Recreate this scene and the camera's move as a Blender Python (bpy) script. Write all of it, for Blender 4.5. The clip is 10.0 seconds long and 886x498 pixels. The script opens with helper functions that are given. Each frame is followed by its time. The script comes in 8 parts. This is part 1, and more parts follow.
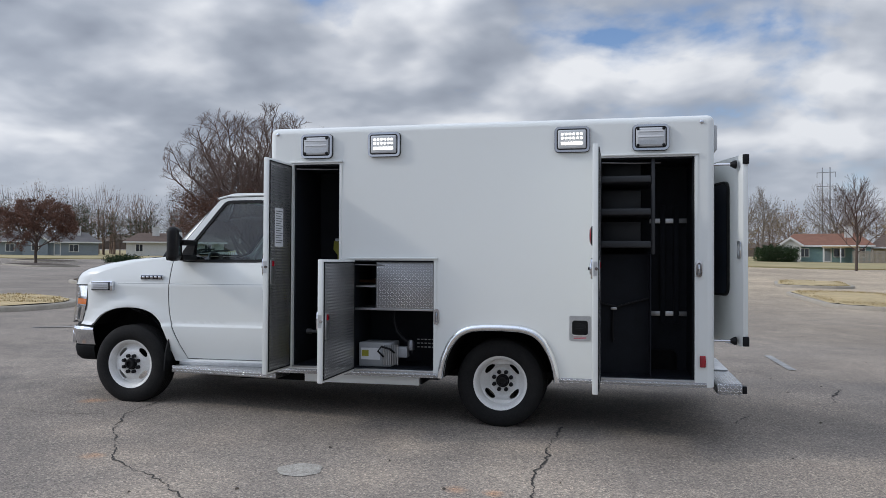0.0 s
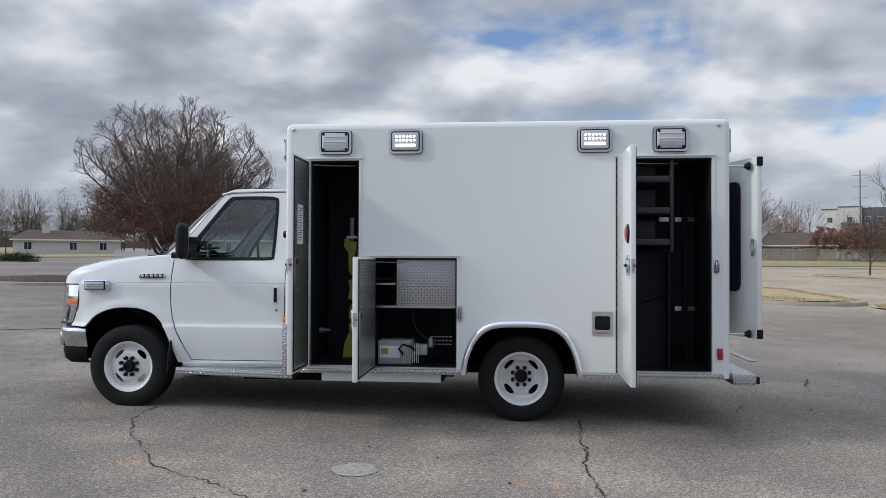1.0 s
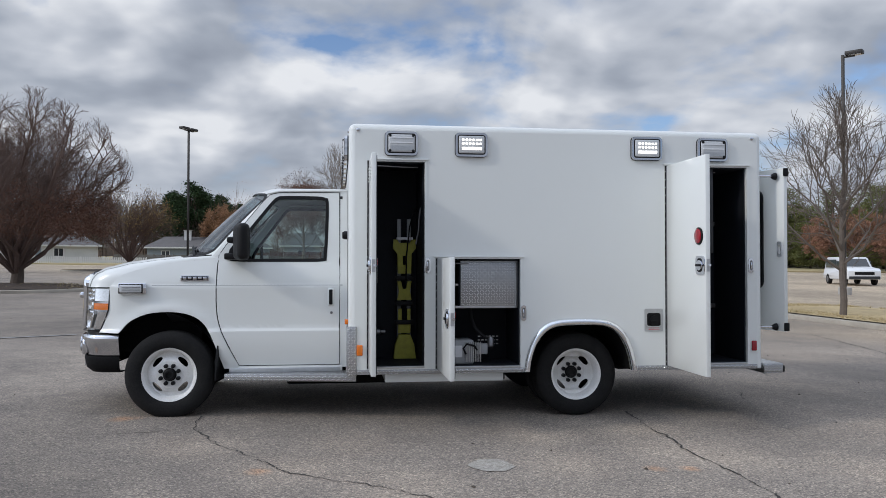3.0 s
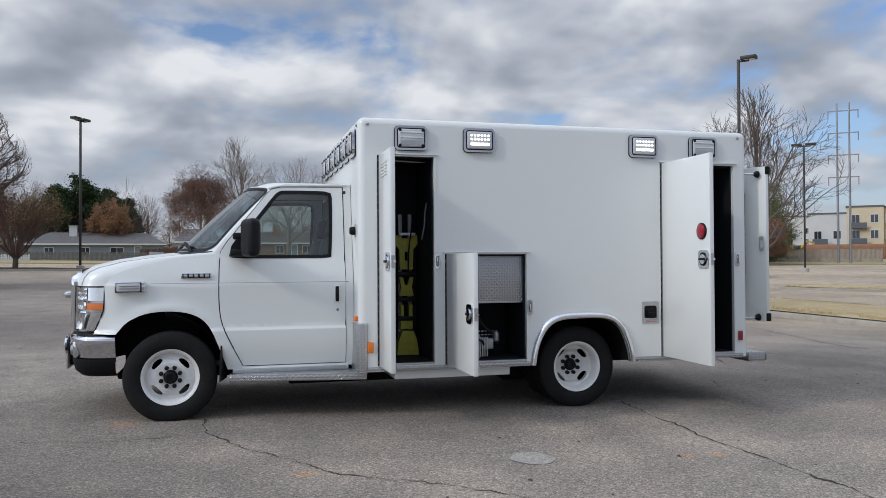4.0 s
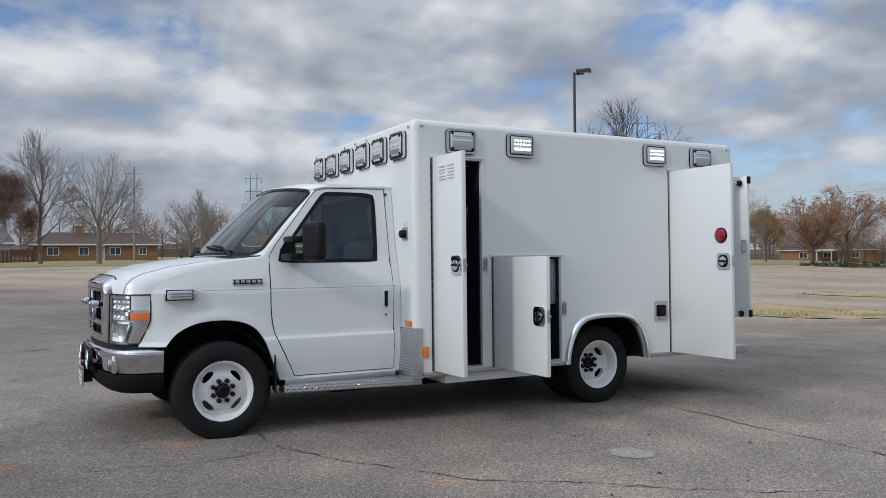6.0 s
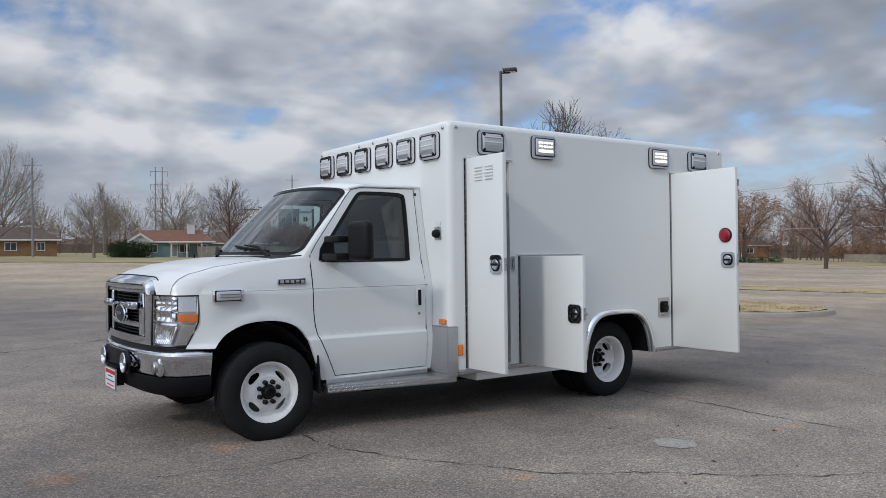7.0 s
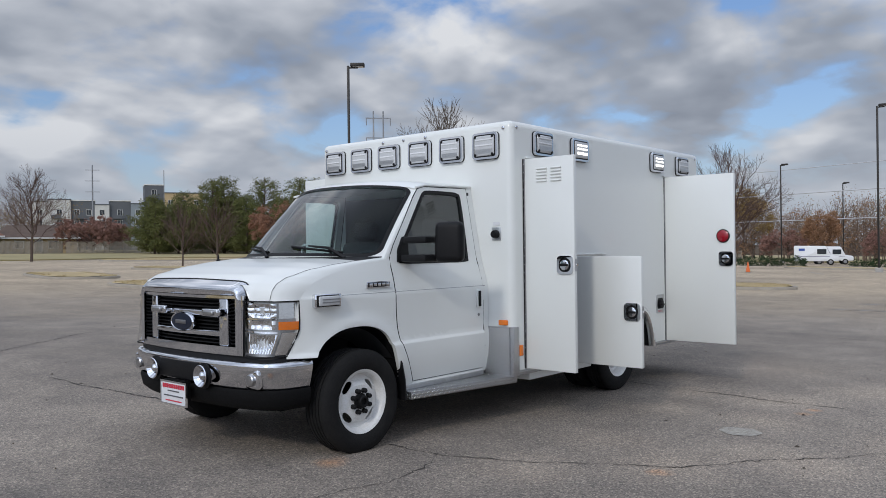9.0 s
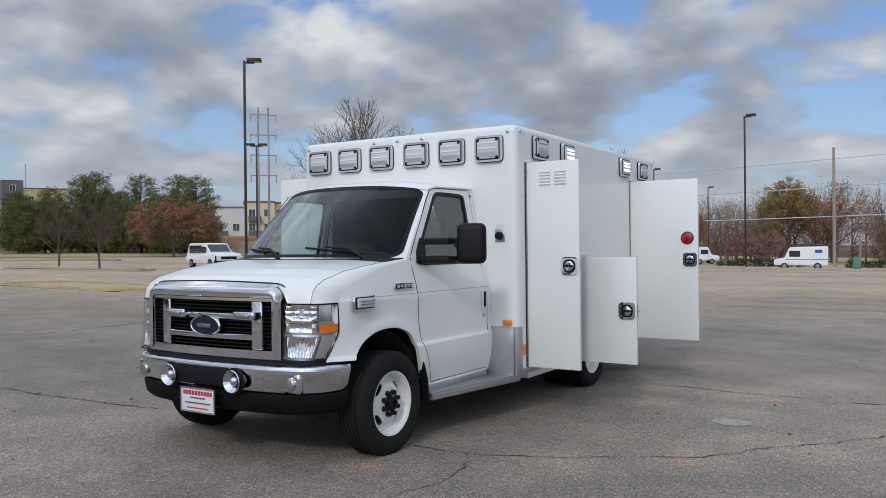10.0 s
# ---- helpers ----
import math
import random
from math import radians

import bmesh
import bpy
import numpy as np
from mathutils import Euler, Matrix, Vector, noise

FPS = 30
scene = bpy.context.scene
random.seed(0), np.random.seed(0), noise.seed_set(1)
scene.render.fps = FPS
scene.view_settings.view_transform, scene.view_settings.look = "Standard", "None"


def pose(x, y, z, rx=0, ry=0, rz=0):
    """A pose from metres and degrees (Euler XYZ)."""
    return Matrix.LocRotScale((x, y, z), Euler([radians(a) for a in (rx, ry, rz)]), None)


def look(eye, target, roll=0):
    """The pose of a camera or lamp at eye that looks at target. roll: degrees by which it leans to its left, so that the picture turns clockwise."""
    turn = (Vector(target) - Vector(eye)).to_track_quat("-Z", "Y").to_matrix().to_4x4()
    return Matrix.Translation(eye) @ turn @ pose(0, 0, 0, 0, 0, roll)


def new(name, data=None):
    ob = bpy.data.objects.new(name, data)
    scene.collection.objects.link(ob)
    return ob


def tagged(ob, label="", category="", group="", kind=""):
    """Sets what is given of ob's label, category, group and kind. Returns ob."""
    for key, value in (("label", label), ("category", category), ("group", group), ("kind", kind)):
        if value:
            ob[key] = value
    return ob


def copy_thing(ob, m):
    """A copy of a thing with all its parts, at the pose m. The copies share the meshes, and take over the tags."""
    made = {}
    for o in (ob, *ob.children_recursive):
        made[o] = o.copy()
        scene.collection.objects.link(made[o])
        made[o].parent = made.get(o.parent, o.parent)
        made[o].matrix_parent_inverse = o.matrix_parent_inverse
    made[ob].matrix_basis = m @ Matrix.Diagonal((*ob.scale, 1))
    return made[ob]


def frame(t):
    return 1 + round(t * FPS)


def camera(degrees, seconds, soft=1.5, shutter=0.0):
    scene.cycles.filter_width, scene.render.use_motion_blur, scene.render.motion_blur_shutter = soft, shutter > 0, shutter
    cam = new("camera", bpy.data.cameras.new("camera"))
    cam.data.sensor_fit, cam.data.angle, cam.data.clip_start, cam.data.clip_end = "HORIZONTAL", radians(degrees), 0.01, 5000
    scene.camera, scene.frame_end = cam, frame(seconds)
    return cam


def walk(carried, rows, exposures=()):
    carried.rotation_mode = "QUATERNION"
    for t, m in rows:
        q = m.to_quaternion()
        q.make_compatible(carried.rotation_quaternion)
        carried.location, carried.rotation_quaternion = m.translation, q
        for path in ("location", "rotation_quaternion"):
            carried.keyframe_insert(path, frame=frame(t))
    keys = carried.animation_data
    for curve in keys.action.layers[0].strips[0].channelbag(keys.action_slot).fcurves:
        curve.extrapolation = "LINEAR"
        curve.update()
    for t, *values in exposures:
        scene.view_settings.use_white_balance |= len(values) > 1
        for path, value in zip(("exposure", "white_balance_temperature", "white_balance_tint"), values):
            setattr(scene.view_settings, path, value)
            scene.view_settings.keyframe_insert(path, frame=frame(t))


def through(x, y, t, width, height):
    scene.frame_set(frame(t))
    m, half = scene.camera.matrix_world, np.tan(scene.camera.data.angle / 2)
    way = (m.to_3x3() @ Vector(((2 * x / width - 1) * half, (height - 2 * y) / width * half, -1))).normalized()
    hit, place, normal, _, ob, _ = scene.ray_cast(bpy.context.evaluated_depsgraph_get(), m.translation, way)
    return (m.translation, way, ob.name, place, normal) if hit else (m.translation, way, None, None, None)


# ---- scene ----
cam = camera(57.9, 10.0, soft=0.7)
PATH = [
    (0, (0.962, -6.495, 1.361), (0.534, -4.542, 1.393), 0.3),
    (0.5, (0.462, -6.579, 1.347), (0.165, -4.602, 1.377), 0.2),
    (1, (-0.034, -6.678, 1.352), (-0.219, -4.686, 1.38), 0.2),
    (1.5, (-0.54, -6.739, 1.334), (-0.62, -4.741, 1.367), 0.1),
    (2, (-1.063, -6.767, 1.321), (-1.038, -4.768, 1.36), 0.1),
    (2.5, (-1.575, -6.793, 1.302), (-1.442, -4.798, 1.344), 0.0),
    (3.8, (-2.88, -6.642, 1.315), (-2.411, -4.698, 1.35), -0.1),
    (4, (-3.051, -6.577, 1.31), (-2.534, -4.645, 1.341), -0.3),
    (4.5, (-3.523, -6.387, 1.314), (-2.876, -4.495, 1.348), -0.4),
    (5, (-3.983, -6.229, 1.36), (-3.224, -4.379, 1.386), -0.5),
    (5.5, (-4.429, -6.007, 1.359), (-3.569, -4.201, 1.385), -0.5),
    (6, (-4.927, -5.84, 1.345), (-3.97, -4.084, 1.375), -0.6),
    (7.5, (-6.274, -5.053, 1.419), (-5.028, -3.488, 1.428), -0.6),
    (8, (-6.647, -4.687, 1.44), (-5.314, -3.196, 1.447), -0.6),
    (8.5, (-7.045, -4.315, 1.449), (-5.627, -2.905, 1.452), -0.7),
    (9, (-7.37, -3.911, 1.457), (-5.862, -2.597, 1.456), -0.7),
    (9.5, (-7.743, -3.514, 1.47), (-6.144, -2.313, 1.464), -0.7),
    (10, (-8.044, -3.093, 1.482), (-6.356, -2.021, 1.4768), -0.6),
]
walk(cam, [(t, look(eye, target, roll)) for t, eye, target, roll in PATH],
     exposures=[(0.0, 0.02), (2.5, 0.01), (4.5, -0.07), (6.0, -0.15), (8.0, -0.18), (10.0, -0.20)])

# ---- sky, sun ----
SUN_TO = Vector((-0.82, -0.26, 0.52)).normalized()
world = bpy.data.worlds.new("sky")
scene.world = world
world.use_nodes = True
wt = world.node_tree
wt.nodes.clear()


def wn(kind, **kw):
    n = wt.nodes.new(kind)
    for k, v in kw.items():
        if k == "op":
            n.operation = v
        elif k == "data":
            n.data_type = v
    return n


def wlink(a, b):
    wt.links.new(a, b)


def wmath(op, a, b=None):
    n = wn("ShaderNodeMath", op=op)
    for i, v in enumerate((a, b)):
        if v is None:
            continue
        if isinstance(v, (int, float)):
            n.inputs[i].default_value = v
        else:
            wlink(v, n.inputs[i])
    return n.outputs[0]


def wramp(fac, stops):
    n = wn("ShaderNodeValToRGB")
    el = n.color_ramp.elements
    while len(el) < len(stops):
        el.new(0.5)
    for e, (p, c) in zip(el, stops):
        e.position = p
        e.color = (*c, 1) if isinstance(c, tuple) else (c, c, c, 1)
    wlink(fac, n.inputs[0])
    return n.outputs[0]


def wmix(fac, a, b, blend="MIX"):
    n = wn("ShaderNodeMix", data="RGBA")
    n.blend_type = blend
    if isinstance(fac, (int, float)):
        n.inputs[0].default_value = fac
    else:
        wlink(fac, n.inputs[0])
    for i, v in ((6, a), (7, b)):
        if isinstance(v, tuple):
            n.inputs[i].default_value = (*v, 1)
        else:
            wlink(v, n.inputs[i])
    return n.outputs[2]


sky = wn("ShaderNodeTexSky")
sky.sky_type = "NISHITA"
sky.sun_disc = False
sky.sun_elevation = math.asin(SUN_TO.z)
sky.sun_rotation = math.atan2(SUN_TO.x, SUN_TO.y)
tc = wn("ShaderNodeTexCoord")
sep = wn("ShaderNodeSeparateXYZ")
wlink(tc.outputs["Generated"], sep.inputs[0])
zz = wmath("MAXIMUM", wmath("ADD", sep.outputs[2], 0.32), 0.05)
flat = wn("ShaderNodeCombineXYZ")
wlink(wmath("DIVIDE", sep.outputs[0], zz), flat.inputs[0])
wlink(wmath("DIVIDE", sep.outputs[1], zz), flat.inputs[1])


def cloud_noise(scale, detail, rough, off, nearer=1.0, distort=0.0):
    """Cloud thickness over a flat ceiling; nearer below 1 looks a little higher up and towards the sun."""
    mp = wn("ShaderNodeMapping")
    mp.inputs["Location"].default_value = off
    mp.inputs["Scale"].default_value = (nearer, nearer, 1.0)
    wlink(flat.outputs[0], mp.inputs[0])
    n = wn("ShaderNodeTexNoise")
    n.inputs["Scale"].default_value = scale
    n.inputs["Detail"].default_value = detail
    n.inputs["Roughness"].default_value = rough
    n.inputs["Distortion"].default_value = distort
    wlink(mp.outputs[0], n.inputs[0])
    return n.outputs[0]


def wsum(*terms):
    acc = None
    for v, k in terms:
        t = wmath("MULTIPLY", v, k)
        acc = t if acc is None else wmath("ADD", acc, t)
    return acc


big = cloud_noise(0.75, 2, 0.5, (3.1, 1.7, 0))
puffs = cloud_noise(3.6, 9, 0.50, (0.4, 5.2, 0), 1.0, 0.15)
puffs_up = cloud_noise(3.6, 3, 0.50, (0.4 - 0.05, 5.2 - 0.02, 0), 0.94, 0.15)
fine = cloud_noise(1.35, 4, 0.5, (7.7, 2.2, 3))
cover = wsum((big, 0.36), (puffs, 0.74))
# more gaps towards the +x side, none overhead
cover = wmath("SUBTRACT", wmath("ADD", cover, 0.026), wmath("MULTIPLY", sep.outputs[0], 0.118))
cover = wmath("ADD", cover, wmath("MULTIPLY", wmath("MAXIMUM", wmath("SUBTRACT", sep.outputs[2], 0.3), 0.0), 0.45))
mask = wramp(cover, [(0.40, 0.0), (0.455, 0.65), (0.52, 1.0)])
# lit upper edges, grey bellies
shade = wmath("ADD", wsum((puffs, 0.95), (puffs_up, -1.35), (cover, -0.35), (fine, -1.10), (sep.outputs[0], 0.03), (sep.outputs[1], 0.14)), 1.315)
cloud = wramp(shade, [(0.20, (0.225, 0.257, 0.325)), (0.42, (0.345, 0.385, 0.46)), (0.60, (0.54, 0.575, 0.645)), (0.80, (0.84, 0.86, 0.90))])
low = wramp(sep.outputs[2], [(0.0, 1.0), (0.14, 0.25), (0.35, 0.0)])
blue = wmix(1.0, sky.outputs[0], (0.085, 0.105, 0.135), "MULTIPLY")
both = wmix(low, wmix(mask, blue, cloud), (0.47, 0.515, 0.59))
# brighter cloud overhead
gain = wn("ShaderNodeMapRange")
gain.inputs[1].default_value, gain.inputs[2].default_value = 0.28, 0.75
gain.inputs[3].default_value, gain.inputs[4].default_value = 1.0, 2.6
wlink(sep.outputs[2], gain.inputs[0])
# cloud veil glowing round the hidden sun
toward = wn("ShaderNodeVectorMath", op="DOT_PRODUCT")
toward.inputs[1].default_value = SUN_TO
wlink(tc.outputs["Generated"], toward.inputs[0])
glow = wmath("MULTIPLY", wmath("POWER", wmath("MAXIMUM", toward.outputs["Value"], 0.0), 4.0), 3.4)
bg = wn("ShaderNodeBackground")
wlink(both, bg.inputs[0])
wlink(wmath("ADD", gain.outputs[0], glow), bg.inputs[1])
wo = wn("ShaderNodeOutputWorld")
wlink(bg.outputs[0], wo.inputs[0])

sun_data = bpy.data.lights.new("sun", "SUN")
sun_data.energy = 1.0
sun_data.angle = radians(5.5)
sun_data.color = (1.0, 0.95, 0.87)
sun_ob = new("sun", sun_data)
sun_ob.matrix_world = look((0, 0, 60), Vector((0, 0, 60)) - SUN_TO)

# ---- materials ----
def mat(name, color, rough=0.5, metal=0.0, var=0.0, scale=6.0, bump=0.0, bscale=60.0, second=None, emit=0.0, coat=0.0, rvar=0.0, rand=0.0, spec=0.5):
    """A principled material with colour variation at two scales, a fine bump and roughness variation."""
    m = bpy.data.materials.new(name)
    m.use_nodes = True
    nt = m.node_tree
    b = nt.nodes["Principled BSDF"]
    b.inputs["Base Color"].default_value = (*color, 1)
    b.inputs["Roughness"].default_value = rough
    b.inputs["Metallic"].default_value = metal
    b.inputs["Specular IOR Level"].default_value = spec
    b.inputs["Coat Weight"].default_value = coat
    b.inputs["Coat Roughness"].default_value = 0.06
    if emit:
        b.inputs["Emission Color"].default_value = (*color, 1)
        b.inputs["Emission Strength"].default_value = emit
    co = nt.nodes.new("ShaderNodeTexCoord")

    def nz(s, d=5.0):
        n = nt.nodes.new("ShaderNodeTexNoise")
        n.inputs["Scale"].default_value = s
        n.inputs["Detail"].default_value = d
        n.inputs["Roughness"].default_value = 0.6
        nt.links.new(co.outputs["Object"], n.inputs[0])
        return n.outputs[0]

    if var or second:
        c2 = second or tuple(max(0.0, c * (1 - var)) for c in color)
        mx = nt.nodes.new("ShaderNodeMix")
        mx.data_type = "RGBA"
        mx.inputs[6].default_value = (*color, 1)
        mx.inputs[7].default_value = (*c2, 1)
        add = nt.nodes.new("ShaderNodeMath")
        add.operation = "ADD"
        nt.links.new(nz(scale), add.inputs[0])
        nt.links.new(nz(scale * 9.0, 3.0), add.inputs[1])
        rp = nt.nodes.new("ShaderNodeValToRGB")
        rp.color_ramp.elements[0].position, rp.color_ramp.elements[1].position = 0.38, 0.64
        half = nt.nodes.new("ShaderNodeMath")
        half.operation = "MULTIPLY"
        half.inputs[1].default_value = 0.5
        nt.links.new(add.outputs[0], half.inputs[0])
        nt.links.new(half.outputs[0], rp.inputs[0])
        nt.links.new(rp.outputs[0], mx.inputs[0])
        out = mx.outputs[2]
        if rand:
            oi = nt.nodes.new("ShaderNodeObjectInfo")
            hs = nt.nodes.new("ShaderNodeHueSaturation")
            mr = nt.nodes.new("ShaderNodeMapRange")
            mr.inputs[3].default_value, mr.inputs[4].default_value = 1 - rand, 1 + rand
            nt.links.new(oi.outputs["Random"], mr.inputs[0])
            nt.links.new(mr.outputs[0], hs.inputs["Value"])
            nt.links.new(out, hs.inputs["Color"])
            out = hs.outputs[0]
        nt.links.new(out, b.inputs["Base Color"])
    if rvar:
        mr = nt.nodes.new("ShaderNodeMapRange")
        mr.inputs[3].default_value, mr.inputs[4].default_value = max(0.02, rough - rvar), min(1, rough + rvar)
        nt.links.new(nz(scale * 2.0), mr.inputs[0])
        nt.links.new(mr.outputs[0], b.inputs["Roughness"])
    if bump:
        bp = nt.nodes.new("ShaderNodeBump")
        bp.inputs["Strength"].default_value = bump
        bp.inputs["Distance"].default_value = 0.01
        nt.links.new(nz(bscale, 4.0), bp.inputs["Height"])
        nt.links.new(bp.outputs[0], b.inputs["Normal"])
    return m


def glass_mat(name, tint, rough=0.0, through=0.85, base=0.018, edge=0.85):
    """Thin glazing: part mirror by Fresnel, part tinted see-through."""
    m = bpy.data.materials.new(name)
    m.use_nodes = True
    nt = m.node_tree
    nt.nodes.clear()
    out = nt.nodes.new("ShaderNodeOutputMaterial")
    mixs = nt.nodes.new("ShaderNodeMixShader")
    tr = nt.nodes.new("ShaderNodeBsdfTransparent")
    tr.inputs[0].default_value = (*[c * through for c in tint], 1)
    gl = nt.nodes.new("ShaderNodeBsdfGlossy")
    gl.inputs["Roughness"].default_value = rough
    lw = nt.nodes.new("ShaderNodeLayerWeight")
    lw.inputs[0].default_value = 0.5
    pw = nt.nodes.new("ShaderNodeMath")
    pw.operation = "POWER"
    pw.inputs[1].default_value = 3.2
    ma = nt.nodes.new("ShaderNodeMath")
    ma.operation = "MULTIPLY_ADD"
    ma.inputs[1].default_value, ma.inputs[2].default_value = edge, base
    nt.links.new(lw.outputs["Facing"], pw.inputs[0])
    nt.links.new(pw.outputs[0], ma.inputs[0])
    nt.links.new(ma.outputs[0], mixs.inputs[0])
    nt.links.new(tr.outputs[0], mixs.inputs[1])
    nt.links.new(gl.outputs[0], mixs.inputs[2])
    nt.links.new(mixs.outputs[0], out.inputs[0])
    return m


def tread_mat(name, cell=0.03):
    """Bright aluminium tread plate: raised lozenges, crosswise by turns, in flat coordinates."""
    m = mat(name, (0.42, 0.43, 0.45), 0.34, 1.0)
    nt = m.node_tree
    b = nt.nodes["Principled BSDF"]

    def mt(op, a, c=None):
        n = nt.nodes.new("ShaderNodeMath")
        n.operation = op
        for i, v in enumerate((a, c)):
            if v is None:
                continue
            if isinstance(v, (int, float)):
                n.inputs[i].default_value = v
            else:
                nt.links.new(v, n.inputs[i])
        return n.outputs[0]

    uv = nt.nodes.new("ShaderNodeUVMap")
    sp = nt.nodes.new("ShaderNodeSeparateXYZ")
    nt.links.new(uv.outputs[0], sp.inputs[0])
    u, v = mt("DIVIDE", sp.outputs[0], cell), mt("DIVIDE", sp.outputs[1], cell)
    par = mt("FLOORED_MODULO", mt("ADD", mt("FLOOR", u), mt("FLOOR", v)), 2.0)
    fx = mt("MULTIPLY", mt("SUBTRACT", mt("FRACT", u), 0.5), mt("SUBTRACT", 1.0, mt("MULTIPLY", par, 2.0)))
    fy = mt("SUBTRACT", mt("FRACT", v), 0.5)
    a = mt("DIVIDE", mt("ADD", fx, fy), 0.78)
    c = mt("DIVIDE", mt("SUBTRACT", fy, fx), 0.27)
    d = mt("SUBTRACT", 1.0, mt("ADD", mt("MULTIPLY", a, a), mt("MULTIPLY", c, c)))
    h = mt("MINIMUM", mt("MAXIMUM", d, 0.0), 0.7)
    # the raised lozenges are polished, the ground between them dull
    tc = nt.nodes.new("ShaderNodeTexCoord")
    dirt = nt.nodes.new("ShaderNodeTexNoise")
    dirt.inputs["Scale"].default_value = 7.0
    dirt.inputs["Detail"].default_value = 6.0
    nt.links.new(tc.outputs["Object"], dirt.inputs[0])
    polish = mt("MINIMUM", mt("MULTIPLY", h, 2.2), 1.0)
    cm = nt.nodes.new("ShaderNodeMix")
    cm.data_type = "RGBA"
    cm.inputs[6].default_value, cm.inputs[7].default_value = (0.34, 0.345, 0.35, 1), (0.98, 0.98, 0.98, 1)
    nt.links.new(mt("MULTIPLY", polish, mt("ADD", 0.6, mt("MULTIPLY", dirt.outputs[0], 0.6))), cm.inputs[0])
    nt.links.new(cm.outputs[2], b.inputs["Base Color"])
    nt.links.new(mt("SUBTRACT", 0.38, mt("MULTIPLY", polish, 0.24)), b.inputs["Roughness"])
    bp = nt.nodes.new("ShaderNodeBump")
    bp.inputs["Strength"].default_value = 1.0
    bp.inputs["Distance"].default_value = 0.004
    nt.links.new(h, bp.inputs["Height"])
    nt.links.new(bp.outputs[0], b.inputs["Normal"])
    return m


M = dict(
    white=mat("white_paint", (0.768, 0.785, 0.762), 0.28, 0.0, var=0.008, scale=0.6, coat=0.35),
    chrome=mat("chrome", (0.69, 0.70, 0.73), 0.035, 1.0, var=0.03, scale=2, rvar=0.015),
    darkmirror=mat("mirror_glass", (0.16, 0.17, 0.18), 0.03, 1.0),
    polished=mat("polished_aluminium", (0.88, 0.89, 0.90), 0.13, 1.0, var=0.05, scale=6, rvar=0.04),
    alu=mat("brushed_aluminium", (0.60, 0.61, 0.62), 0.36, 1.0, var=0.2, scale=12, rvar=0.1),
    tread=tread_mat("tread_plate", 0.024),
    black=mat("black_plastic", (0.008, 0.008, 0.009), 0.5, 0.0, var=0.3, scale=20, bump=0.15, bscale=300, spec=0.22),
    dark=mat("dark_liner_coating", (0.010, 0.012, 0.017), 0.7, 0.0, var=0.35, scale=9, bump=0.3, bscale=240, spec=0.25),
    darkgrey=mat("charcoal_plastic", (0.028, 0.030, 0.034), 0.5, 0.0, var=0.25, scale=10, bump=0.1, bscale=200),
    grey=mat("grey_cloth", (0.040, 0.041, 0.045), 0.85, 0.0, var=0.25, scale=18, bump=0.3, bscale=300),
    rubber=mat("tyre_rubber", (0.010, 0.010, 0.0105), 0.8, 0.0, var=0.4, scale=9, bump=0.25, bscale=160, second=(0.017, 0.0165, 0.016), spec=0.2),
    rim=mat("white_steel_rim", (0.78, 0.78, 0.77), 0.38, 0.0, var=0.08, scale=10, second=(0.66, 0.65, 0.62)),
    glass=glass_mat("tinted_glass", (0.86, 0.97, 0.93), 0.0, 0.80, 0.10),
    shield=glass_mat("windscreen_glass", (0.80, 0.97, 1.0), 0.0, 0.72, 0.008, 1.0),
    clear=glass_mat("clear_lens", (1.0, 1.0, 1.0), 0.03, 0.97),
    satin=mat("satin_silver_plastic", (0.50, 0.505, 0.515), 0.30, 1.0, var=0.12, scale=10, rvar=0.06),
    amber=mat("amber_lens", (0.85, 0.20, 0.01), 0.2, 0.0, var=0.15, scale=40, coat=0.5),
    red=mat("red_lens", (0.36, 0.005, 0.018), 0.2, 0.0, var=0.3, scale=60, coat=0.5),
    lens=mat("frosted_lens", (0.58, 0.59, 0.60), 0.12, 0.0, var=0.12, scale=30, bump=0.3, bscale=90, coat=0.6),
    led=mat("lit_led", (1.0, 0.98, 0.93), 0.3, emit=2.4),
    yellow=mat("yellow_green_paint", (0.38, 0.36, 0.04), 0.5, 0.0, var=0.3, scale=25, bump=0.1),
    paper=mat("printed_paper", (0.72, 0.73, 0.75), 0.8, 0.0, var=0.08, scale=40),
    ink=mat("grey_ink", (0.10, 0.10, 0.11), 0.8),
    redink=mat("red_ink", (0.55, 0.03, 0.06), 0.7),
    bluedark=mat("dark_badge", (0.012, 0.018, 0.035), 0.35, 0.0, var=0.2, scale=30, coat=0.1, spec=0.25),
    reflect=mat("bright_reflector", (0.86, 0.87, 0.88), 0.06, 1.0, var=0.08, scale=30, rvar=0.04),
    clearish=mat("clear_rib", (0.80, 0.81, 0.82), 0.12, 0.0, var=0.1, scale=30, coat=0.6),
    steel=mat("dull_steel", (0.30, 0.30, 0.31), 0.45, 0.9, var=0.3, scale=20, rvar=0.1),
    chassis=mat("chassis_black", (0.007, 0.007, 0.0075), 0.8, 0.0, var=0.4, scale=6, bump=0.3, bscale=80, spec=0.15),
    fiber=mat("grey_powder_coat", (0.34, 0.35, 0.36), 0.5, 0.0, var=0.12, scale=20),
    copper=mat("brass_horn", (0.5, 0.22, 0.10), 0.3, 1.0, var=0.3, scale=30),
)

# ---- mesh helpers ----
from mathutils.geometry import tessellate_polygon


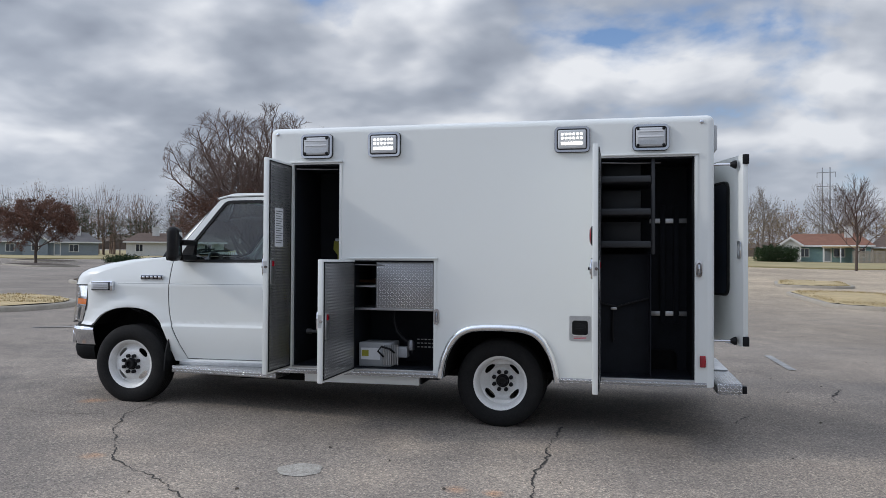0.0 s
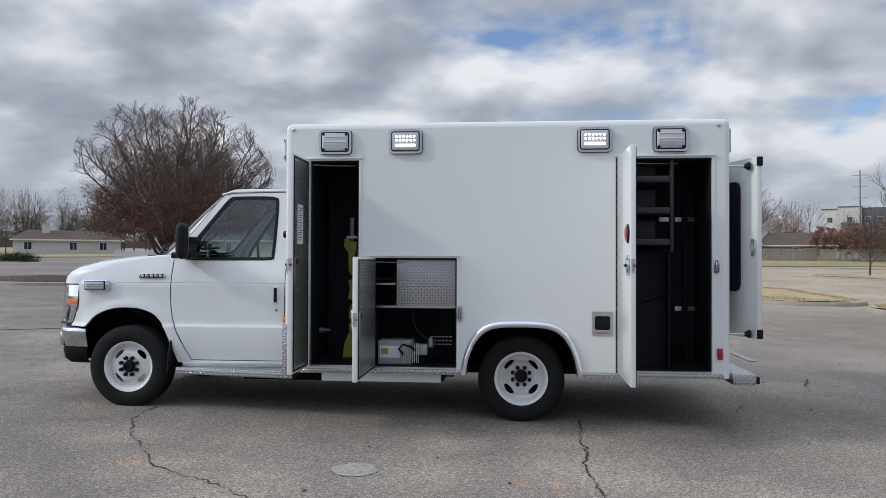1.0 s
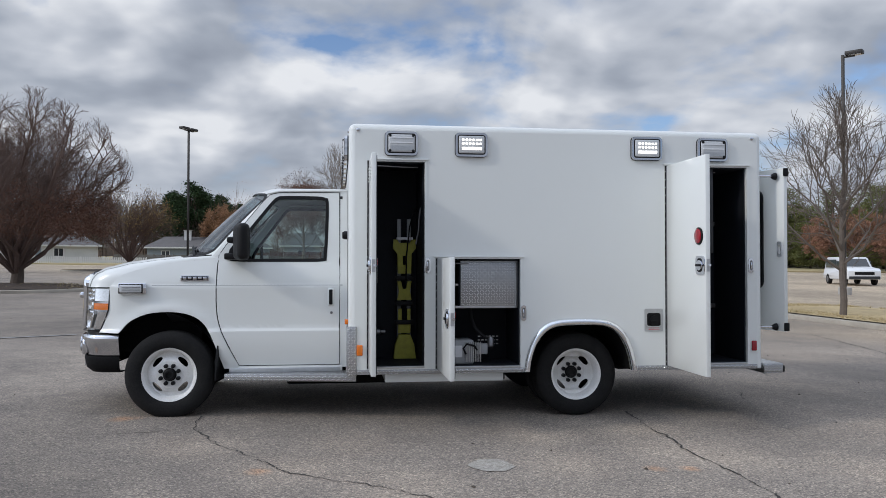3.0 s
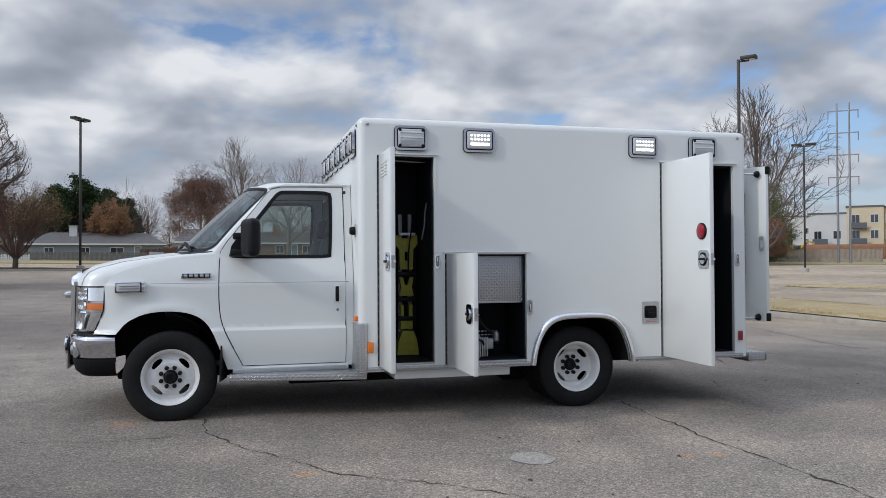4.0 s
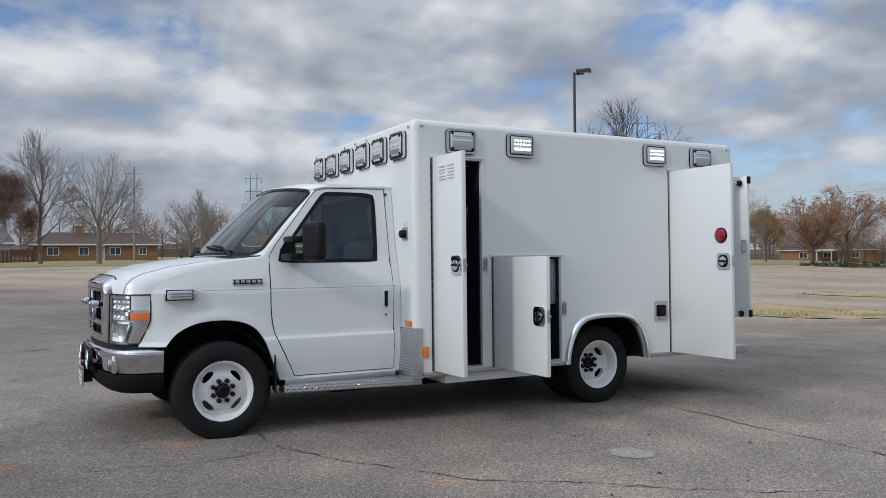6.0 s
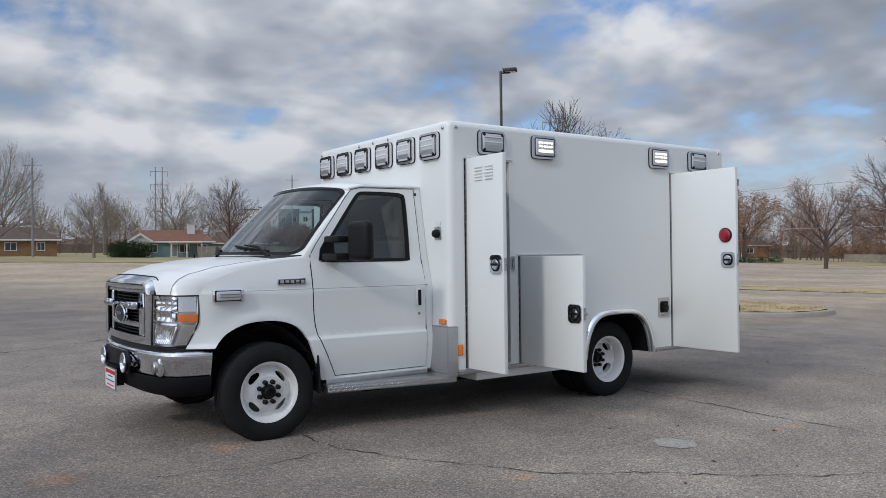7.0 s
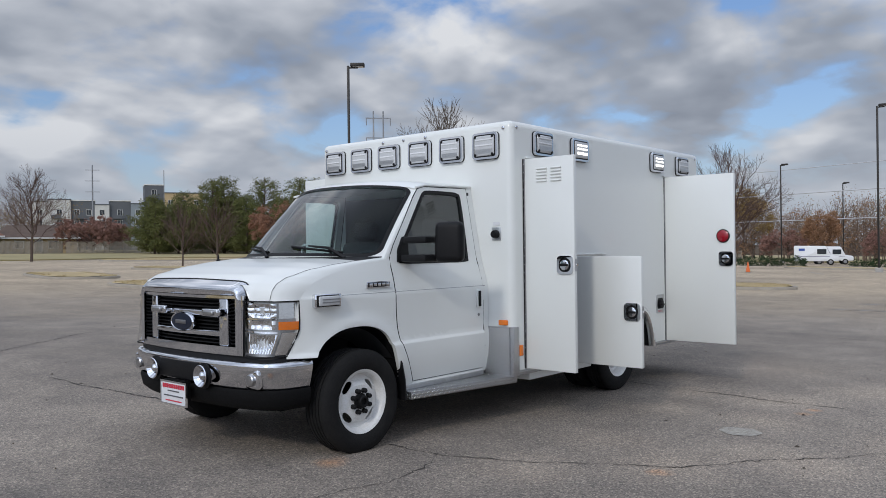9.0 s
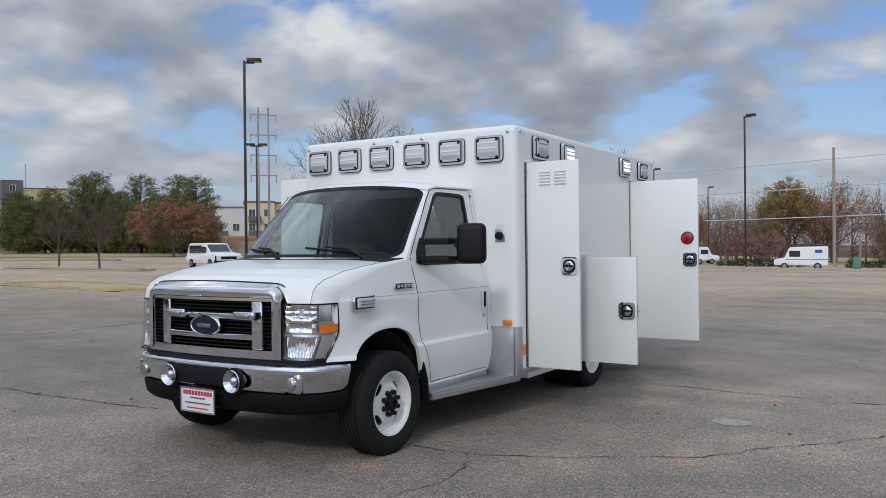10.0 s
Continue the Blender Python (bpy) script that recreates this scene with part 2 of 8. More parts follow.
def box_uv(bm):
    uv = bm.loops.layers.uv.verify()
    for f in bm.faces:
        n = f.normal
        a = max(range(3), key=lambda i: abs(n[i]))
        for l in f.loops:
            c = l.vert.co
            l[uv].uv = (c.y, c.z) if a == 0 else (c.x, c.z) if a == 1 else (c.x, c.y)


def mesh_of(name, bm, material, smooth=None):
    bm.normal_update()
    box_uv(bm)
    me = bpy.data.meshes.new(name)
    if smooth is not None:
        for f in bm.faces:
            f.smooth = True
        for e in bm.edges:
            e.smooth = len(e.link_faces) == 2 and e.calc_face_angle(0.0) < radians(smooth)
    bm.to_mesh(me)
    bm.free()
    me.materials.append(material)
    return me


def part(name, bm, material, parent=None, label="", smooth=35, at=None):
    """Links a bmesh, or a ready mesh, as one mesh object under a thing or a part."""
    me = bm if isinstance(bm, bpy.types.Mesh) else mesh_of(name, bm, material, smooth)
    ob = new(name, me)
    if parent is not None:
        ob.parent = parent
    if at is not None:
        ob.matrix_basis = at
    if label:
        ob["label"] = label
    return ob


def box(x0, x1, y0, y1, z0, z1, bev=0.0, seg=2, bm=None):
    bm = bm or bmesh.new()
    r = bmesh.ops.create_cube(bm, size=1.0)
    vs = r["verts"]
    for v in vs:
        v.co = Vector(((x0 + x1) / 2 + v.co.x * (x1 - x0), (y0 + y1) / 2 + v.co.y * (y1 - y0), (z0 + z1) / 2 + v.co.z * (z1 - z0)))
    if bev:
        es = list({e for v in vs for e in v.link_edges})
        bmesh.ops.bevel(bm, geom=es, offset=bev, segments=seg, affect="EDGES", profile=0.5)
    return bm


def rrect(w, h, r, n=4):
    pts = []
    for cx, cy, a0 in ((w / 2 - r, h / 2 - r, 0), (-w / 2 + r, h / 2 - r, 90), (-w / 2 + r, -h / 2 + r, 180), (w / 2 - r, -h / 2 + r, 270)):
        for i in range(n + 1):
            a = radians(a0 + 90 * i / n)
            pts.append((cx + r * math.cos(a), cy + r * math.sin(a)))
    return pts


def plate(outer, holes, d0, d1, axis="y", bm=None):
    """A flat plate with holes: loops in the plane across the axis, from d0 to d1 along it."""
    bm = bm or bmesh.new()

    def p3(p, d):
        return Vector((d, p[0], p[1])) if axis == "x" else Vector((p[0], d, p[1])) if axis == "y" else Vector((p[0], p[1], d))

    loops = [outer, *holes]
    tris = tessellate_polygon([[Vector((p[0], p[1], 0)) for p in lp] for lp in loops])
    va = [[bm.verts.new(p3(p, d0)) for p in lp] for lp in loops]
    vb = [[bm.verts.new(p3(p, d1)) for p in lp] for lp in loops]
    fa, fb = [v for lp in va for v in lp], [v for lp in vb for v in lp]
    for t in tris:
        for vs in ([fa[i] for i in t], [fb[i] for i in reversed(t)]):
            try:
                bm.faces.new(vs)
            except ValueError:
                pass
    for la, lb in zip(va, vb):
        for i in range(len(la)):
            j = (i + 1) % len(la)
            bm.faces.new((la[i], la[j], lb[j], lb[i]))
    bmesh.ops.recalc_face_normals(bm, faces=bm.faces[:])
    return bm


def lathe(profile, seg=48, axis="y", centre=(0, 0, 0), bm=None, closed=False):
    """profile: (radius, along) points."""
    bm = bm or bmesh.new()
    c = Vector(centre)
    rings = []
    for r, d in profile:
        ring = []
        for i in range(seg):
            a = 2 * math.pi * i / seg
            u, v = r * math.cos(a), r * math.sin(a)
            p = (d, u, v) if axis == "x" else (u, d, v) if axis == "y" else (u, v, d)
            ring.append(bm.verts.new(c + Vector(p)))
        rings.append(ring)
    pairs = list(zip(rings, rings[1:]))
    if closed:
        pairs.append((rings[-1], rings[0]))
    for ra, rb in pairs:
        for i in range(seg):
            j = (i + 1) % seg
            bm.faces.new((ra[i], ra[j], rb[j], rb[i]))
    if not closed:
        for ring in (rings[0], rings[-1]):
            bm.faces.new(ring)
    bmesh.ops.recalc_face_normals(bm, faces=bm.faces[:])
    return bm


def tube(pts, r, sides=8, bm=None):
    bm = bm or bmesh.new()
    pts = [Vector(p) for p in pts]
    rs = r if isinstance(r, (list, tuple)) else [r] * len(pts)
    rings = []
    for i, p in enumerate(pts):
        d = (pts[min(i + 1, len(pts) - 1)] - pts[max(i - 1, 0)]).normalized()
        a = d.cross(Vector((0, 0, 1)) if abs(d.z) < 0.9 else Vector((1, 0, 0))).normalized()
        b = d.cross(a)
        rings.append([bm.verts.new(p + rs[i] * (math.cos(2 * math.pi * k / sides) * a + math.sin(2 * math.pi * k / sides) * b)) for k in range(sides)])
    for ra, rb in zip(rings, rings[1:]):
        for k in range(sides):
            j = (k + 1) % sides
            bm.faces.new((ra[k], ra[j], rb[j], rb[k]))
    bm.faces.new(rings[0]), bm.faces.new(rings[-1])
    bmesh.ops.recalc_face_normals(bm, faces=bm.faces[:])
    return bm


def sheet(nu, nv, fn, bm=None, thick=0.0):
    """A smooth surface: fn(u, v) gives the place for u, v from 0 to 1."""
    bm = bm or bmesh.new()
    g = [[bm.verts.new(fn(i / nu, j / nv)) for j in range(nv + 1)] for i in range(nu + 1)]
    fs = [bm.faces.new((g[i][j], g[i + 1][j], g[i + 1][j + 1], g[i][j + 1])) for i in range(nu) for j in range(nv)]
    bmesh.ops.recalc_face_normals(bm, faces=bm.faces[:])
    if thick:
        bmesh.ops.solidify(bm, geom=fs, thickness=thick)
    return bm


def bent_panel(poly, holes, fn, step=0.07, thick=0.02, creases=()):
    """A body panel cut out in the x-z plane, sliced finely and laid onto the surface y = fn(x, z)."""
    bm = bmesh.new()
    loops = [poly, *holes]
    vs = [bm.verts.new((p[0], 0, p[1])) for lp in loops for p in lp]
    for t in tessellate_polygon([[Vector((p[0], p[1], 0)) for p in lp] for lp in loops]):
        try:
            bm.faces.new([vs[i] for i in t])
        except ValueError:
            pass
    xs, zs = [p[0] for p in poly], [p[1] for p in poly]
    for axis, lo, hi, extra in ((0, min(xs), max(xs), ()), (2, min(zs), max(zs), creases)):
        stops = [lo + step * i for i in range(1, int((hi - lo) / step) + 1)] + [c for c in extra if lo < c < hi]
        for k in stops:
            no = [0, 0, 0]
            no[axis] = 1
            co = [0, 0, 0]
            co[axis] = k
            bmesh.ops.bisect_plane(bm, geom=bm.verts[:] + bm.edges[:] + bm.faces[:], plane_co=co, plane_no=no, dist=1e-5)
    bm.normal_update()
    for f in bm.faces:
        if f.normal.y > 0:
            f.normal_flip()
    for v in bm.verts:
        v.co.y = fn(v.co.x, v.co.z)
    rim = [e for e in bm.edges if len(e.link_faces) == 1]
    r = bmesh.ops.extrude_edge_only(bm, edges=rim)
    for v in r["geom"]:
        if isinstance(v, bmesh.types.BMVert):
            v.co.y += thick
    bmesh.ops.recalc_face_normals(bm, faces=bm.faces[:])
    return bm


def mirror(bm, yc):
    for v in bm.verts:
        v.co.y = 2 * yc - v.co.y
    bmesh.ops.reverse_faces(bm, faces=bm.faces[:])
    return bm


def lerp_table(tab, x):
    if x <= tab[0][0]:
        return tab[0][1]
    for (a, va), (b, vb) in zip(tab, tab[1:]):
        if x <= b:
            k = (x - a) / (b - a)
            k = k * k * (3 - 2 * k) * 0.35 + k * 0.65
            return va + (vb - va) * k
    return tab[-1][1]


# how the land beyond the near rows lies above (+) or below the lot's plane, per metre out, by bearing from +y
RISE = [(-60, 0.0), (-40, -0.0035), (-27, 0.0), (-7, 0.0005), (4, 0.0055), (16, 0.0045), (26, 0.006), (36, 0.0065), (44, 0.009), (52, 0.0085), (62, 0.003), (74, 0.001), (83, -0.0008), (100, -0.0008), (130, 0.0)]


def ground_z(x, y):
    """The lot falls gently towards +x and rises towards +y; the far land swells a little."""
    r = math.hypot(x, y)
    k = max(0.0, min(1.0, (r - 28.0) / 45.0))
    k = k * k * (3 - 2 * k)
    swell = lerp_table(RISE, math.degrees(math.atan2(x, y))) * k * min(r, 150.0) if k else 0.0
    return -0.012 - 0.0135 * x + 0.012 * y + swell


def smooth_poly(pts, n=4):
    """A soft curve through points."""
    out = []
    for i in range(len(pts) - 1):
        p0, p1, p2, p3 = (Vector(pts[max(0, min(len(pts) - 1, i + k))]) for k in (-1, 0, 1, 2))
        for j in range(n):
            t = j / n
            out.append(tuple(0.5 * ((2 * p1) + (p2 - p0) * t + (2 * p0 - 5 * p1 + 4 * p2 - p3) * t * t + (3 * p1 - p0 - 3 * p2 + p3) * t ** 3)))
    out.append(tuple(pts[-1]))
    return out

# ---- the ambulance ----
YC = 1.185
BX0, BX1, BY1, BZ0, BZ1 = -2.014, 1.69, 2.37, 0.40, 2.518
amb = tagged(new("ambulance"), "white box ambulance with open compartment doors, parked on grey asphalt", "ambulance")

C1, C2, C3 = (-1.79, -1.37, 0.455, 2.195), (-1.262, -0.538, 0.448, 1.37), (0.79, 1.54, 0.446, 2.195)
ARCH = smooth_poly([(-0.455, 0.40), (-0.435, 0.52), (-0.395, 0.63), (-0.335, 0.72), (-0.25, 0.775), (-0.12, 0.795), (0.12, 0.795), (0.25, 0.775), (0.335, 0.72), (0.395, 0.63), (0.435, 0.52), (0.457, 0.40)], 3)


def rect(c):
    return [(c[0], c[2]), (c[1], c[2]), (c[1], c[3]), (c[0], c[3])]


# shell: rounded box without its flat left side, and the left side with openings
bm = box(BX0, BX1, 0, BY1, BZ0, BZ1)
es = [e for e in bm.edges if not all(abs(v.co.z - BZ0) < 1e-4 for v in e.verts)]
R = 0.055
bmesh.ops.bevel(bm, geom=es, offset=R, segments=5, affect="EDGES", profile=0.5)
bm.normal_update()
gone = [f for f in bm.faces if (f.normal.y < -0.999 or f.normal.z < -0.999 or f.normal.x > 0.999) and f.calc_area() > 0.5]
bmesh.ops.delete(bm, geom=gone, context="FACES")
part("box_body", bm, M["white"], amb, "glossy white painted module body with rounded corners")
outer = [(BX0 + R, BZ0), *ARCH, (BX1 - R, BZ0), (BX1 - R, BZ1 - R), (BX0 + R, BZ1 - R)]
part("side_panel", plate(outer, [rect(C1), rect(C2), rect(C3)], 0.0, 0.03), M["white"], amb)
# rear wall round the rear doorway
part("rear_panel", plate([(R, BZ0), (BY1 - R, BZ0), (BY1 - R, BZ1 - R), (R, BZ1 - R)], [[(0.62, 0.72), (1.75, 0.72), (1.75, 2.2), (0.62, 2.2)]], BX1 - 0.03, BX1, "x"), M["white"], amb)
part("underfloor", box(BX0 + 0.02, BX1 - 0.02, 0.78, BY1 - 0.03, BZ0 + 0.3, BZ0 + 0.33), M["chassis"], amb)


def liner(c, depth):
    """An open-fronted dark lining behind an opening."""
    x0, x1, z0, z1 = c
    bm = box(x0, x1, 0.031, depth, z0, z1)
    bm.normal_update()
    bmesh.ops.delete(bm, geom=[f for f in bm.faces if f.normal.y < -0.9], context="FACES")
    bmesh.ops.reverse_faces(bm, faces=bm.faces[:])
    bmesh.ops.solidify(bm, geom=bm.faces[:], thickness=-0.012)
    return bm


def jamb(c, w=0.022):
    """A bright rim round an opening."""
    x0, x1, z0, z1 = c
    return plate([(x0 - w, z0 - w), (x1 + w, z0 - w), (x1 + w, z1 + w), (x0 - w, z1 + w)], [rect(c)], -0.006, 0.0)


comps = []
for c, dep in ((C1, 0.64), (C2, 0.56), (C3, 0.62)):
    o = part("compartment_liner", liner(c, dep), M["dark"], amb, "dark textured compartment lining", smooth=None)
    part("opening_rim", jamb(c), M["white"], o)
    part("sill_trim", box(c[0], c[1], -0.008, 0.05, c[2] - 0.012, c[2] + 0.006, 0.003), M["alu"], o, "bright aluminium sill")
    part("header_trim", box(c[0] - 0.03, c[1] + 0.03, -0.022, 0.0, c[3] + 0.012, c[3] + 0.026, 0.004), M["white"], o)
    part("door_stay", tube([(c[0] + 0.02, 0.02, c[3] - 0.035), (c[0] + 0.25, 0.05, c[3] - 0.04), (min(c[1] - 0.05, c[0] + 0.5), 0.10, c[3] - 0.035)], 0.006), M["steel"], o, "thin steel gas stay")
    comps.append(o)
comp1, comp2, comp3 = comps

# tall compartment: cylinder bracket on two rails, in segments held by straps
for x in (-1.545, -1.455):
    part("bracket_rail", box(x - 0.018, x + 0.018, 0.56, 0.59, 0.5, 1.74, 0.004), M["fiber"], comp1, "grey painted upright rail")
part("cylinder_cradle", plate([(-1.60, 1.55), (-1.565, 1.55), (-1.55, 1.52), (-1.45, 1.52), (-1.435, 1.55), (-1.40, 1.55), (-1.395, 1.47), (-1.435, 1.42), (-1.44, 1.24), (-1.56, 1.24), (-1.565, 1.42), (-1.605, 1.47)], [[(-1.515, 1.32), (-1.485, 1.32), (-1.485, 1.40), (-1.515, 1.40)]], 0.50, 0.555), M["yellow"], comp1, "yellow-green painted cylinder cradle")
part("cradle_lip", box(-1.575, -1.425, 0.46, 0.51, 1.545, 1.57, 0.006), M["paper"], comp1)
for z in (1.20, 0.97, 0.80):
    part("cradle_strap", box(-1.585, -1.415, 0.485, 0.55, z - 0.022, z + 0.018, 0.008), M["black"], comp1)
part("cradle_link", plate([(-1.565, 1.00), (-1.435, 1.00), (-1.45, 1.08), (-1.435, 1.17), (-1.47, 1.17), (-1.485, 1.10), (-1.515, 1.10), (-1.53, 1.17), (-1.565, 1.17), (-1.55, 1.08)], [], 0.50, 0.55), M["yellow"], comp1, "yellow-green clamp link")
part("cradle_post", plate([(-1.555, 0.70), (-1.445, 0.70), (-1.445, 0.92), (-1.475, 0.92), (-1.475, 0.80), (-1.525, 0.80), (-1.525, 0.92), (-1.555, 0.92)], [], 0.50, 0.55), M["yellow"], comp1, "yellow-green forked post")
part("cradle_foot", plate([(-1.60, 0.475), (-1.40, 0.475), (-1.415, 0.60), (-1.45, 0.69), (-1.55, 0.69), (-1.585, 0.60)], [], 0.44, 0.54), M["yellow"], comp1, "yellow-green cradle foot")
part("cable", tube([(-1.40, 0.30, 1.80), (-1.43, 0.38, 1.80), (-1.46, 0.44, 1.66), (-1.485, 0.47, 1.4), (-1.49, 0.47, 1.15)], 0.006), M["black"], comp1)
part("cable", tube([(-1.385, 0.20, 1.82), (-1.395, 0.22, 1.72), (-1.40, 0.22, 1.62), (-1.42, 0.24, 1.50)], 0.008), M["steel"], comp1)
part("coupling", lathe([(0.012, 0), (0.025, 0.01), (0.025, 0.05), (0.015, 0.06), (0.015, 0.10)], 12, "x", (-1.785, 0.30, 0.73)), M["steel"], comp1, "steel hose coupling")

# low compartment: shelf, tread drop panel, charger unit, hose
part("shelf", box(-1.262, -0.54, 0.06, 0.55, 0.945, 0.965, 0.003), M["alu"], comp2)
part("drop_panel", box(-1.052, -0.545, 0.05, 0.065, 0.965, 1.355, 0.003), M["tread"], comp2, "bright tread plate panel")
part("divider", box(-1.065, -1.053, 0.07, 0.55, 0.965, 1.365), M["dark"], comp2)
part("side_shelf", box(-1.26, -1.065, 0.10, 0.5, 1.14, 1.155), M["alu"], comp2)
part("air_horn", lathe([(0.012, -0.18), (0.014, -0.05), (0.03, -0.01), (0.045, 0.0)], 20, "x", (-1.09, 0.2, 1.19)), M["copper"], comp2)
unit = part("charger_unit", box(-1.22, -0.93, 0.10, 0.36, 0.462, 0.665, 0.008), M["fiber"], comp2, "grey metal charger box with cooling fins")
for i in range(9):
    part("fin", box(-1.0 + i * 0.016, -0.995 + i * 0.016, 0.085, 0.10, 0.48, 0.65), M["alu"], unit)
part("charger_label", box(-1.20, -1.03, 0.094, 0.0995, 0.52, 0.62), M["paper"], unit)
part("label_stripe", box(-1.19, -1.13, 0.0895, 0.0935, 0.55, 0.60), M["yellow"], unit)
part("terminal_box", box(-0.90, -0.80, 0.13, 0.22, 0.54, 0.63, 0.008), M["fiber"], comp2)
part("power_lead", tube([(-1.0, 0.09, 0.55), (-1.03, 0.04, 0.60), (-1.0, 0.03, 0.64), (-0.93, 0.05, 0.62), (-0.9, 0.1, 0.58)], 0.009), M["black"], comp2)
part("hose", tube([(-0.94, 0.22, 0.95), (-0.935, 0.2, 0.85), (-0.90, 0.18, 0.76), (-0.84, 0.16, 0.70), (-0.77, 0.15, 0.66), (-0.76, 0.15, 0.58)], 0.014), M["black"], comp2, "black rubber hose")
part("hose_fitting", lathe([(0.02, 0), (0.03, 0.01), (0.03, 0.07), (0.018, 0.09)], 12, "z", (-0.77, 0.15, 0.60)), M["steel"], comp2)
for i in range(3):
    for k in range(6):
        part("vent_slot", box(-0.815 + k * 0.034, -0.793 + k * 0.034, 0.546, 0.553, 0.655 - i * 0.034, 0.664 - i * 0.034), M["alu"], comp2)

# rear compartment: shelf stack, rails, straps
part("shelf_post", box(1.215, 1.245, 0.04, 0.10, 1.43, 2.19, 0.008), M["darkgrey"], comp3)
for z in (2.0, 1.74, 1.48):
    part("bin_shelf", box(0.80, 1.215, 0.04, 0.60, z, z + 0.02, 0.004), M["darkgrey"], comp3)
    part("bin_lip", box(0.80, 1.215, 0.03, 0.05, z, z + 0.055, 0.012, 3), M["darkgrey"], comp3, "rounded charcoal shelf lip")
for z in (1.76, 1.50, 2.02):
    part("bin_back", box(0.83, 1.14, 0.30, 0.312, z + 0.01, min(z + 0.20, 2.18), 0.004), M["darkgrey"], comp3, "charcoal bin back")
part("lower_panel", box(0.80, 1.205, 0.20, 0.215, 0.45, 1.43), M["dark"], comp3)
part("panel_edge", box(1.205, 1.215, 0.05, 0.60, 0.45, 1.43), M["dark"], comp3)
for z in (1.72, 0.93):
    part("mount_rail", box(1.22, 1.53, 0.585, 0.6, z - 0.02, z + 0.02, 0.003), M["alu"], comp3, "bright aluminium mounting rail")
for x in (1.33, 1.44):
    part("mount_upright", box(x - 0.022, x + 0.022, 0.55, 0.584, 0.85, 1.85, 0.004), M["dark"], comp3)
part("strap", tube([(0.82, 0.195, 1.03), (0.95, 0.18, 1.0), (1.08, 0.18, 1.04), (1.2, 0.19, 1.07)], 0.012, 6), M["black"], comp3)
part("strap_end", tube([(0.92, 0.19, 0.99), (0.915, 0.18, 0.85), (0.92, 0.18, 0.72)], 0.011, 6), M["black"], comp3)
part("strap_buckle", box(0.90, 0.95, 0.17, 0.19, 0.98, 1.0, 0.003), M["alu"], comp3)


# ---- paddle latch ----
def latch(parent, m):
    """A chrome paddle latch that faces local -y; m: its place."""
    o = part("door_latch", plate(rrect(0.150, 0.150, 0.034), [rrect(0.112, 0.112, 0.045)], -0.012, 0.0), M["chrome"], parent, "chrome paddle latch with a black bowl", at=m)
    part("latch_bowl", plate(rrect(0.116, 0.116, 0.045), [], -0.004, -0.001), M["black"], o)
    part("paddle", lathe([(0.005, -0.024), (0.028, -0.026), (0.042, -0.020), (0.045, -0.004)], 24), M["chrome"], o)
    part("paddle_grip", box(-0.04, 0.04, -0.033, -0.022, -0.010, 0.010, 0.003), M["black"], o)
    return o


def facing(x, y, z, rz):
    return pose(x, y, z, 0, 0, rz)


def comp_door(c, x_out, x_in, y_end, latch_z, name_label):
    """A hinged compartment door that stands square to the side: the outside faces -x, tread plate on the inside."""
    z0, z1 = c[2] - 0.012, c[3] + 0.005
    bm = box(x_out, x_in, y_end, -0.014, z0, z1, 0.006, 2)
    d = part("compartment_door", bm, M["white"], amb, name_label)
    part("inner_plate", box(x_in, x_in + 0.004, y_end + 0.035, -0.04, z0 + 0.03, z1 - 0.03, 0.002, 1), M["tread"], d, "bright tread plate lining")
    part("door_seal", plate([(y_end + 0.024, z0 + 0.019), (-0.029, z0 + 0.019), (-0.029, z1 - 0.019), (y_end + 0.024, z1 - 0.019)], [[(y_end + 0.034, z0 + 0.029), (-0.039, z0 + 0.029), (-0.039, z1 - 0.029), (y_end + 0.034, z1 - 0.029)]], x_in, x_in + 0.007, "x"), M["black"], d, "black rubber seal")
    part("hinge", tube([(x_out + 0.004, -0.008, z0), (x_out + 0.004, -0.008, z1)], 0.008, 8), M["steel"], d, "full-length steel piano hinge")
    part("hinge_strip", box(x_out - 0.014, x_out - 0.003, -0.007, -0.001, z0, z1, 0.001, 1), M["black"], d, "black hinge strip with bright screws")
    for i in range(int((z1 - z0) / 0.07)):
        part("hinge_screw", box(x_out - 0.0105, x_out - 0.0065, -0.0095, -0.006, z0 + 0.03 + i * 0.07, z0 + 0.037 + i * 0.07), M["alu"], d)
    latch(d, facing(x_out, y_end + 0.085, latch_z, -90))
    part("latch_cover", box(x_in + 0.004, x_in + 0.010, y_end + 0.045, y_end + 0.125, latch_z - 0.14, latch_z + 0.06, 0.003), M["alu"], d)
    part("reflector", box(x_in + 0.010, x_in + 0.016, y_end + 0.065, y_end + 0.105, latch_z + 0.005, latch_z + 0.05, 0.003), M["red"], d, "small red reflector")
    part("latch_bolt", tube([(x_in - 0.012, y_end - 0.012, latch_z), (x_in - 0.012, y_end + 0.02, latch_z)], 0.012, 10), M["chrome"], d)
    part("strike_plate", box(x_out + 0.006, x_in - 0.006, y_end - 0.004, y_end, latch_z - 0.05, latch_z + 0.05, 0.001, 1), M["alu"], d)
    return d


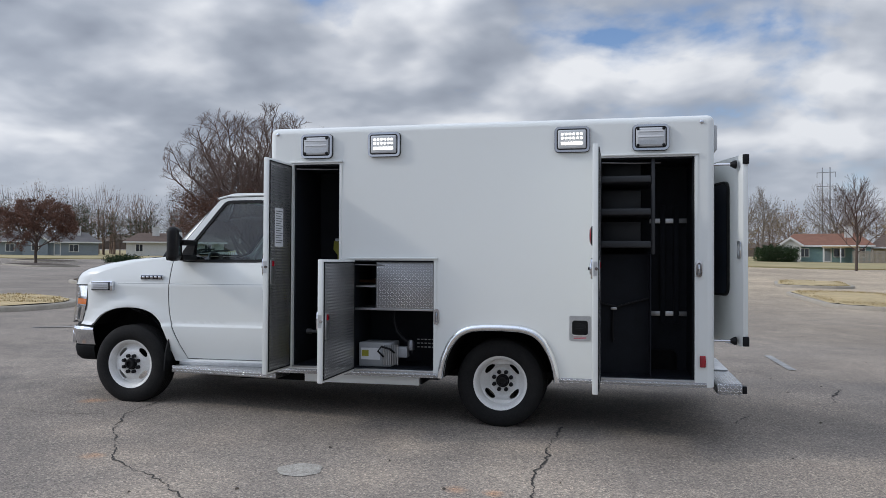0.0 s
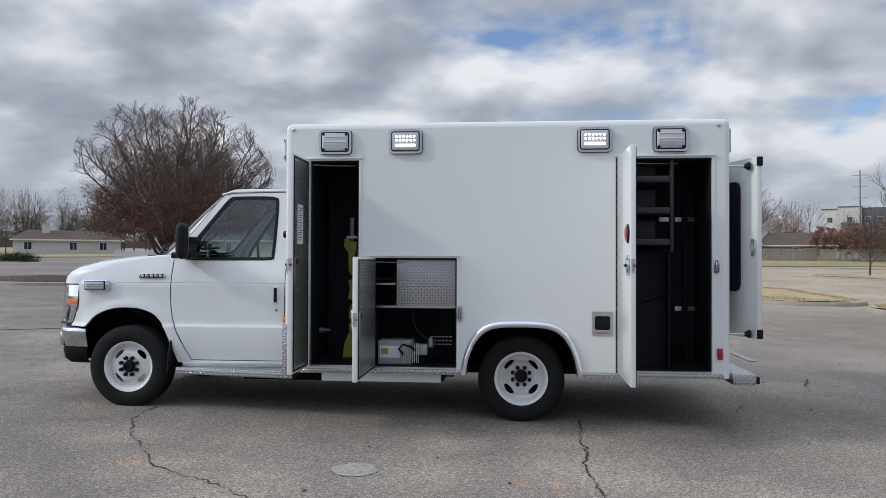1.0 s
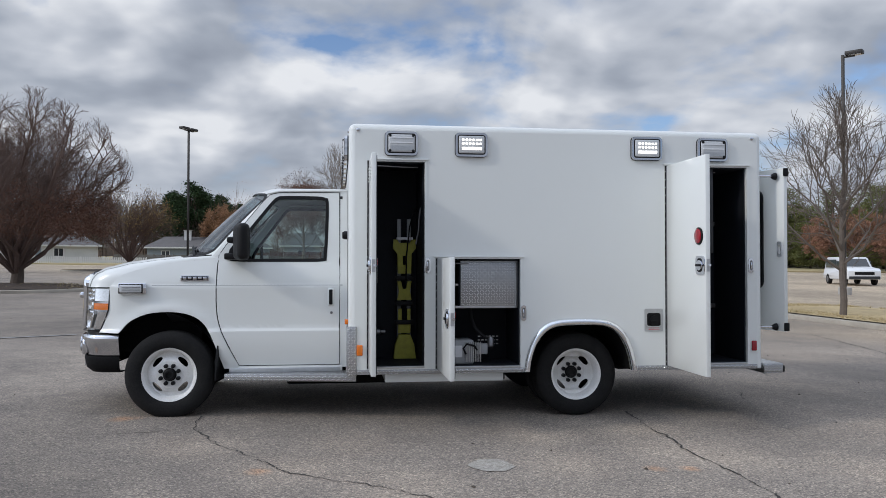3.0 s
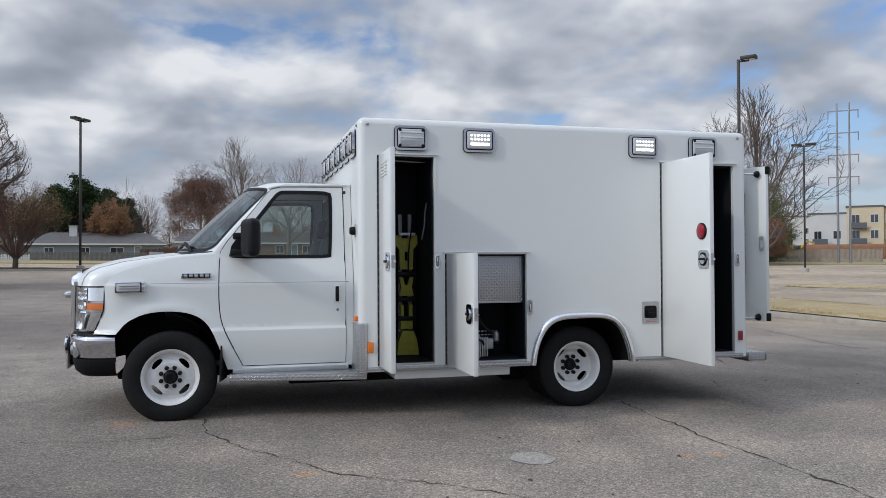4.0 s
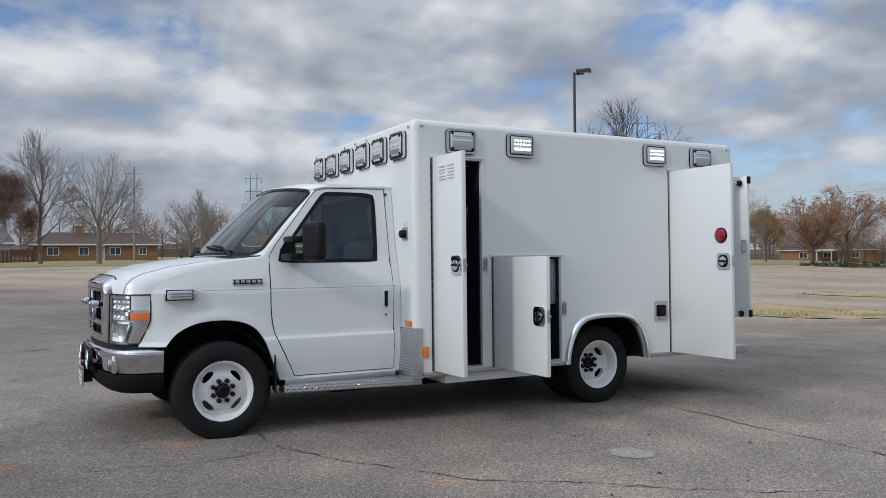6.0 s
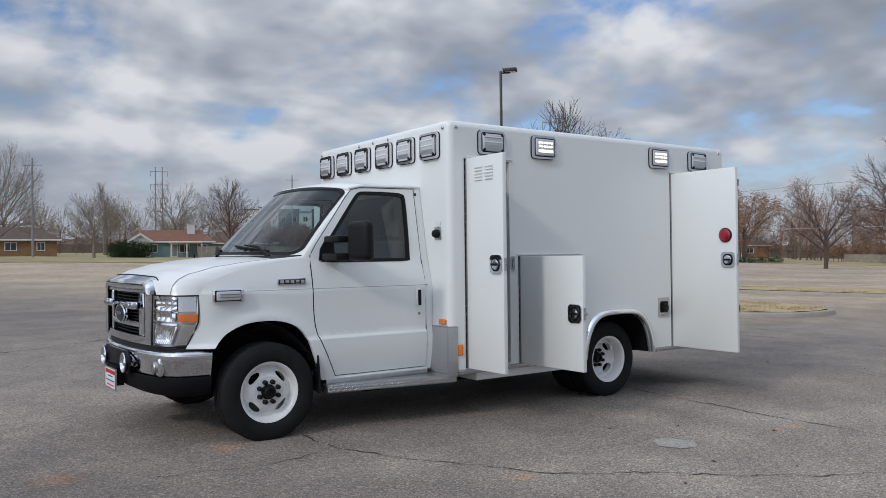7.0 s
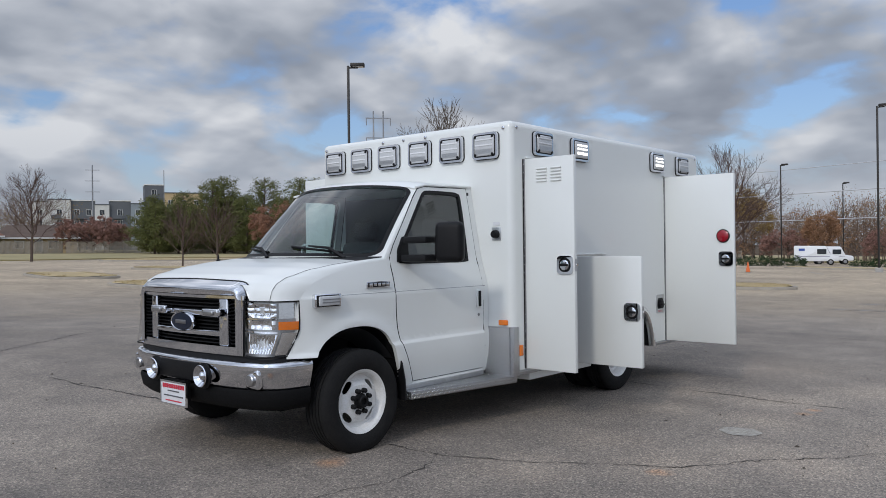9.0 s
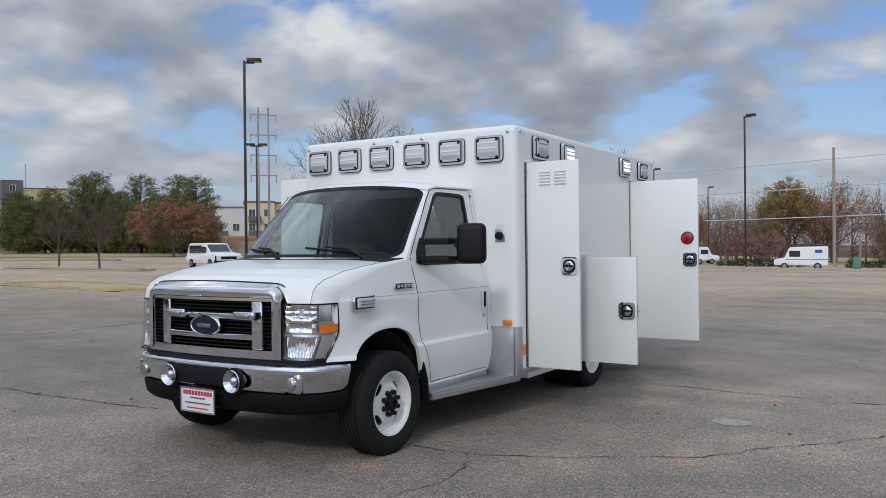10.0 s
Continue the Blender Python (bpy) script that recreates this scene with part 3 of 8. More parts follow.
d1 = comp_door(C1, -1.843, -1.803, -0.49, 1.312, "tall narrow white compartment door, swung open, tread plate inside")
for y0 in (-0.375, -0.235):
    for i in range(5):
        z = 2.005 + i * 0.026
        part("louvre", tube([(-1.8465, y0, z), (-1.8465, y0 + 0.10, z)], 0.0075, 8), M["white"], d1)
part("notice", box(-1.799, -1.7965, -0.36, -0.20, 1.48, 1.80), M["paper"], d1, "white printed notice sheet")
for i in range(14):
    part("notice_line", box(-1.7965, -1.7950, -0.345, -0.215 - 0.02 * (i % 3), 1.77 - i * 0.02, 1.776 - i * 0.02), M["ink"], d1)
d2 = comp_door(C2, -1.262, -1.222, -0.775, 0.905, "low white compartment door, swung open, tread plate inside")
d3 = comp_door(C3, 0.783, 0.823, -0.768, 1.318, "tall wide white compartment door, swung open, tread plate inside")
lamp = part("marker_lamp", lathe([(0.070, 0), (0.070, -0.010), (0.058, -0.014)], 28, "x", (0.783, -0.655, 1.553)), M["black"], d3, "round red lamp with a black gasket")
part("red_lens", lathe([(0.060, -0.010), (0.060, -0.016), (0.044, -0.024), (0.008, -0.027)], 28, "x", (0.783, -0.655, 1.553)), M["red"], lamp)
# the same tall door on the far side
bm = box(-1.843, -1.803, BY1 + 0.014, BY1 + 0.49, 0.443, 2.20, 0.006, 2)
part("compartment_door", bm, M["white"], amb, "tall narrow white compartment door, swung open")

# striker latches on the body beside the openings
for x, z in ((-1.343, 1.312), (-0.512, 0.905), (1.572, 1.318)):
    o = part("striker", plate(rrect(0.045, 0.13, 0.02), [rrect(0.025, 0.09, 0.012)], -0.018, -0.006), M["chrome"], amb, "chrome striker", at=pose(x, 0, z))
    part("striker_pocket", plate(rrect(0.028, 0.093, 0.012), [], -0.0095, -0.006), M["steel"], o)
    part("striker_pin", tube([(0, -0.012, -0.03), (0, -0.02, 0), (0, -0.012, 0.03)], 0.006, 8), M["chrome"], o)

# wheel arch trim, fuel filler, side skirt
inner_arch = ARCH
outer_arch = smooth_poly([(-0.51, 0.40), (-0.49, 0.53), (-0.445, 0.66), (-0.375, 0.765), (-0.27, 0.832), (-0.12, 0.855), (0.12, 0.855), (0.27, 0.832), (0.375, 0.765), (0.445, 0.66), (0.49, 0.53), (0.512, 0.40)], 3)
bm = bmesh.new()
prof = [(0.0, -0.001), (0.15, -0.022), (0.45, -0.034), (0.8, -0.034), (1.0, -0.020), (1.0, 0.03)]
rows = [[bm.verts.new((o[0] + (i[0] - o[0]) * k, d, o[1] + (i[1] - o[1]) * k)) for k, d in prof] for o, i in zip(outer_arch, inner_arch)]
for a, b in zip(rows, rows[1:]):
    for k in range(len(prof) - 1):
        bm.faces.new((a[k], a[k + 1], b[k + 1], b[k]))
bmesh.ops.recalc_face_normals(bm, faces=bm.faces[:])
part("wheel_arch_trim", bm, M["polished"], amb, "polished wheel arch trim", smooth=50)
bm = bmesh.new()
rows = [[bm.verts.new((p[0], d, p[1])) for d in (0.031, 0.75)] for p in ARCH]
for a, b in zip(rows, rows[1:]):
    bm.faces.new((a[0], a[1], b[1], b[0]))
bm.faces.new([r[1] for r in rows])
part("wheel_well", bm, M["chassis"], amb)
o = part("fuel_filler", plate(rrect(0.168, 0.20, 0.012), [rrect(0.125, 0.125, 0.02)], -0.006, -0.001), M["alu"], amb, "aluminium fuel filler recess with a black cap", at=pose(0.663, 0, 0.835))
part("filler_recess", plate(rrect(0.128, 0.128, 0.02), [], -0.0045, -0.002), M["black"], o, at=pose(0, 0, 0.012))
part("filler_cap", lathe([(0.045, -0.006), (0.045, -0.026), (0.02, -0.03)], 20), M["black"], o, at=pose(0.004, 0, -0.005))
part("cap_grip", box(-0.035, 0.035, -0.042, -0.028, -0.014, 0.002, 0.004), M["black"], o)
for i in range(2):
    part("filler_note", box(-0.05, 0.05, -0.0075, -0.0065, -0.083 + i * 0.012, -0.079 + i * 0.012), M["redink"], o)
for x0, x1 in ((-1.94, -0.512), (0.514, 1.63)):
    part("skirt_rail", box(x0, x1, -0.012, 0.03, 0.395, 0.436, 0.006), M["tread"], amb, "tread plate skirt rail")
part("corner_guard", box(BX0 - 0.012, -1.94, -0.014, 0.03, 0.385, 0.80, 0.01, 3), M["tread"], amb, "tread plate corner guard")
part("front_guard", box(BX0 - 0.014, BX0 - 0.001, 0.03, 0.30, 0.385, 0.80, 0.004), M["tread"], amb, "tread plate stone guard")
part("skirt_box", box(-1.70, -0.675, 0.06, 0.5, 0.318, 0.392, 0.006), M["white"], amb)
part("skirt_lamp", box(-0.675, -0.655, 0.10, 0.4, 0.325, 0.385, 0.004), M["black"], amb)
for x, z, m, w, lab in ((-1.917, 0.60, "amber", 0.05, "amber side marker"), (1.60, 0.60, "red", 0.045, "red side marker")):
    part("side_marker", box(x - w / 2, x + w / 2, -0.02, 0.0, z - 0.045, z + 0.045, 0.008, 3), M[m], amb, lab)
part("side_marker", box(BX0 - 0.028, BX0 + 0.002, 0.048, 0.132, 0.814, 0.857, 0.008, 3), M["amber"], amb, "amber clearance lamp")
for x, y, ax in ((-1.937, 0, "y"), (1.592, 0, "y")):
    part("bolt_cap", lathe([(0.016, 0.0), (0.015, -0.006), (0.006, -0.010)], 14, "y", (x, -0.001, 2.46)), M["chrome"], amb)
for y, z in ((0.075, 2.455), (0.95, 2.462), (1.22, 2.462), (1.49, 2.462), (2.30, 2.455)):
    part("bolt_cap", lathe([(0.016, 0.0), (0.015, -0.006), (0.006, -0.010)], 14, "x", (BX0 - 0.001, y, z)), M["chrome"], amb)
part("roof_trim", box(BX0 + 0.2, BX1 - 0.1, 0.018, 0.03, BZ1 - 0.028, BZ1 - 0.02), M["white"], amb)


# ---- warning lights ----
def light_meshes(w, h):
    return (
        mesh_of("gasket", plate(rrect(w - 0.003, h - 0.003, 0.036), [rrect(w - 0.05, h - 0.05, 0.02)], -0.010, 0.0), M["black"], 35),
        mesh_of("bezel", plate(rrect(w - 0.008, h - 0.008, 0.033), [rrect(w - 0.044, h - 0.044, 0.022)], -0.034, -0.002), M["chrome"], 35),
        mesh_of("lens", box(-w / 2 + 0.03, w / 2 - 0.03, -0.046, -0.004, -h / 2 + 0.03, h / 2 - 0.03, 0.014, 3), M["lens"], 35),
        mesh_of("reflector_band", box(-w / 2 + 0.05, w / 2 - 0.05, -0.0485, -0.047, -h / 2 + 0.048, -h / 2 + 0.085, 0.0), M["alu"], None),
        mesh_of("screw", lathe([(0.012, 0), (0.012, -0.014), (0.004, -0.016)], 10), M["black"], 35),
        mesh_of("bezel_ring", plate(rrect(w - 0.043, h - 0.043, 0.022), [rrect(w - 0.066, h - 0.066, 0.016)], -0.036, -0.004), M["black"], 35),
        mesh_of("lens_rib", box(-w / 2 + 0.045, w / 2 - 0.045, -0.0505, -0.046, -0.006, 0.006, 0.002), M["clearish"], None),
    )


SIDE_SET, FRONT_SET = light_meshes(0.285, 0.212), light_meshes(0.272, 0.232)
led_mesh = mesh_of("led", box(-0.009, 0.009, -0.052, -0.046, -0.008, 0.008, 0.003), M["led"], None)
bar_mesh = mesh_of("led_bar", box(-0.085, 0.085, -0.052, -0.046, -0.011, 0.011, 0.003), M["led"], None)


def warning_light(kind, m, w, h, lit=False):
    gasket, bezel, lens, band, screw, ring, rib = kind
    name = "scene_light" if lit else "warning_light"
    o = part(name, bezel, None, amb, "lit white scene light in a chrome bezel" if lit else "clear-lensed warning light in a chrome bezel, unlit", at=m)
    part("gasket", gasket, None, o)
    part("bezel_ring", ring, None, o)
    part("lens", lens, None, o)
    if lit:
        for r in range(2):
            for i in range(6):
                part("led", led_mesh, None, o, at=pose(-0.075 + 0.030 * i, 0, 0.04 - 0.033 * r))
        part("led_bar", bar_mesh, None, o, at=pose(0, 0, -0.035))
    else:
        part("reflector_band", band, None, o)
        part("lens_rib", rib, None, o, at=pose(0, 0, h * 0.02))
        part("lens_rib", rib, None, o, at=pose(0, 0, h * 0.22))
        for sx in (-1, 1):
            for sz in (-1, 1):
                part("screw", screw, None, o, at=pose(sx * (w / 2 - 0.045), -0.036, sz * (h / 2 - 0.042)))
    return o


for x, lit in ((-1.571, False), (-0.970, True), (0.597, True), (1.208, False)):
    warning_light(SIDE_SET, pose(x, -0.001, 2.347), 0.285, 0.212, lit)
for y in (2.15, 1.778, 1.400, 1.005, 0.628, 0.250):
    warning_light(FRONT_SET, pose(BX0 - 0.001, y, 2.318, 0, 0, -90), 0.272, 0.232)
part("rear_light", box(BX1, BX1 + 0.03, 0.1, 0.35, 2.25, 2.45, 0.01), M["lens"], amb)

# shore power inlet on the front face
o = part("power_inlet", box(BX0 - 0.008, BX0, 0.11, 0.205, 1.52, 1.63, 0.004), M["alu"], amb, "shore power inlet with a black cap")
part("inlet_cap", lathe([(0.036, -0.008), (0.036, -0.03), (0.028, -0.05), (0.006, -0.052)], 18, "x", (BX0, 0.157, 1.572)), M["black"], o)
part("inlet_label", box(BX0 - 0.003, BX0, 0.12, 0.195, 1.645, 1.675), M["paper"], o)

# rear door folded back on its grabbers, far twin alike
for s in (0, 1):
    bm = bmesh.new()
    pts = [(1.705, 0.64), (1.745, 0.645), (1.935, 0.005), (1.895, -0.005)]
    lo = [bm.verts.new((x, y, 0.722)) for x, y in pts]
    hi = [bm.verts.new((x, y, 2.202)) for x, y in pts]
    bm.faces.new(lo), bm.faces.new(hi)
    for i in range(4):
        bm.faces.new((lo[i], lo[(i + 1) % 4], hi[(i + 1) % 4], hi[i]))
    bmesh.ops.recalc_face_normals(bm, faces=bm.faces[:])
    bmesh.ops.bevel(bm, geom=bm.edges[:], offset=0.006, segments=2, affect="EDGES", profile=0.5)
    if s:
        mirror(bm, YC)
    rd = part("rear_door", bm, M["white"], amb, "white rear door with a dark window, folded back")
    if s:
        break
    base = Matrix.Translation((1.80, 0.32, 0)) @ pose(0, 0, 0, 0, 0, math.degrees(math.atan2(0.645, -0.19)) - 180)
    # local x runs from the hinge to the free edge, local -y looks out of the outside face
    part("window_gasket", plate(rrect(0.36, 0.92, 0.07), [rrect(0.32, 0.88, 0.055)], -0.018, 0.004), M["black"], rd, at=base @ pose(-0.08, -0.004, 1.56))
    part("window_glass", plate(rrect(0.322, 0.882, 0.055), [], -0.008, -0.004), M["bluedark"], rd, "dark tinted glass", at=base @ pose(-0.08, -0.004, 1.56))
    for z in (0.76, 2.16):
        part("bumper_stop", box(1.893, 1.94, -0.012, 0.012, z - 0.035, z + 0.04, 0.004), M["black"], rd)
    part("edge_latch", plate(rrect(0.05, 0.14, 0.015), [rrect(0.03, 0.08, 0.01)], -0.006, 0.002), M["chrome"], rd, "chrome edge latch", at=base @ pose(0.295, -0.012, 1.465))
for z in (0.76, 2.13):
    o = part("door_grabber", tube([(BX1, 0.06, z), (1.85, 0.06, z)], 0.011, 10), M["chrome"], amb, "chrome door holder")
    part("grabber_head", lathe([(0.015, 0), (0.032, 0.03), (0.034, 0.045), (0.012, 0.05)], 16, "x", (1.81, 0.06, z)), M["black"], o)

# rear step
o = part("rear_step", box(1.71, 1.895, 0.02, BY1 - 0.02, 0.345, 0.435, 0.008), M["tread"], amb, "tread plate rear step bumper")
part("step_pad", box(1.73, 1.88, 0.75, 1.6, 0.438, 0.45, 0.004), M["alu"], o)
for y in (0.06, BY1 - 0.12):
    part("rubber_buffer", box(1.895, 1.935, y, y + 0.06, 0.35, 0.41, 0.008), M["black"], o)
part("step_bracket", box(1.6, 1.72, 0.3, 0.4, 0.36, 0.40), M["chassis"], o)

# chassis
part("frame_rail", box(-3.9, 1.72, 0.72, 0.82, 0.42, 0.60), M["chassis"], amb)
part("frame_rail", box(-3.9, 1.72, 1.55, 1.65, 0.42, 0.60), M["chassis"], amb)
part("rear_axle", tube([(0, 0.4, 0.36), (0, 1.0, 0.36), (0, 1.1, 0.36), (0, 1.3, 0.36), (0, 1.4, 0.36), (0, 2.0, 0.36)], [0.06, 0.06, 0.15, 0.15, 0.06, 0.06], 16), M["chassis"], amb)
part("front_axle", tube([(-3.505, 0.45, 0.38), (-3.505, 1.9, 0.38)], 0.05, 12), M["chassis"], amb)
part("fuel_tank", box(0.5, 1.45, 0.55, 1.8, 0.33, 0.62, 0.05, 3), M["chassis"], amb)
part("gearbox", box(-3.6, -1.2, 0.95, 1.4, 0.36, 0.62, 0.06, 3), M["chassis"], amb)
part("undertray", box(-3.95, -2.95, 0.58, 1.79, 0.34, 0.40, 0.02), M["chassis"], amb)
part("underfloor", box(-2.9, 1.6, 0.42, 1.95, 0.36, 0.42), M["chassis"], amb)
# unseen low blocks, added to keep far-side light from under the vehicle
part("fuel_tank", box(-2.75, -0.75, 1.30, 2.02, 0.23, 0.44, 0.05, 3), M["chassis"], amb, "black underfloor block added to shade the ground below")
part("battery_box", box(-2.55, -0.80, 0.52, 0.95, 0.25, 0.43, 0.02), M["chassis"], amb)
part("exhaust_pipe", tube([(-2.9, 0.62, 0.34), (-1.0, 0.6, 0.33), (-0.6, 0.5, 0.34)], 0.035, 10), M["steel"], amb)


# ---- wheels ----
def tyre_mesh():
    r, w = 0.365, 0.112
    prof = [(0.222, -w * 0.82), (0.235, -w * 0.95), (0.27, -w * 1.05), (0.31, -w * 1.04), (0.338, -w * 0.95), (0.352, -w * 0.86), (r - 0.004, -w * 0.78)]
    for k in (-0.60, -0.30, 0.0, 0.30, 0.60):
        prof += [(r, (k - 0.11) * w), (r, (k + 0.08) * w), (r - 0.009, (k + 0.10) * w), (r - 0.009, (k + 0.18) * w)]
    prof += [(r - 0.004, w * 0.80), (0.352, w * 0.86), (0.338, w * 0.95), (0.31, w * 1.04), (0.27, w * 1.05), (0.222, w * 0.82), (0.20, 0.0)]
    return mesh_of("tyre", lathe(prof, 64, "y", closed=True), M["rubber"], 40)


def rim_mesh(dish):
    """dish: how far the disc stands from the rim's mouth; negative stands out."""
    bm = lathe([(0.226, -0.10), (0.226, -0.088), (0.215, -0.084), (0.207, -0.075), (0.195, -0.03), (0.19, 0.06), (0.21, 0.09), (0.226, 0.10), (0.215, 0.11), (0.18, 0.07), (0.185, -0.03), (0.199, -0.08), (0.212, -0.096)], 64, "y", closed=True)
    return mesh_of("rim", bm, M["rim"], 40)


def disc_mesh(dish, bulge):
    """The wheel's disc with four long hand holes, domed towards the outside."""
    holes = []
    for k in range(4):
        a0 = radians(45 + 90 * k)
        lp = []
        for i in range(14):
            b = 2 * math.pi * i / 14
            u, v = 0.021 * math.cos(b), 0.055 * math.sin(b)
            rr, aa = 0.152 + u, a0 + v / 0.152
            lp.append((rr * math.cos(aa), rr * math.sin(aa)))
        holes.append(lp)
    outer = [(0.192 * math.cos(2 * math.pi * i / 48), 0.192 * math.sin(2 * math.pi * i / 48)) for i in range(48)]
    inner = [(0.055 * math.cos(2 * math.pi * i / 32), 0.055 * math.sin(2 * math.pi * i / 32)) for i in range(32)]
    mid = [(0.115 * math.cos(2 * math.pi * i / 40), 0.115 * math.sin(2 * math.pi * i / 40)) for i in range(40)]
    bm = plate(outer, [mid, *holes], 0.0, 0.008)
    plate(mid, [inner], 0.0, 0.008, bm=bm)
    bmesh.ops.remove_doubles(bm, verts=bm.verts[:], dist=0.0004)
    for v in bm.verts:
        r = math.hypot(v.co.x, v.co.z)
        k = max(0.0, min(1.0, (0.19 - r) / 0.075))
        v.co.y += dish - bulge * k * k * (3 - 2 * k)
    return mesh_of("disc", bm, M["rim"], 50)


TYRE = tyre_mesh()
RIM = rim_mesh(0)
FRONT_DISC, REAR_DISC = disc_mesh(-0.035, 0.035), disc_mesh(-0.01, -0.075)
nut_mesh = mesh_of("lug_nut", lathe([(0.018, 0.0), (0.018, -0.010), (0.0165, -0.012), (0.0165, -0.030), (0.011, -0.036), (0.004, -0.037)], 10), M["black"], 35)
hub_mesh = mesh_of("hub", lathe([(0.058, 0.02), (0.056, -0.012), (0.046, -0.018), (0.044, -0.046), (0.038, -0.052), (0.026, -0.052), (0.024, -0.034), (0.006, -0.032)], 28), M["black"], 35)


def wheel(x, y, z, side, rear):
    """side: 1 looks to -y, -1 to +y."""
    m = pose(x, y, z, 0, 0, 0 if side > 0 else 180)
    w = part("wheel", TYRE, None, amb, "white steel wheel with black tyre" + (", deep-dished" if rear else ""), at=m)
    part("rim", RIM, None, w)
    part("disc", REAR_DISC if rear else FRONT_DISC, None, w)
    face = 0.065 if rear else -0.07
    part("hub", hub_mesh, None, w, at=pose(0, face + 0.005, 0))
    for i in range(8):
        a = radians(22.5 + 45 * i)
        part("lug_nut", nut_mesh, None, w, at=pose(0.078 * math.cos(a), face, 0.078 * math.sin(a)))
    return w


wheel(-3.505, 0.32, 0.39, 1, False)
wheel(-3.505, 2.05, 0.415, -1, False)
wheel(0.0, 0.24, 0.352, 1, True)
wheel(0.0, 2.13, 0.375, -1, True)
for y in (0.52, 1.85):
    part("inner_tyre", TYRE, None, amb, at=pose(0, y, 0.356))

# ---- the cab ----
HW = 0.935


def side_y(x, z):
    """The left side of the cab as y over x and z."""
    y = 0.25
    if z > 1.15:
        y += 0.06 * max(0.0, min(1.0, (z - 1.15) / 0.21)) ** 1.3 + max(0.0, z - 1.36) * 0.18
        y += 0.008
    elif z > 1.13:
        y += 0.008 * (z - 1.13) / 0.02
    if z < 0.775:
        y -= 0.016 * max(0.0, min(1.0, (0.775 - z) / 0.025))
        y += 0.05 * max(0.0, (0.72 - z) / 0.3) ** 2
    if x < -3.90:
        y += 0.86 * (-3.90 - x) ** 1.5
    # flare round the front wheel
    d = math.hypot(x + 3.53, (z - 0.40) * 0.93)
    y -= 0.022 * math.exp(-((d - 0.50) / 0.05) ** 2)
    return y


CREASES = (0.745, 0.750, 0.770, 0.775, 1.13, 1.15)
ARCH_F = smooth_poly([(-3.918, 0.742), (-3.897, 0.768), (-3.83, 0.84), (-3.70, 0.90), (-3.54, 0.918), (-3.39, 0.905), (-3.27, 0.855), (-3.19, 0.76), (-3.13, 0.62), (-3.06, 0.43)], 3)
DOOR_F = smooth_poly([(-2.935, 0.455), (-3.03, 0.64), (-3.10, 0.80), (-3.125, 0.95), (-3.128, 1.15), (-3.124, 1.33)], 3)
FENDER_TOP = smooth_poly([(-3.115, 1.375), (-3.3, 1.355), (-3.6, 1.315), (-3.85, 1.252), (-3.95, 1.20), (-4.007, 1.127)], 3)
gap = 0.006
fender = [(-4.018, 0.95), (-4.030, 0.90), (-4.092, 0.745), (-3.96, 0.743)] + ARCH_F + [(-2.95, 0.43)] + [(p[0] - gap, p[1]) for p in DOOR_F] + FENDER_TOP
for s in (0, 1):
    bm = bent_panel(fender, [], side_y, 0.06, 0.03, CREASES)
    if s:
        mirror(bm, YC)
    part("fender", bm, M["white"], amb, "glossy white front fender")

# hood with rounded shoulders, bowed at the nose
HOOD_C = [(0.0, 1.136), (0.012, 1.175), (0.03, 1.212), (0.08, 1.256), (0.18, 1.298), (0.45, 1.347), (0.75, 1.378), (1.0, 1.397)]
NOSE_X, TAIL_X = -4.285, -3.56


def hood_at(u, v):
    """u from nose to cowl, v from left to right."""
    w = (v - 0.5) * 2
    k = abs(w)
    y = YC + w * 0.822
    nose = NOSE_X + 0.045 * k ** 2 + 0.052 * k ** 7
    tail = TAIL_X + 0.14 * k ** 2
    x = nose + (tail - nose) * u
    z = lerp_table(HOOD_C, u)
    s = max(0.0, min(1.0, (0.815 - k) / 0.05))
    z += (max(z, 1.238) - z) * s * s * (3 - 2 * s)
    z -= 0.008 * k ** 2 + 0.012 * k ** 6 * min(1, u * 6)
    z += 0.003 * math.exp(-((k - 0.66) / 0.14) ** 2) * min(1, u * 5)
    return Vector((x, y, z))


part("hood", sheet(36, 56, lambda u, v: hood_at(u ** 1.9, v)), M["white"], amb, "glossy white hood with raised shoulders", smooth=70)


def hood_edge(u):
    """The line along the hood's left edge and on to the foot of the windscreen pillar."""
    if u < 0.75:
        return hood_at((u / 0.75) ** 1.6, 0.0)
    k = (u - 0.75) / 0.25
    return hood_at(1.0, 0.0) * (1 - k) + Vector((-3.15, 0.375, 1.398)) * k


# rounded shoulder from the hood's edge to the fender's top edge
def shoulder(u, v):
    h = hood_edge(u)
    x = -4.007 + (-3.115 + 4.007) * (u ** 1.15)
    tab = sorted((p[0], p[1]) for p in FENDER_TOP)
    z = lerp_table(tab, x)
    f = Vector((x, side_y(x, z), z))
    h = Vector((h.x, h.y + 0.003, h.z - 0.0006))
    g = min(1.0, u * 7)
    c = (h + f) / 2 + Vector((-0.045 * (1 - g), -0.020 * g - 0.03 * (1 - g), 0.026 * g))
    return h * (1 - v) ** 2 + 2 * c * v * (1 - v) + f * v * v


for s in (0, 1):
    bm = sheet(40, 8, shoulder)
    if s:
        mirror(bm, YC)
    part("fender_top", bm, M["white"], amb, smooth=70)
# hood gap
for s in (0, 1):
    bm = tube([hood_edge(0.76 * i / 30) + Vector((0, -0.001, 0.0005)) for i in range(31)], 0.0011, 5)
    if s:
        mirror(bm, YC)
    part("hood_gap", bm, M["black"], amb)

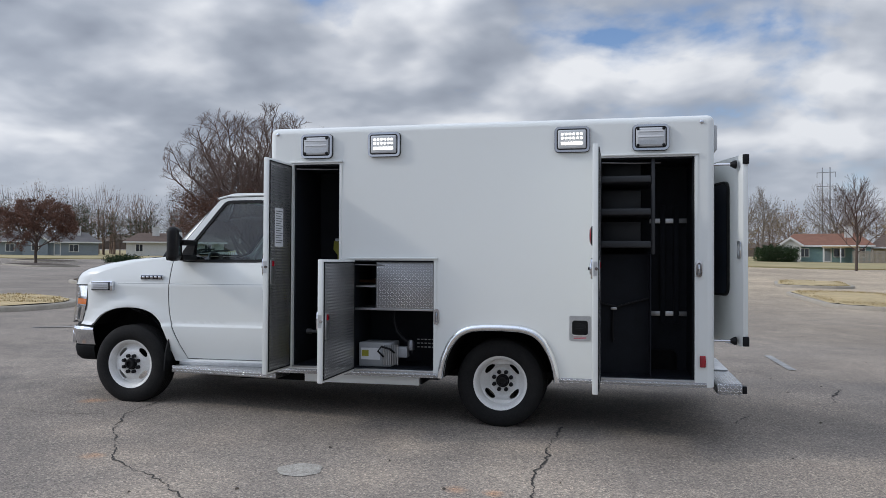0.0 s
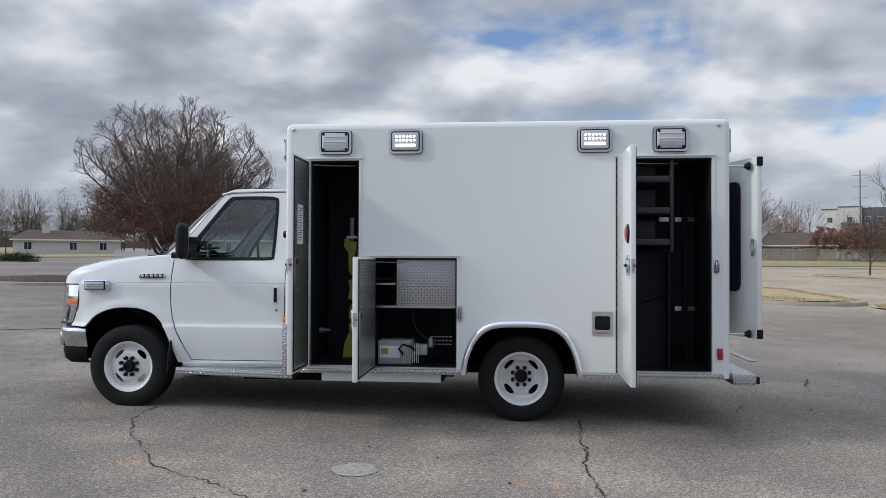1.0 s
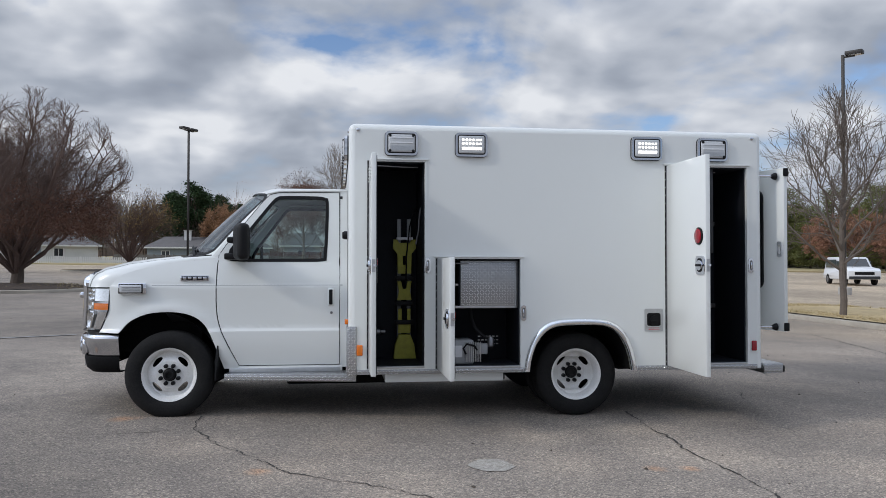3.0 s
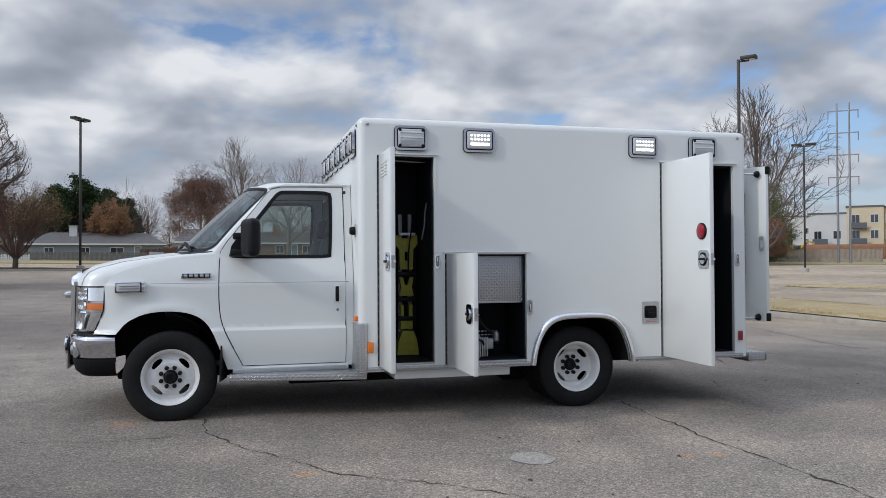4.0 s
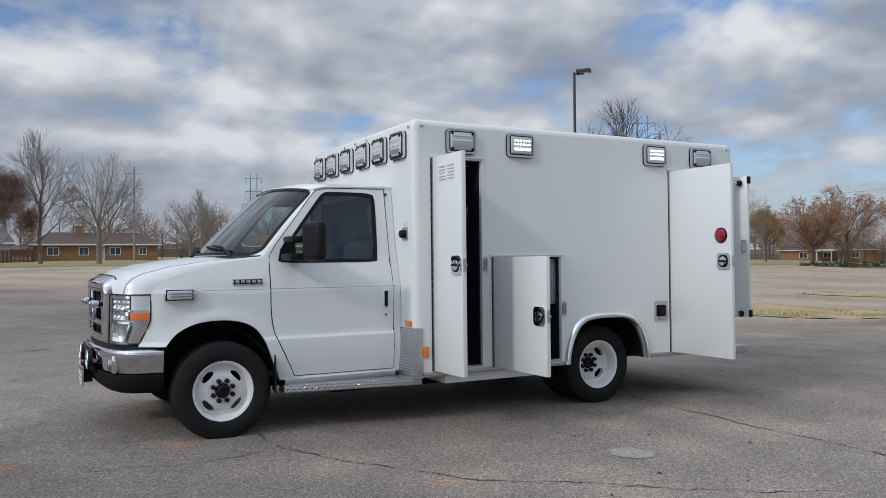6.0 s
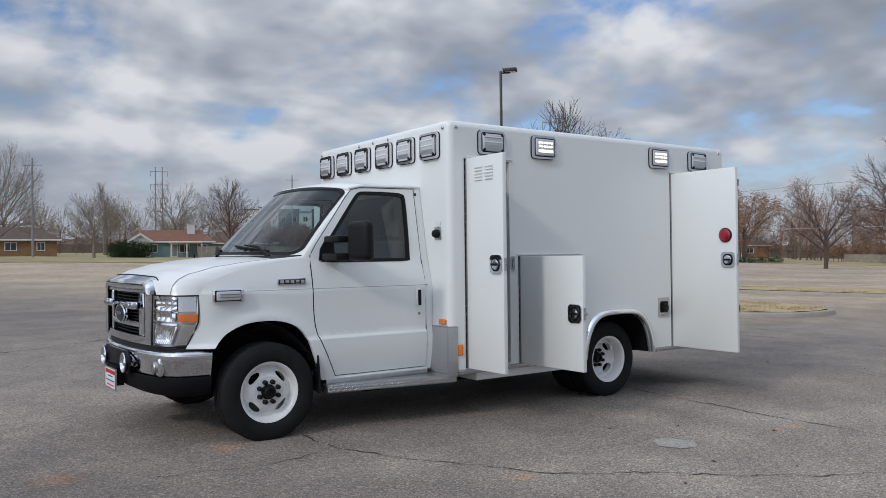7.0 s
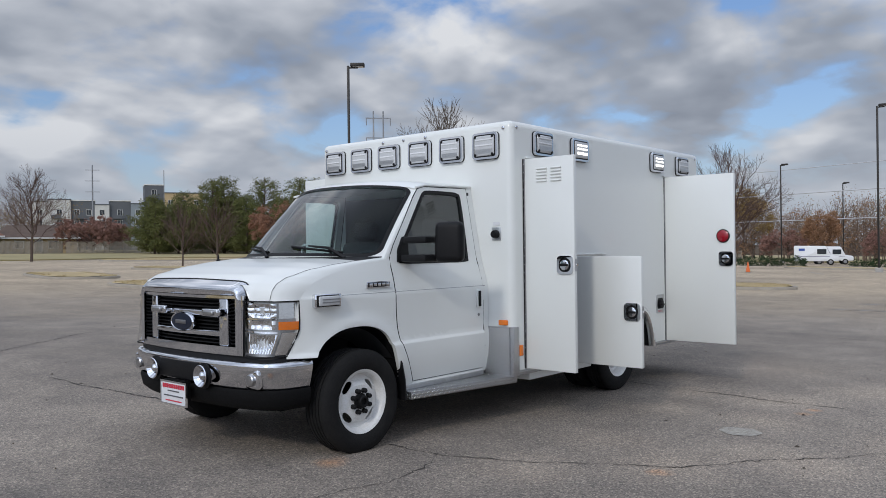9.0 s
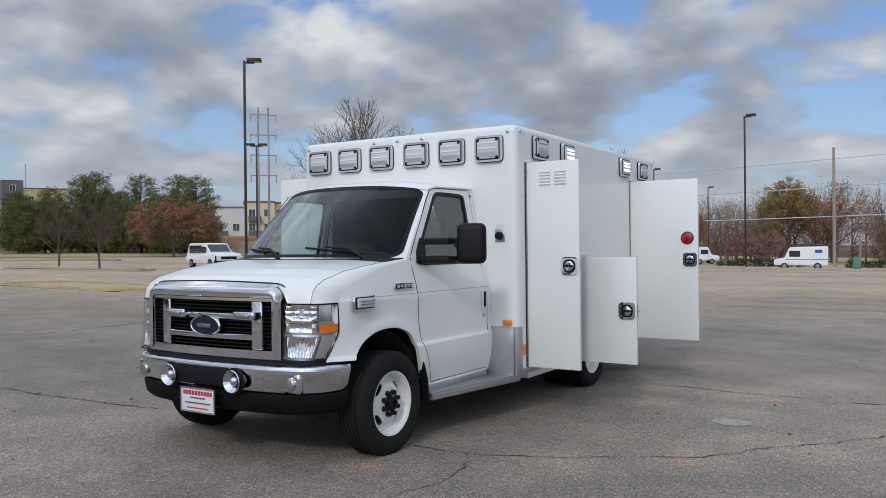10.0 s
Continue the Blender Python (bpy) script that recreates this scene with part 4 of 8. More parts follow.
# windscreen
def shield_at(u, v):
    """u from bottom to top, v from left to right."""
    w = (v - 0.5) * 2
    k = abs(w)
    half = 0.845 - 0.115 * u
    x = (-3.50 + 0.32 * k ** 2.4) * (1 - u) + (-2.885 + 0.205 * k ** 2.4) * u
    z = (1.402 - 0.012 * k ** 2) * (1 - u) + (1.985 - 0.042 * k ** 3) * u
    return Vector((x, YC + w * half, z + 0.02 * math.sin(math.pi * u)))



# doors
WIN = smooth_poly([(-3.02, 1.362), (-2.99, 1.45), (-2.88, 1.60), (-2.76, 1.755), (-2.67, 1.87), (-2.63, 1.905), (-2.57, 1.915), (-2.3, 1.915), (-2.22, 1.905), (-2.195, 1.87), (-2.198, 1.62), (-2.21, 1.39), (-2.23, 1.36), (-2.4, 1.356), (-2.8, 1.355), (-2.99, 1.356)], 2)[:-1]
DOOR = [(-2.935, 0.455)] + DOOR_F[1:] + [(-3.118, 1.40), (-3.06, 1.49), (-2.90, 1.69), (-2.76, 1.87), (-2.70, 1.935), (-2.62, 1.955), (-2.09, 1.962), (-2.086, 1.2), (-2.088, 0.455)]


def inset(poly, d):
    c = Vector((sum(p[0] for p in poly) / len(poly), sum(p[1] for p in poly) / len(poly)))
    out = []
    n = len(poly)
    for i in range(n):
        a, b = Vector(poly[i - 1]), Vector(poly[(i + 1) % n])
        t = (b - a).normalized()
        nrm = Vector((-t.y, t.x))
        p = Vector(poly[i])
        if (c - p).dot(nrm) < 0:
            nrm = -nrm
        out.append(tuple(p + nrm * d))
    return out


WIN_OUT = inset(WIN, -0.012)
WIN_IN = inset(WIN, 0.016)
for s in (0, 1):
    def mir(bm):
        return mirror(bm, YC) if s else bm
    d = part("cab_door", mir(bent_panel(DOOR, [WIN_OUT], side_y, 0.06, 0.035, CREASES)), M["white"], amb, "white cab door, closed")
    part("window_trim", mir(bent_panel(WIN_OUT, [WIN_IN], lambda x, z: side_y(x, z) - 0.003, 0.1, 0.02)), M["black"], d, "black window surround")
    g = part("side_window", mir(bent_panel(WIN_IN, [], lambda x, z: side_y(x, z) + 0.010, 0.3, 0.004)), M["glass"], d, "tinted side window, shut")
    part("window_pillar", mir(bent_panel([(-2.93, 1.50), (-2.90, 1.54), (-2.90, 1.362), (-2.93, 1.362)], [], lambda x, z: side_y(x, z) + 0.004, 0.3, 0.01)), M["black"], d)
    h = part("door_handle", mir(box(-2.186, -2.136, 0.232, 0.252, 0.965, 1.115, 0.01, 3)), M["white"], d)
    part("handle_grip", mir(box(-2.176, -2.146, 0.222, 0.234, 0.975, 1.105, 0.006, 2)), M["black"], h, "black pull grip")
    part("lock", mir(lathe([(0.012, 0.25), (0.012, 0.246), (0.005, 0.244)], 14, "y", (-2.155, 0, 0.905))), M["steel"], d)
    part("sill", mir(box(-2.95, -2.06, 0.275, 0.40, 0.395, 0.452, 0.01)), M["white"], amb)
    part("rear_pillar", mir(bent_panel([(-2.082, 0.43), (-2.018, 0.43), (-2.018, 1.99), (-2.082, 1.975)], [], lambda x, z: side_y(x, z) + 0.004, 0.1, 0.25)), M["white"], amb)
    part("a_pillar", mir(sheet(14, 4, lambda u, v: shield_at(u, 0.0) * (1 - v) + Vector((-3.13 + 0.44 * u + 0.02 * u * u, side_y(-3.0, 1.385 + 0.555 * u) + 0.002, 1.372 + 0.568 * u)) * v + Vector((-0.008, -0.006, 0.006)) * (v * (1 - v) * 4), thick=0.02)), M["white"], amb, smooth=60)
    rim = [p for a, b in zip(DOOR, DOOR[1:] + DOOR[:1]) for p in [(a[0] + (b[0] - a[0]) * k / 4, a[1] + (b[1] - a[1]) * k / 4) for k in range(4)]]
    rim.append(rim[0])
    part("door_gap", mir(tube([(p[0], side_y(p[0], p[1]) + 0.0035, p[1]) for p in rim], 0.0045, 5)), M["black"], d, "dark shut line")
    part("drip_rail", mir(tube([(-2.72, side_y(-2.7, 1.95) - 0.002, 1.945), (-2.62, side_y(-2.6, 1.965) - 0.004, 1.968), (-2.30, side_y(-2.3, 1.97) - 0.004, 1.976), (-2.07, side_y(-2.1, 1.97) - 0.004, 1.98)], 0.010, 6)), M["white"], d)


def roof_at(u, v):
    w = (v - 0.5) * 2
    k = abs(w)
    half = YC - side_y(-2.4, 1.97)
    x0 = -2.86 + 0.16 * k ** 2.2
    x = x0 + (-2.018 - x0) * u
    z = 2.028 - 0.045 * k ** 3.5 - 0.045 * (1 - min(1, u * 5)) ** 2
    return Vector((x, YC + w * half, z))


part("cab_roof", sheet(16, 32, roof_at, thick=0.02), M["white"], amb, "white cab roof", smooth=60)


part("windscreen", sheet(10, 24, lambda u, v: shield_at(0.03 + 0.94 * u, 0.02 + 0.96 * v)), M["shield"], amb, "tinted windscreen", smooth=60)
def shield_ring(w0, h0, r0, w1, h1, r1, lift):
    """A band on the windscreen's surface between two rounded outlines."""
    bm = bmesh.new()
    off = Vector((-lift, 0, lift))

    def loop(w, h, r):
        out = []
        ps = rrect(w, h, r, 6)
        for i, p in enumerate(ps):
            q = ps[(i + 1) % len(ps)]
            n = 16 if i % 7 == 6 else 1
            out += [(p[0] + (q[0] - p[0]) * j / n, p[1] + (q[1] - p[1]) * j / n) for j in range(n)]
        return [bm.verts.new(shield_at(0.5 + z / 0.84, 0.5 + y / 1.5) + off) for y, z in out]
    va, vb = loop(w0, h0, r0), loop(w1, h1, r1)
    for i in range(len(va)):
        j = (i + 1) % len(va)
        bm.faces.new((va[i], va[j], vb[j], vb[i]))
    bmesh.ops.recalc_face_normals(bm, faces=bm.faces[:])
    return bm


part("windscreen_frame", shield_ring(1.52, 0.86, 0.004, 1.475, 0.82, 0.085, 0.003), M["white"], amb, smooth=60)
part("windscreen_seal", shield_ring(1.478, 0.823, 0.085, 1.43, 0.765, 0.07, 0.006), M["black"], amb, "black windscreen border", smooth=60)
part("cowl", sheet(4, 20, lambda u, v: Vector((hood_at(1, v).x * (1 - u) + shield_at(0, v).x * u - 0.02 * (1 - u), YC + (v - 0.5) * 1.68, 1.375 + 0.03 * u)), thick=0.02), M["black"], amb, "black plastic cowl", smooth=60)


def on_glass(y, u, lift):
    return shield_at(u, 0.5 + (y - YC) / (2 * (0.845 - 0.115 * u))) + Vector((-lift, 0, lift))


for y0 in (0.55, 1.28):
    w = part("wiper", tube([on_glass(y0, -0.02, 0.012), on_glass(y0 + 0.14, 0.07, 0.030), on_glass(y0 + 0.33, 0.105, 0.022)], [0.015, 0.012, 0.008], 6), M["black"], amb)
    part("blade", tube([on_glass(y0 + 0.05 + 0.06 * i, 0.055 + 0.062 * i / 8, 0.008) for i in range(9)], 0.010, 6), M["black"], w)

# inside of the cab
part("cab_floor", box(-3.15, -2.06, 0.32, 2.05, 0.46, 0.50), M["darkgrey"], amb)
part("bulkhead", box(-2.09, -2.062, 0.42, 1.95, 0.5, 1.93), M["darkgrey"], amb)
part("dashboard", box(-3.33, -2.98, 0.36, 2.01, 0.95, 1.37, 0.06, 3), M["darkgrey"], amb)
for y in (0.75, 1.62):
    s = part("seat", box(-2.78, -2.28, y - 0.25, y + 0.25, 0.72, 0.90, 0.06, 3), M["grey"], amb, "grey cloth bucket seat")
    bm = box(-0.06, 0.08, -0.25, 0.25, 0.0, 0.68, 0.06, 3)
    part("backrest", bm, M["grey"], s, at=pose(-2.30, y, 0.86, 0, 12, 0))
    part("headrest", box(-0.05, 0.05, -0.13, 0.13, 0.70, 0.88, 0.04, 3), M["grey"], s, at=pose(-2.30, y, 0.86, 0, 12, 0))
o = part("steering_wheel", lathe([(0.19 + 0.014 * math.cos(a * math.pi / 4), 0.014 * math.sin(a * math.pi / 4)) for a in range(8)], 36, "x", closed=True), M["darkgrey"], amb, at=pose(-2.86, 0.75, 1.27, 0, -28, 0))
part("steering_hub", box(-0.02, 0.03, -0.08, 0.08, -0.06, 0.06, 0.02), M["darkgrey"], o)
for a in (0, 120, 240):
    part("steering_spoke", box(-0.006, 0.006, -0.015, 0.015, 0.05, 0.19), M["darkgrey"], o, at=pose(0, 0, 0, a + 180))

# mirrors
head = pose(-2.885, -0.070, 1.506, 0, 0, 20)
bm = box(-0.052, 0.052, -0.112, 0.112, -0.152, 0.152, 0.048, 5)
bm.transform(head)
m = part("side_mirror", bm, M["black"], amb, "black plastic towing mirror")
bm = bmesh.new()
box(-3.02, -2.86, 0.05, 0.29, 1.50, 1.55, 0.015, 2, bm)
box(-3.04, -2.86, 0.04, 0.29, 1.36, 1.415, 0.015, 2, bm)
part("mirror_arm", bm, M["black"], m)
part("mirror_foot", bent_panel([(-3.05, 1.36), (-2.93, 1.36), (-2.90, 1.56), (-2.96, 1.55), (-3.03, 1.45)], [], lambda x, z: side_y(x, z) - 0.012, 0.1, 0.02), M["black"], m)
bm = box(0.0522, 0.0545, -0.075, 0.075, -0.105, 0.105, 0.0)
bm.transform(head)
part("mirror_glass", bm, M["darkmirror"], m)

bm = lathe([(0.020, 0.0), (0.018, 0.012), (0.007, 0.02), (0.006, 0.055), (0.003, 0.058)], 12, "z", (-3.47, 2.035, 1.372))
part("antenna_base", bm, M["black"], amb)

# badge, corner marker light on the fender
for s in (0, 1):
    def mir(bm):
        return mirror(bm, YC) if s else bm
    b = part("model_badge", mir(box(-3.425, -3.19, 0.247, 0.262, 1.180, 1.226, 0.006)), M["chrome"], amb, "chrome and black model badge")
    part("badge_field", mir(box(-3.415, -3.20, 0.2445, 0.25, 1.186, 1.220, 0.002)), M["black"], b)
    for i in range(5):
        part("badge_bar", mir(box(-3.405 + i * 0.042, -3.375 + i * 0.042, 0.242, 0.246, 1.191 + 0.004 * (i % 2), 1.215, 0.001)), M["chrome"], b)
    k = part("fender_light", mir(box(-3.925, -3.695, 0.212, 0.262, 1.070, 1.162, 0.012, 3)), M["chrome"], amb, "chrome-framed fender warning light")
    part("light_gasket", mir(box(-3.917, -3.722, 0.209, 0.2135, 1.077, 1.155, 0.002)), M["black"], k)
    part("light_lens", mir(box(-3.908, -3.731, 0.192, 0.209, 1.084, 1.148, 0.008, 3)), M["lens"], k)
    for z in (1.106, 1.126):
        part("lens_rib", mir(box(-3.885, -3.738, 0.1885, 0.193, z - 0.003, z + 0.003)), M["steel"], k)
    # thin grey line laid along the crease in place of its shade
    part("side_crease", mir(tube([(x, side_y(x, 1.14) + 0.0035, 1.142) for x in [-3.66 + 0.05 * i for i in range(33)]], 0.0045, 4)), M["fiber"], amb)

# front end: headlights
for s in (0, 1):
    def mir(bm):
        return mirror(bm, YC) if s else bm
    ti, bi = Vector((-4.258, 0.536, 1.127)), Vector((-4.266, 0.533, 0.764))
    outer = [(0.0, Vector((-4.087, 0.320, 0.762))), (0.44, Vector((-4.024, 0.280, 0.905))), (0.52, Vector((-4.012, 0.276, 0.945))), (1.0, Vector((-4.007, 0.286, 1.122)))]

    def lamp_at(u, v, d=0.0):
        """u from the inner edge to the outer, v from bottom to top."""
        for (v0, a), (v1, b) in zip(outer, outer[1:]):
            if v <= v1 + 1e-6:
                break
        p = (bi * (1 - v) + ti * v) * (1 - u) + a.lerp(b, (v - v0) / (v1 - v0)) * u
        k = math.sin(math.pi * u)
        return p + Vector((-0.052 * k + d * 0.75, -0.050 * k + d * 0.6, 0))

    def bowl(u0, u1, v0, v1, nu, nv, deep, pillow):
        """A reflector hollow with cut facets."""
        def fn(a, b):
            d = 0.016 + deep * math.sin(math.pi * a) * math.sin(math.pi * b)
            d -= pillow * abs(math.sin(math.pi * nu * a)) * abs(math.sin(math.pi * nv * b))
            return lamp_at(u0 + (u1 - u0) * a, v0 + (v1 - v0) * b, d)
        return sheet(nu * 5, nv * 5, fn)
    h = part("headlight", mir(sheet(14, 10, lambda u, v: lamp_at(u, v, 0.040), thick=0.01)), M["alu"], amb, "clear composite headlight with amber corner", smooth=60)
    part("headlight_rim", mir(tube([lamp_at(i / 12, 0.0) for i in range(13)] + [lamp_at(1, i / 8) for i in range(1, 9)] + [lamp_at(1 - i / 12, 1.0) for i in range(1, 13)] + [lamp_at(0, 1 - i / 6) for i in range(1, 7)], 0.005, 6)), M["black"], h)
    part("headlight_lens", mir(sheet(14, 10, lamp_at)), M["clear"], h, smooth=60)
    part("turn_signal", mir(sheet(6, 4, lambda u, v: lamp_at(0.64 + 0.345 * u, 0.50 + 0.14 * v, 0.004), thick=0.008)), M["amber"], h, "amber turn signal")
    part("upper_reflector", mir(bowl(0.04, 0.60, 0.70, 0.96, 4, 3, 0.030, 0.009)), M["reflect"], h, "fluted bright reflector", smooth=25)
    part("lower_reflector", mir(bowl(0.06, 0.66, 0.06, 0.42, 9, 1, 0.040, 0.013)), M["reflect"], h, "faceted bright reflector", smooth=25)
    part("park_reflector", mir(bowl(0.04, 0.58, 0.50, 0.655, 4, 1, 0.020, 0.009)), M["reflect"], h, "fluted bright reflector", smooth=25)
    part("outer_reflector", mir(sheet(8, 8, lambda u, v: lamp_at(0.64 + 0.34 * u, 0.69 + 0.28 * v, 0.012 + 0.03 * u))), M["reflect"], h, smooth=60)
    part("corner_reflector", mir(sheet(8, 8, lambda u, v: lamp_at(0.70 + 0.28 * u, 0.03 + 0.43 * v, 0.03 - 0.02 * u))), M["reflect"], h, smooth=60)
    for v in (0.44, 0.665):
        part("headlight_bar", mir(sheet(10, 2, lambda u, w: lamp_at(0.03 + 0.6 * u, v + 0.03 * w, 0.012), thick=0.008)), M["chrome"], h)


def front_x(y, x_mid, bow):
    k = abs(y - YC) / 0.9
    return x_mid + bow * k ** 2


def bowed(bm, x_mid, bow):
    for v in bm.verts:
        v.co.x += front_x(v.co.y, x_mid, bow)
    return bm


# grille: frame, bars, mesh behind, emblem
GF = [(0.54, 0.765), (1.83, 0.765), (1.83, 1.16), (0.54, 1.16)]
GI = [(0.61, 0.82), (1.76, 0.82), (1.76, 1.14), (0.61, 1.14)]


def cut(poly, holes, d0, d1, mid, bow, n=14, round_off=0.0):
    bm = plate(poly, holes, d0, d1, "x")
    for i in range(1, n):
        y = 0.45 + 1.47 * i / n
        bmesh.ops.bisect_plane(bm, geom=bm.verts[:] + bm.edges[:] + bm.faces[:], plane_co=(0, y, 0), plane_no=(0, 1, 0), dist=1e-5)
    bmesh.ops.recalc_face_normals(bm, faces=bm.faces[:])
    if round_off:
        bmesh.ops.bevel(bm, geom=[e for e in bm.edges if len(e.link_faces) == 2 and e.calc_face_angle(0) > 1.0], offset=round_off, segments=3, affect="EDGES", profile=0.5)
    return bowed(bm, mid, bow)


bm = cut(GF, [GI], -0.045, 0.03, -4.275, 0.09)
gr = part("grille", bm, M["chrome"], amb, "chrome grille with dark louvres", smooth=30)
SUR_O = [(0.534, 0.762), (0.534, 0.95), (0.534, 1.13), (0.538, 1.185), (0.552, 1.222), (0.585, 1.246), (0.65, 1.254)] + [(0.65 + 0.0535 * i, 1.254 + 0.010 * math.sin(math.pi * i / 20)) for i in range(1, 11)]
SUR_I = [(0.592, 0.80), (0.592, 0.95), (0.592, 1.10), (0.592, 1.135), (0.595, 1.150), (0.61, 1.160), (0.66, 1.164)] + [(0.66 + 0.0525 * i, 1.164) for i in range(1, 11)]
SUR_O = [tuple(p) for p in smooth_poly(SUR_O, 2)]
SUR_I = [tuple(p) for p in smooth_poly(SUR_I, 2)]
SUR_O += [(2 * YC - y, z) for y, z in reversed(SUR_O[:-1])]
SUR_I += [(2 * YC - y, z) for y, z in reversed(SUR_I[:-1])]


def surround(u, v):
    i = int(round(u * (len(SUR_O) - 1)))
    (ya, za), (yb, zb) = SUR_I[i], SUR_O[i]
    y, z = ya + (yb - ya) * v, za + (zb - za) * v
    return Vector((front_x(y, -4.320, 0.07) - 0.022 * math.sin(math.pi * min(1, v * 1.15) * 0.9) + 0.075 * v ** 2.6, y, z))


part("grille_surround", sheet(len(SUR_O) - 1, 8, surround, thick=0.012), M["chrome"], gr, "broad chrome grille surround", smooth=60)
part("surround_gap", tube([surround(i / 64, 1.0) + Vector((0.004, 0, 0.002)) for i in range(65)], 0.005, 5), M["black"], gr)
part("grille_back", cut(GI, [], 0.06, 0.07, -4.275, 0.09), M["black"], gr)
bm = bmesh.new()
for i in range(13):
    z = 0.828 + i * 0.0245
    box(-0.002, 0.05, 0.612, 1.758, z, z + 0.008, bm=bm)
for i in range(1, 14):
    y = 0.45 + 1.47 * i / 14
    bmesh.ops.bisect_plane(bm, geom=bm.verts[:] + bm.edges[:] + bm.faces[:], plane_co=(0, y, 0), plane_no=(0, 1, 0), dist=1e-5)
part("grille_louvres", bowed(bm, -4.275, 0.09), M["black"], gr)
for z, h in ((1.035, 0.04), (0.90, 0.04)):
    part("grille_bar", cut([(0.74, z - h / 2), (1.63, z - h / 2), (1.63, z + h / 2), (0.74, z + h / 2)], [], -0.035, 0.01, -4.275, 0.09, round_off=0.009), M["chrome"], gr, "bright silver bar")
for y in (0.74, 1.63):
    part("grille_post", cut([(y - 0.045, 0.82), (y + 0.045, 0.82), (y + 0.045, 1.14), (y - 0.045, 1.14)], [], -0.038, 0.0, -4.275, 0.09, round_off=0.011), M["chrome"], gr, "bright silver upright")
for y in (0.785, 1.445):
    g2 = part("grille_light", box(-4.37, -4.30, y - 0.095, y + 0.095, 1.02, 1.075, 0.014, 3), M["chrome"], gr, "chrome grille warning light")
    part("grille_light_lens", box(-4.385, -4.365, y - 0.06, y + 0.06, 1.03, 1.065, 0.012, 3), M["satin"], g2)
em = part("emblem", lathe([(0.148, 0), (0.148, -0.018), (0.138, -0.026), (0.126, -0.02)], 40, "x"), M["chrome"], gr, "oval emblem, chrome rim", at=Matrix.Translation((-4.31, YC, 0.968)) @ Matrix.Diagonal((1, 1, 0.46, 1)))
part("emblem_field", lathe([(0.128, -0.018), (0.127, -0.024), (0.05, -0.028)], 40, "x"), M["bluedark"], em)
part("emblem_bar", box(-0.033, -0.028, -0.065, 0.065, -0.03, 0.028, 0.002), M["steel"], em)

# bumper
BUMP = [(0.250, -3.925), (0.256, -4.02), (0.285, -4.13), (0.34, -4.205), (0.45, -4.272), (0.65, -4.325), (0.9, -4.352), (1.185, -4.362)]
plan = smooth_poly([(p[1], p[0]) for p in BUMP], 4)
plan += [(x, 2 * YC - y) for x, y in reversed(plan[:-1])]
SEC = [(0.060, 0.729), (0.022, 0.728), (0.008, 0.720), (0.0, 0.702), (0.008, 0.66), (0.024, 0.60), (0.040, 0.55), (0.052, 0.522), (0.08, 0.515)]


def along_plan(sec, extra=0.0):
    bm = bmesh.new()
    rows = []
    for i, (x, y) in enumerate(plan):
        a, b = plan[max(0, i - 1)], plan[min(len(plan) - 1, i + 1)]
        t = Vector((b[0] - a[0], b[1] - a[1])).normalized()
        nrm = Vector((t.y, -t.x))
        if nrm.x > 0 and abs(y - YC) < 0.8:
            nrm = -nrm
        if abs(y - YC) >= 0.8 and nrm.y * (y - YC) < 0:
            nrm = -nrm
        rows.append([bm.verts.new((x - nrm.x * (d + extra), y - nrm.y * (d + extra), z)) for d, z in sec])
    for ra, rb in zip(rows, rows[1:]):
        for k in range(len(sec) - 1):
            bm.faces.new((ra[k], ra[k + 1], rb[k + 1], rb[k]))
    bmesh.ops.recalc_face_normals(bm, faces=bm.faces[:])
    fs = bm.faces[:]
    bmesh.ops.solidify(bm, geom=fs, thickness=0.008)
    return bm


bmp = part("front_bumper", along_plan(SEC), M["chrome"], amb, "chrome front bumper", smooth=50)
part("bumper_gap", along_plan([(0.060, 0.768), (0.045, 0.745), (0.040, 0.715)]), M["black"], bmp, smooth=50)
part("valance", along_plan([(0.02, 0.545), (0.012, 0.52), (0.03, 0.44), (0.07, 0.405), (0.2, 0.40)], 0.01), M["chassis"], amb, "black plastic lower valance", smooth=50)
part("air_intake", box(-4.366, -4.33, 0.935, 1.435, 0.57, 0.70, 0.01), M["black"], bmp)
for y in (0.468, 2 * YC - 0.468):
    f = part("fog_bezel", box(-4.262, -4.21, y - 0.07, y + 0.08, 0.55, 0.685, 0.02, 3), M["chrome"], bmp)
    part("fog_light", lathe([(0.040, 0.02), (0.040, -0.012), (0.034, -0.018), (0.01, -0.022)], 24, "x", (-4.265, y, 0.612)), M["satin"], f, "round clear fog light")
for y in (0.874, 1.496):
    part("speaker_hole", lathe([(0.088, 0.0), (0.088, -0.008), (0.080, -0.010)], 28, "x", (-4.352, y, 0.618)), M["black"], bmp)
    sp = part("siren_speaker", lathe([(0.030, 0.05), (0.050, -0.01), (0.072, -0.055), (0.076, -0.062), (0.072, -0.068), (0.056, -0.050), (0.034, -0.030)], 32, "x", (-4.325, y, 0.618)), M["chrome"], bmp, "round chrome siren speaker bell")
    part("speaker_dome", lathe([(0.034, -0.030), (0.033, -0.046), (0.022, -0.060), (0.004, -0.066)], 24, "x", (-4.325, y, 0.618)), M["chrome"], sp)
pl = part("front_plate", box(-4.408, -4.400, 1.01, 1.335, 0.395, 0.553, 0.004), M["paper"], amb, "white dealer plate with red and grey print")
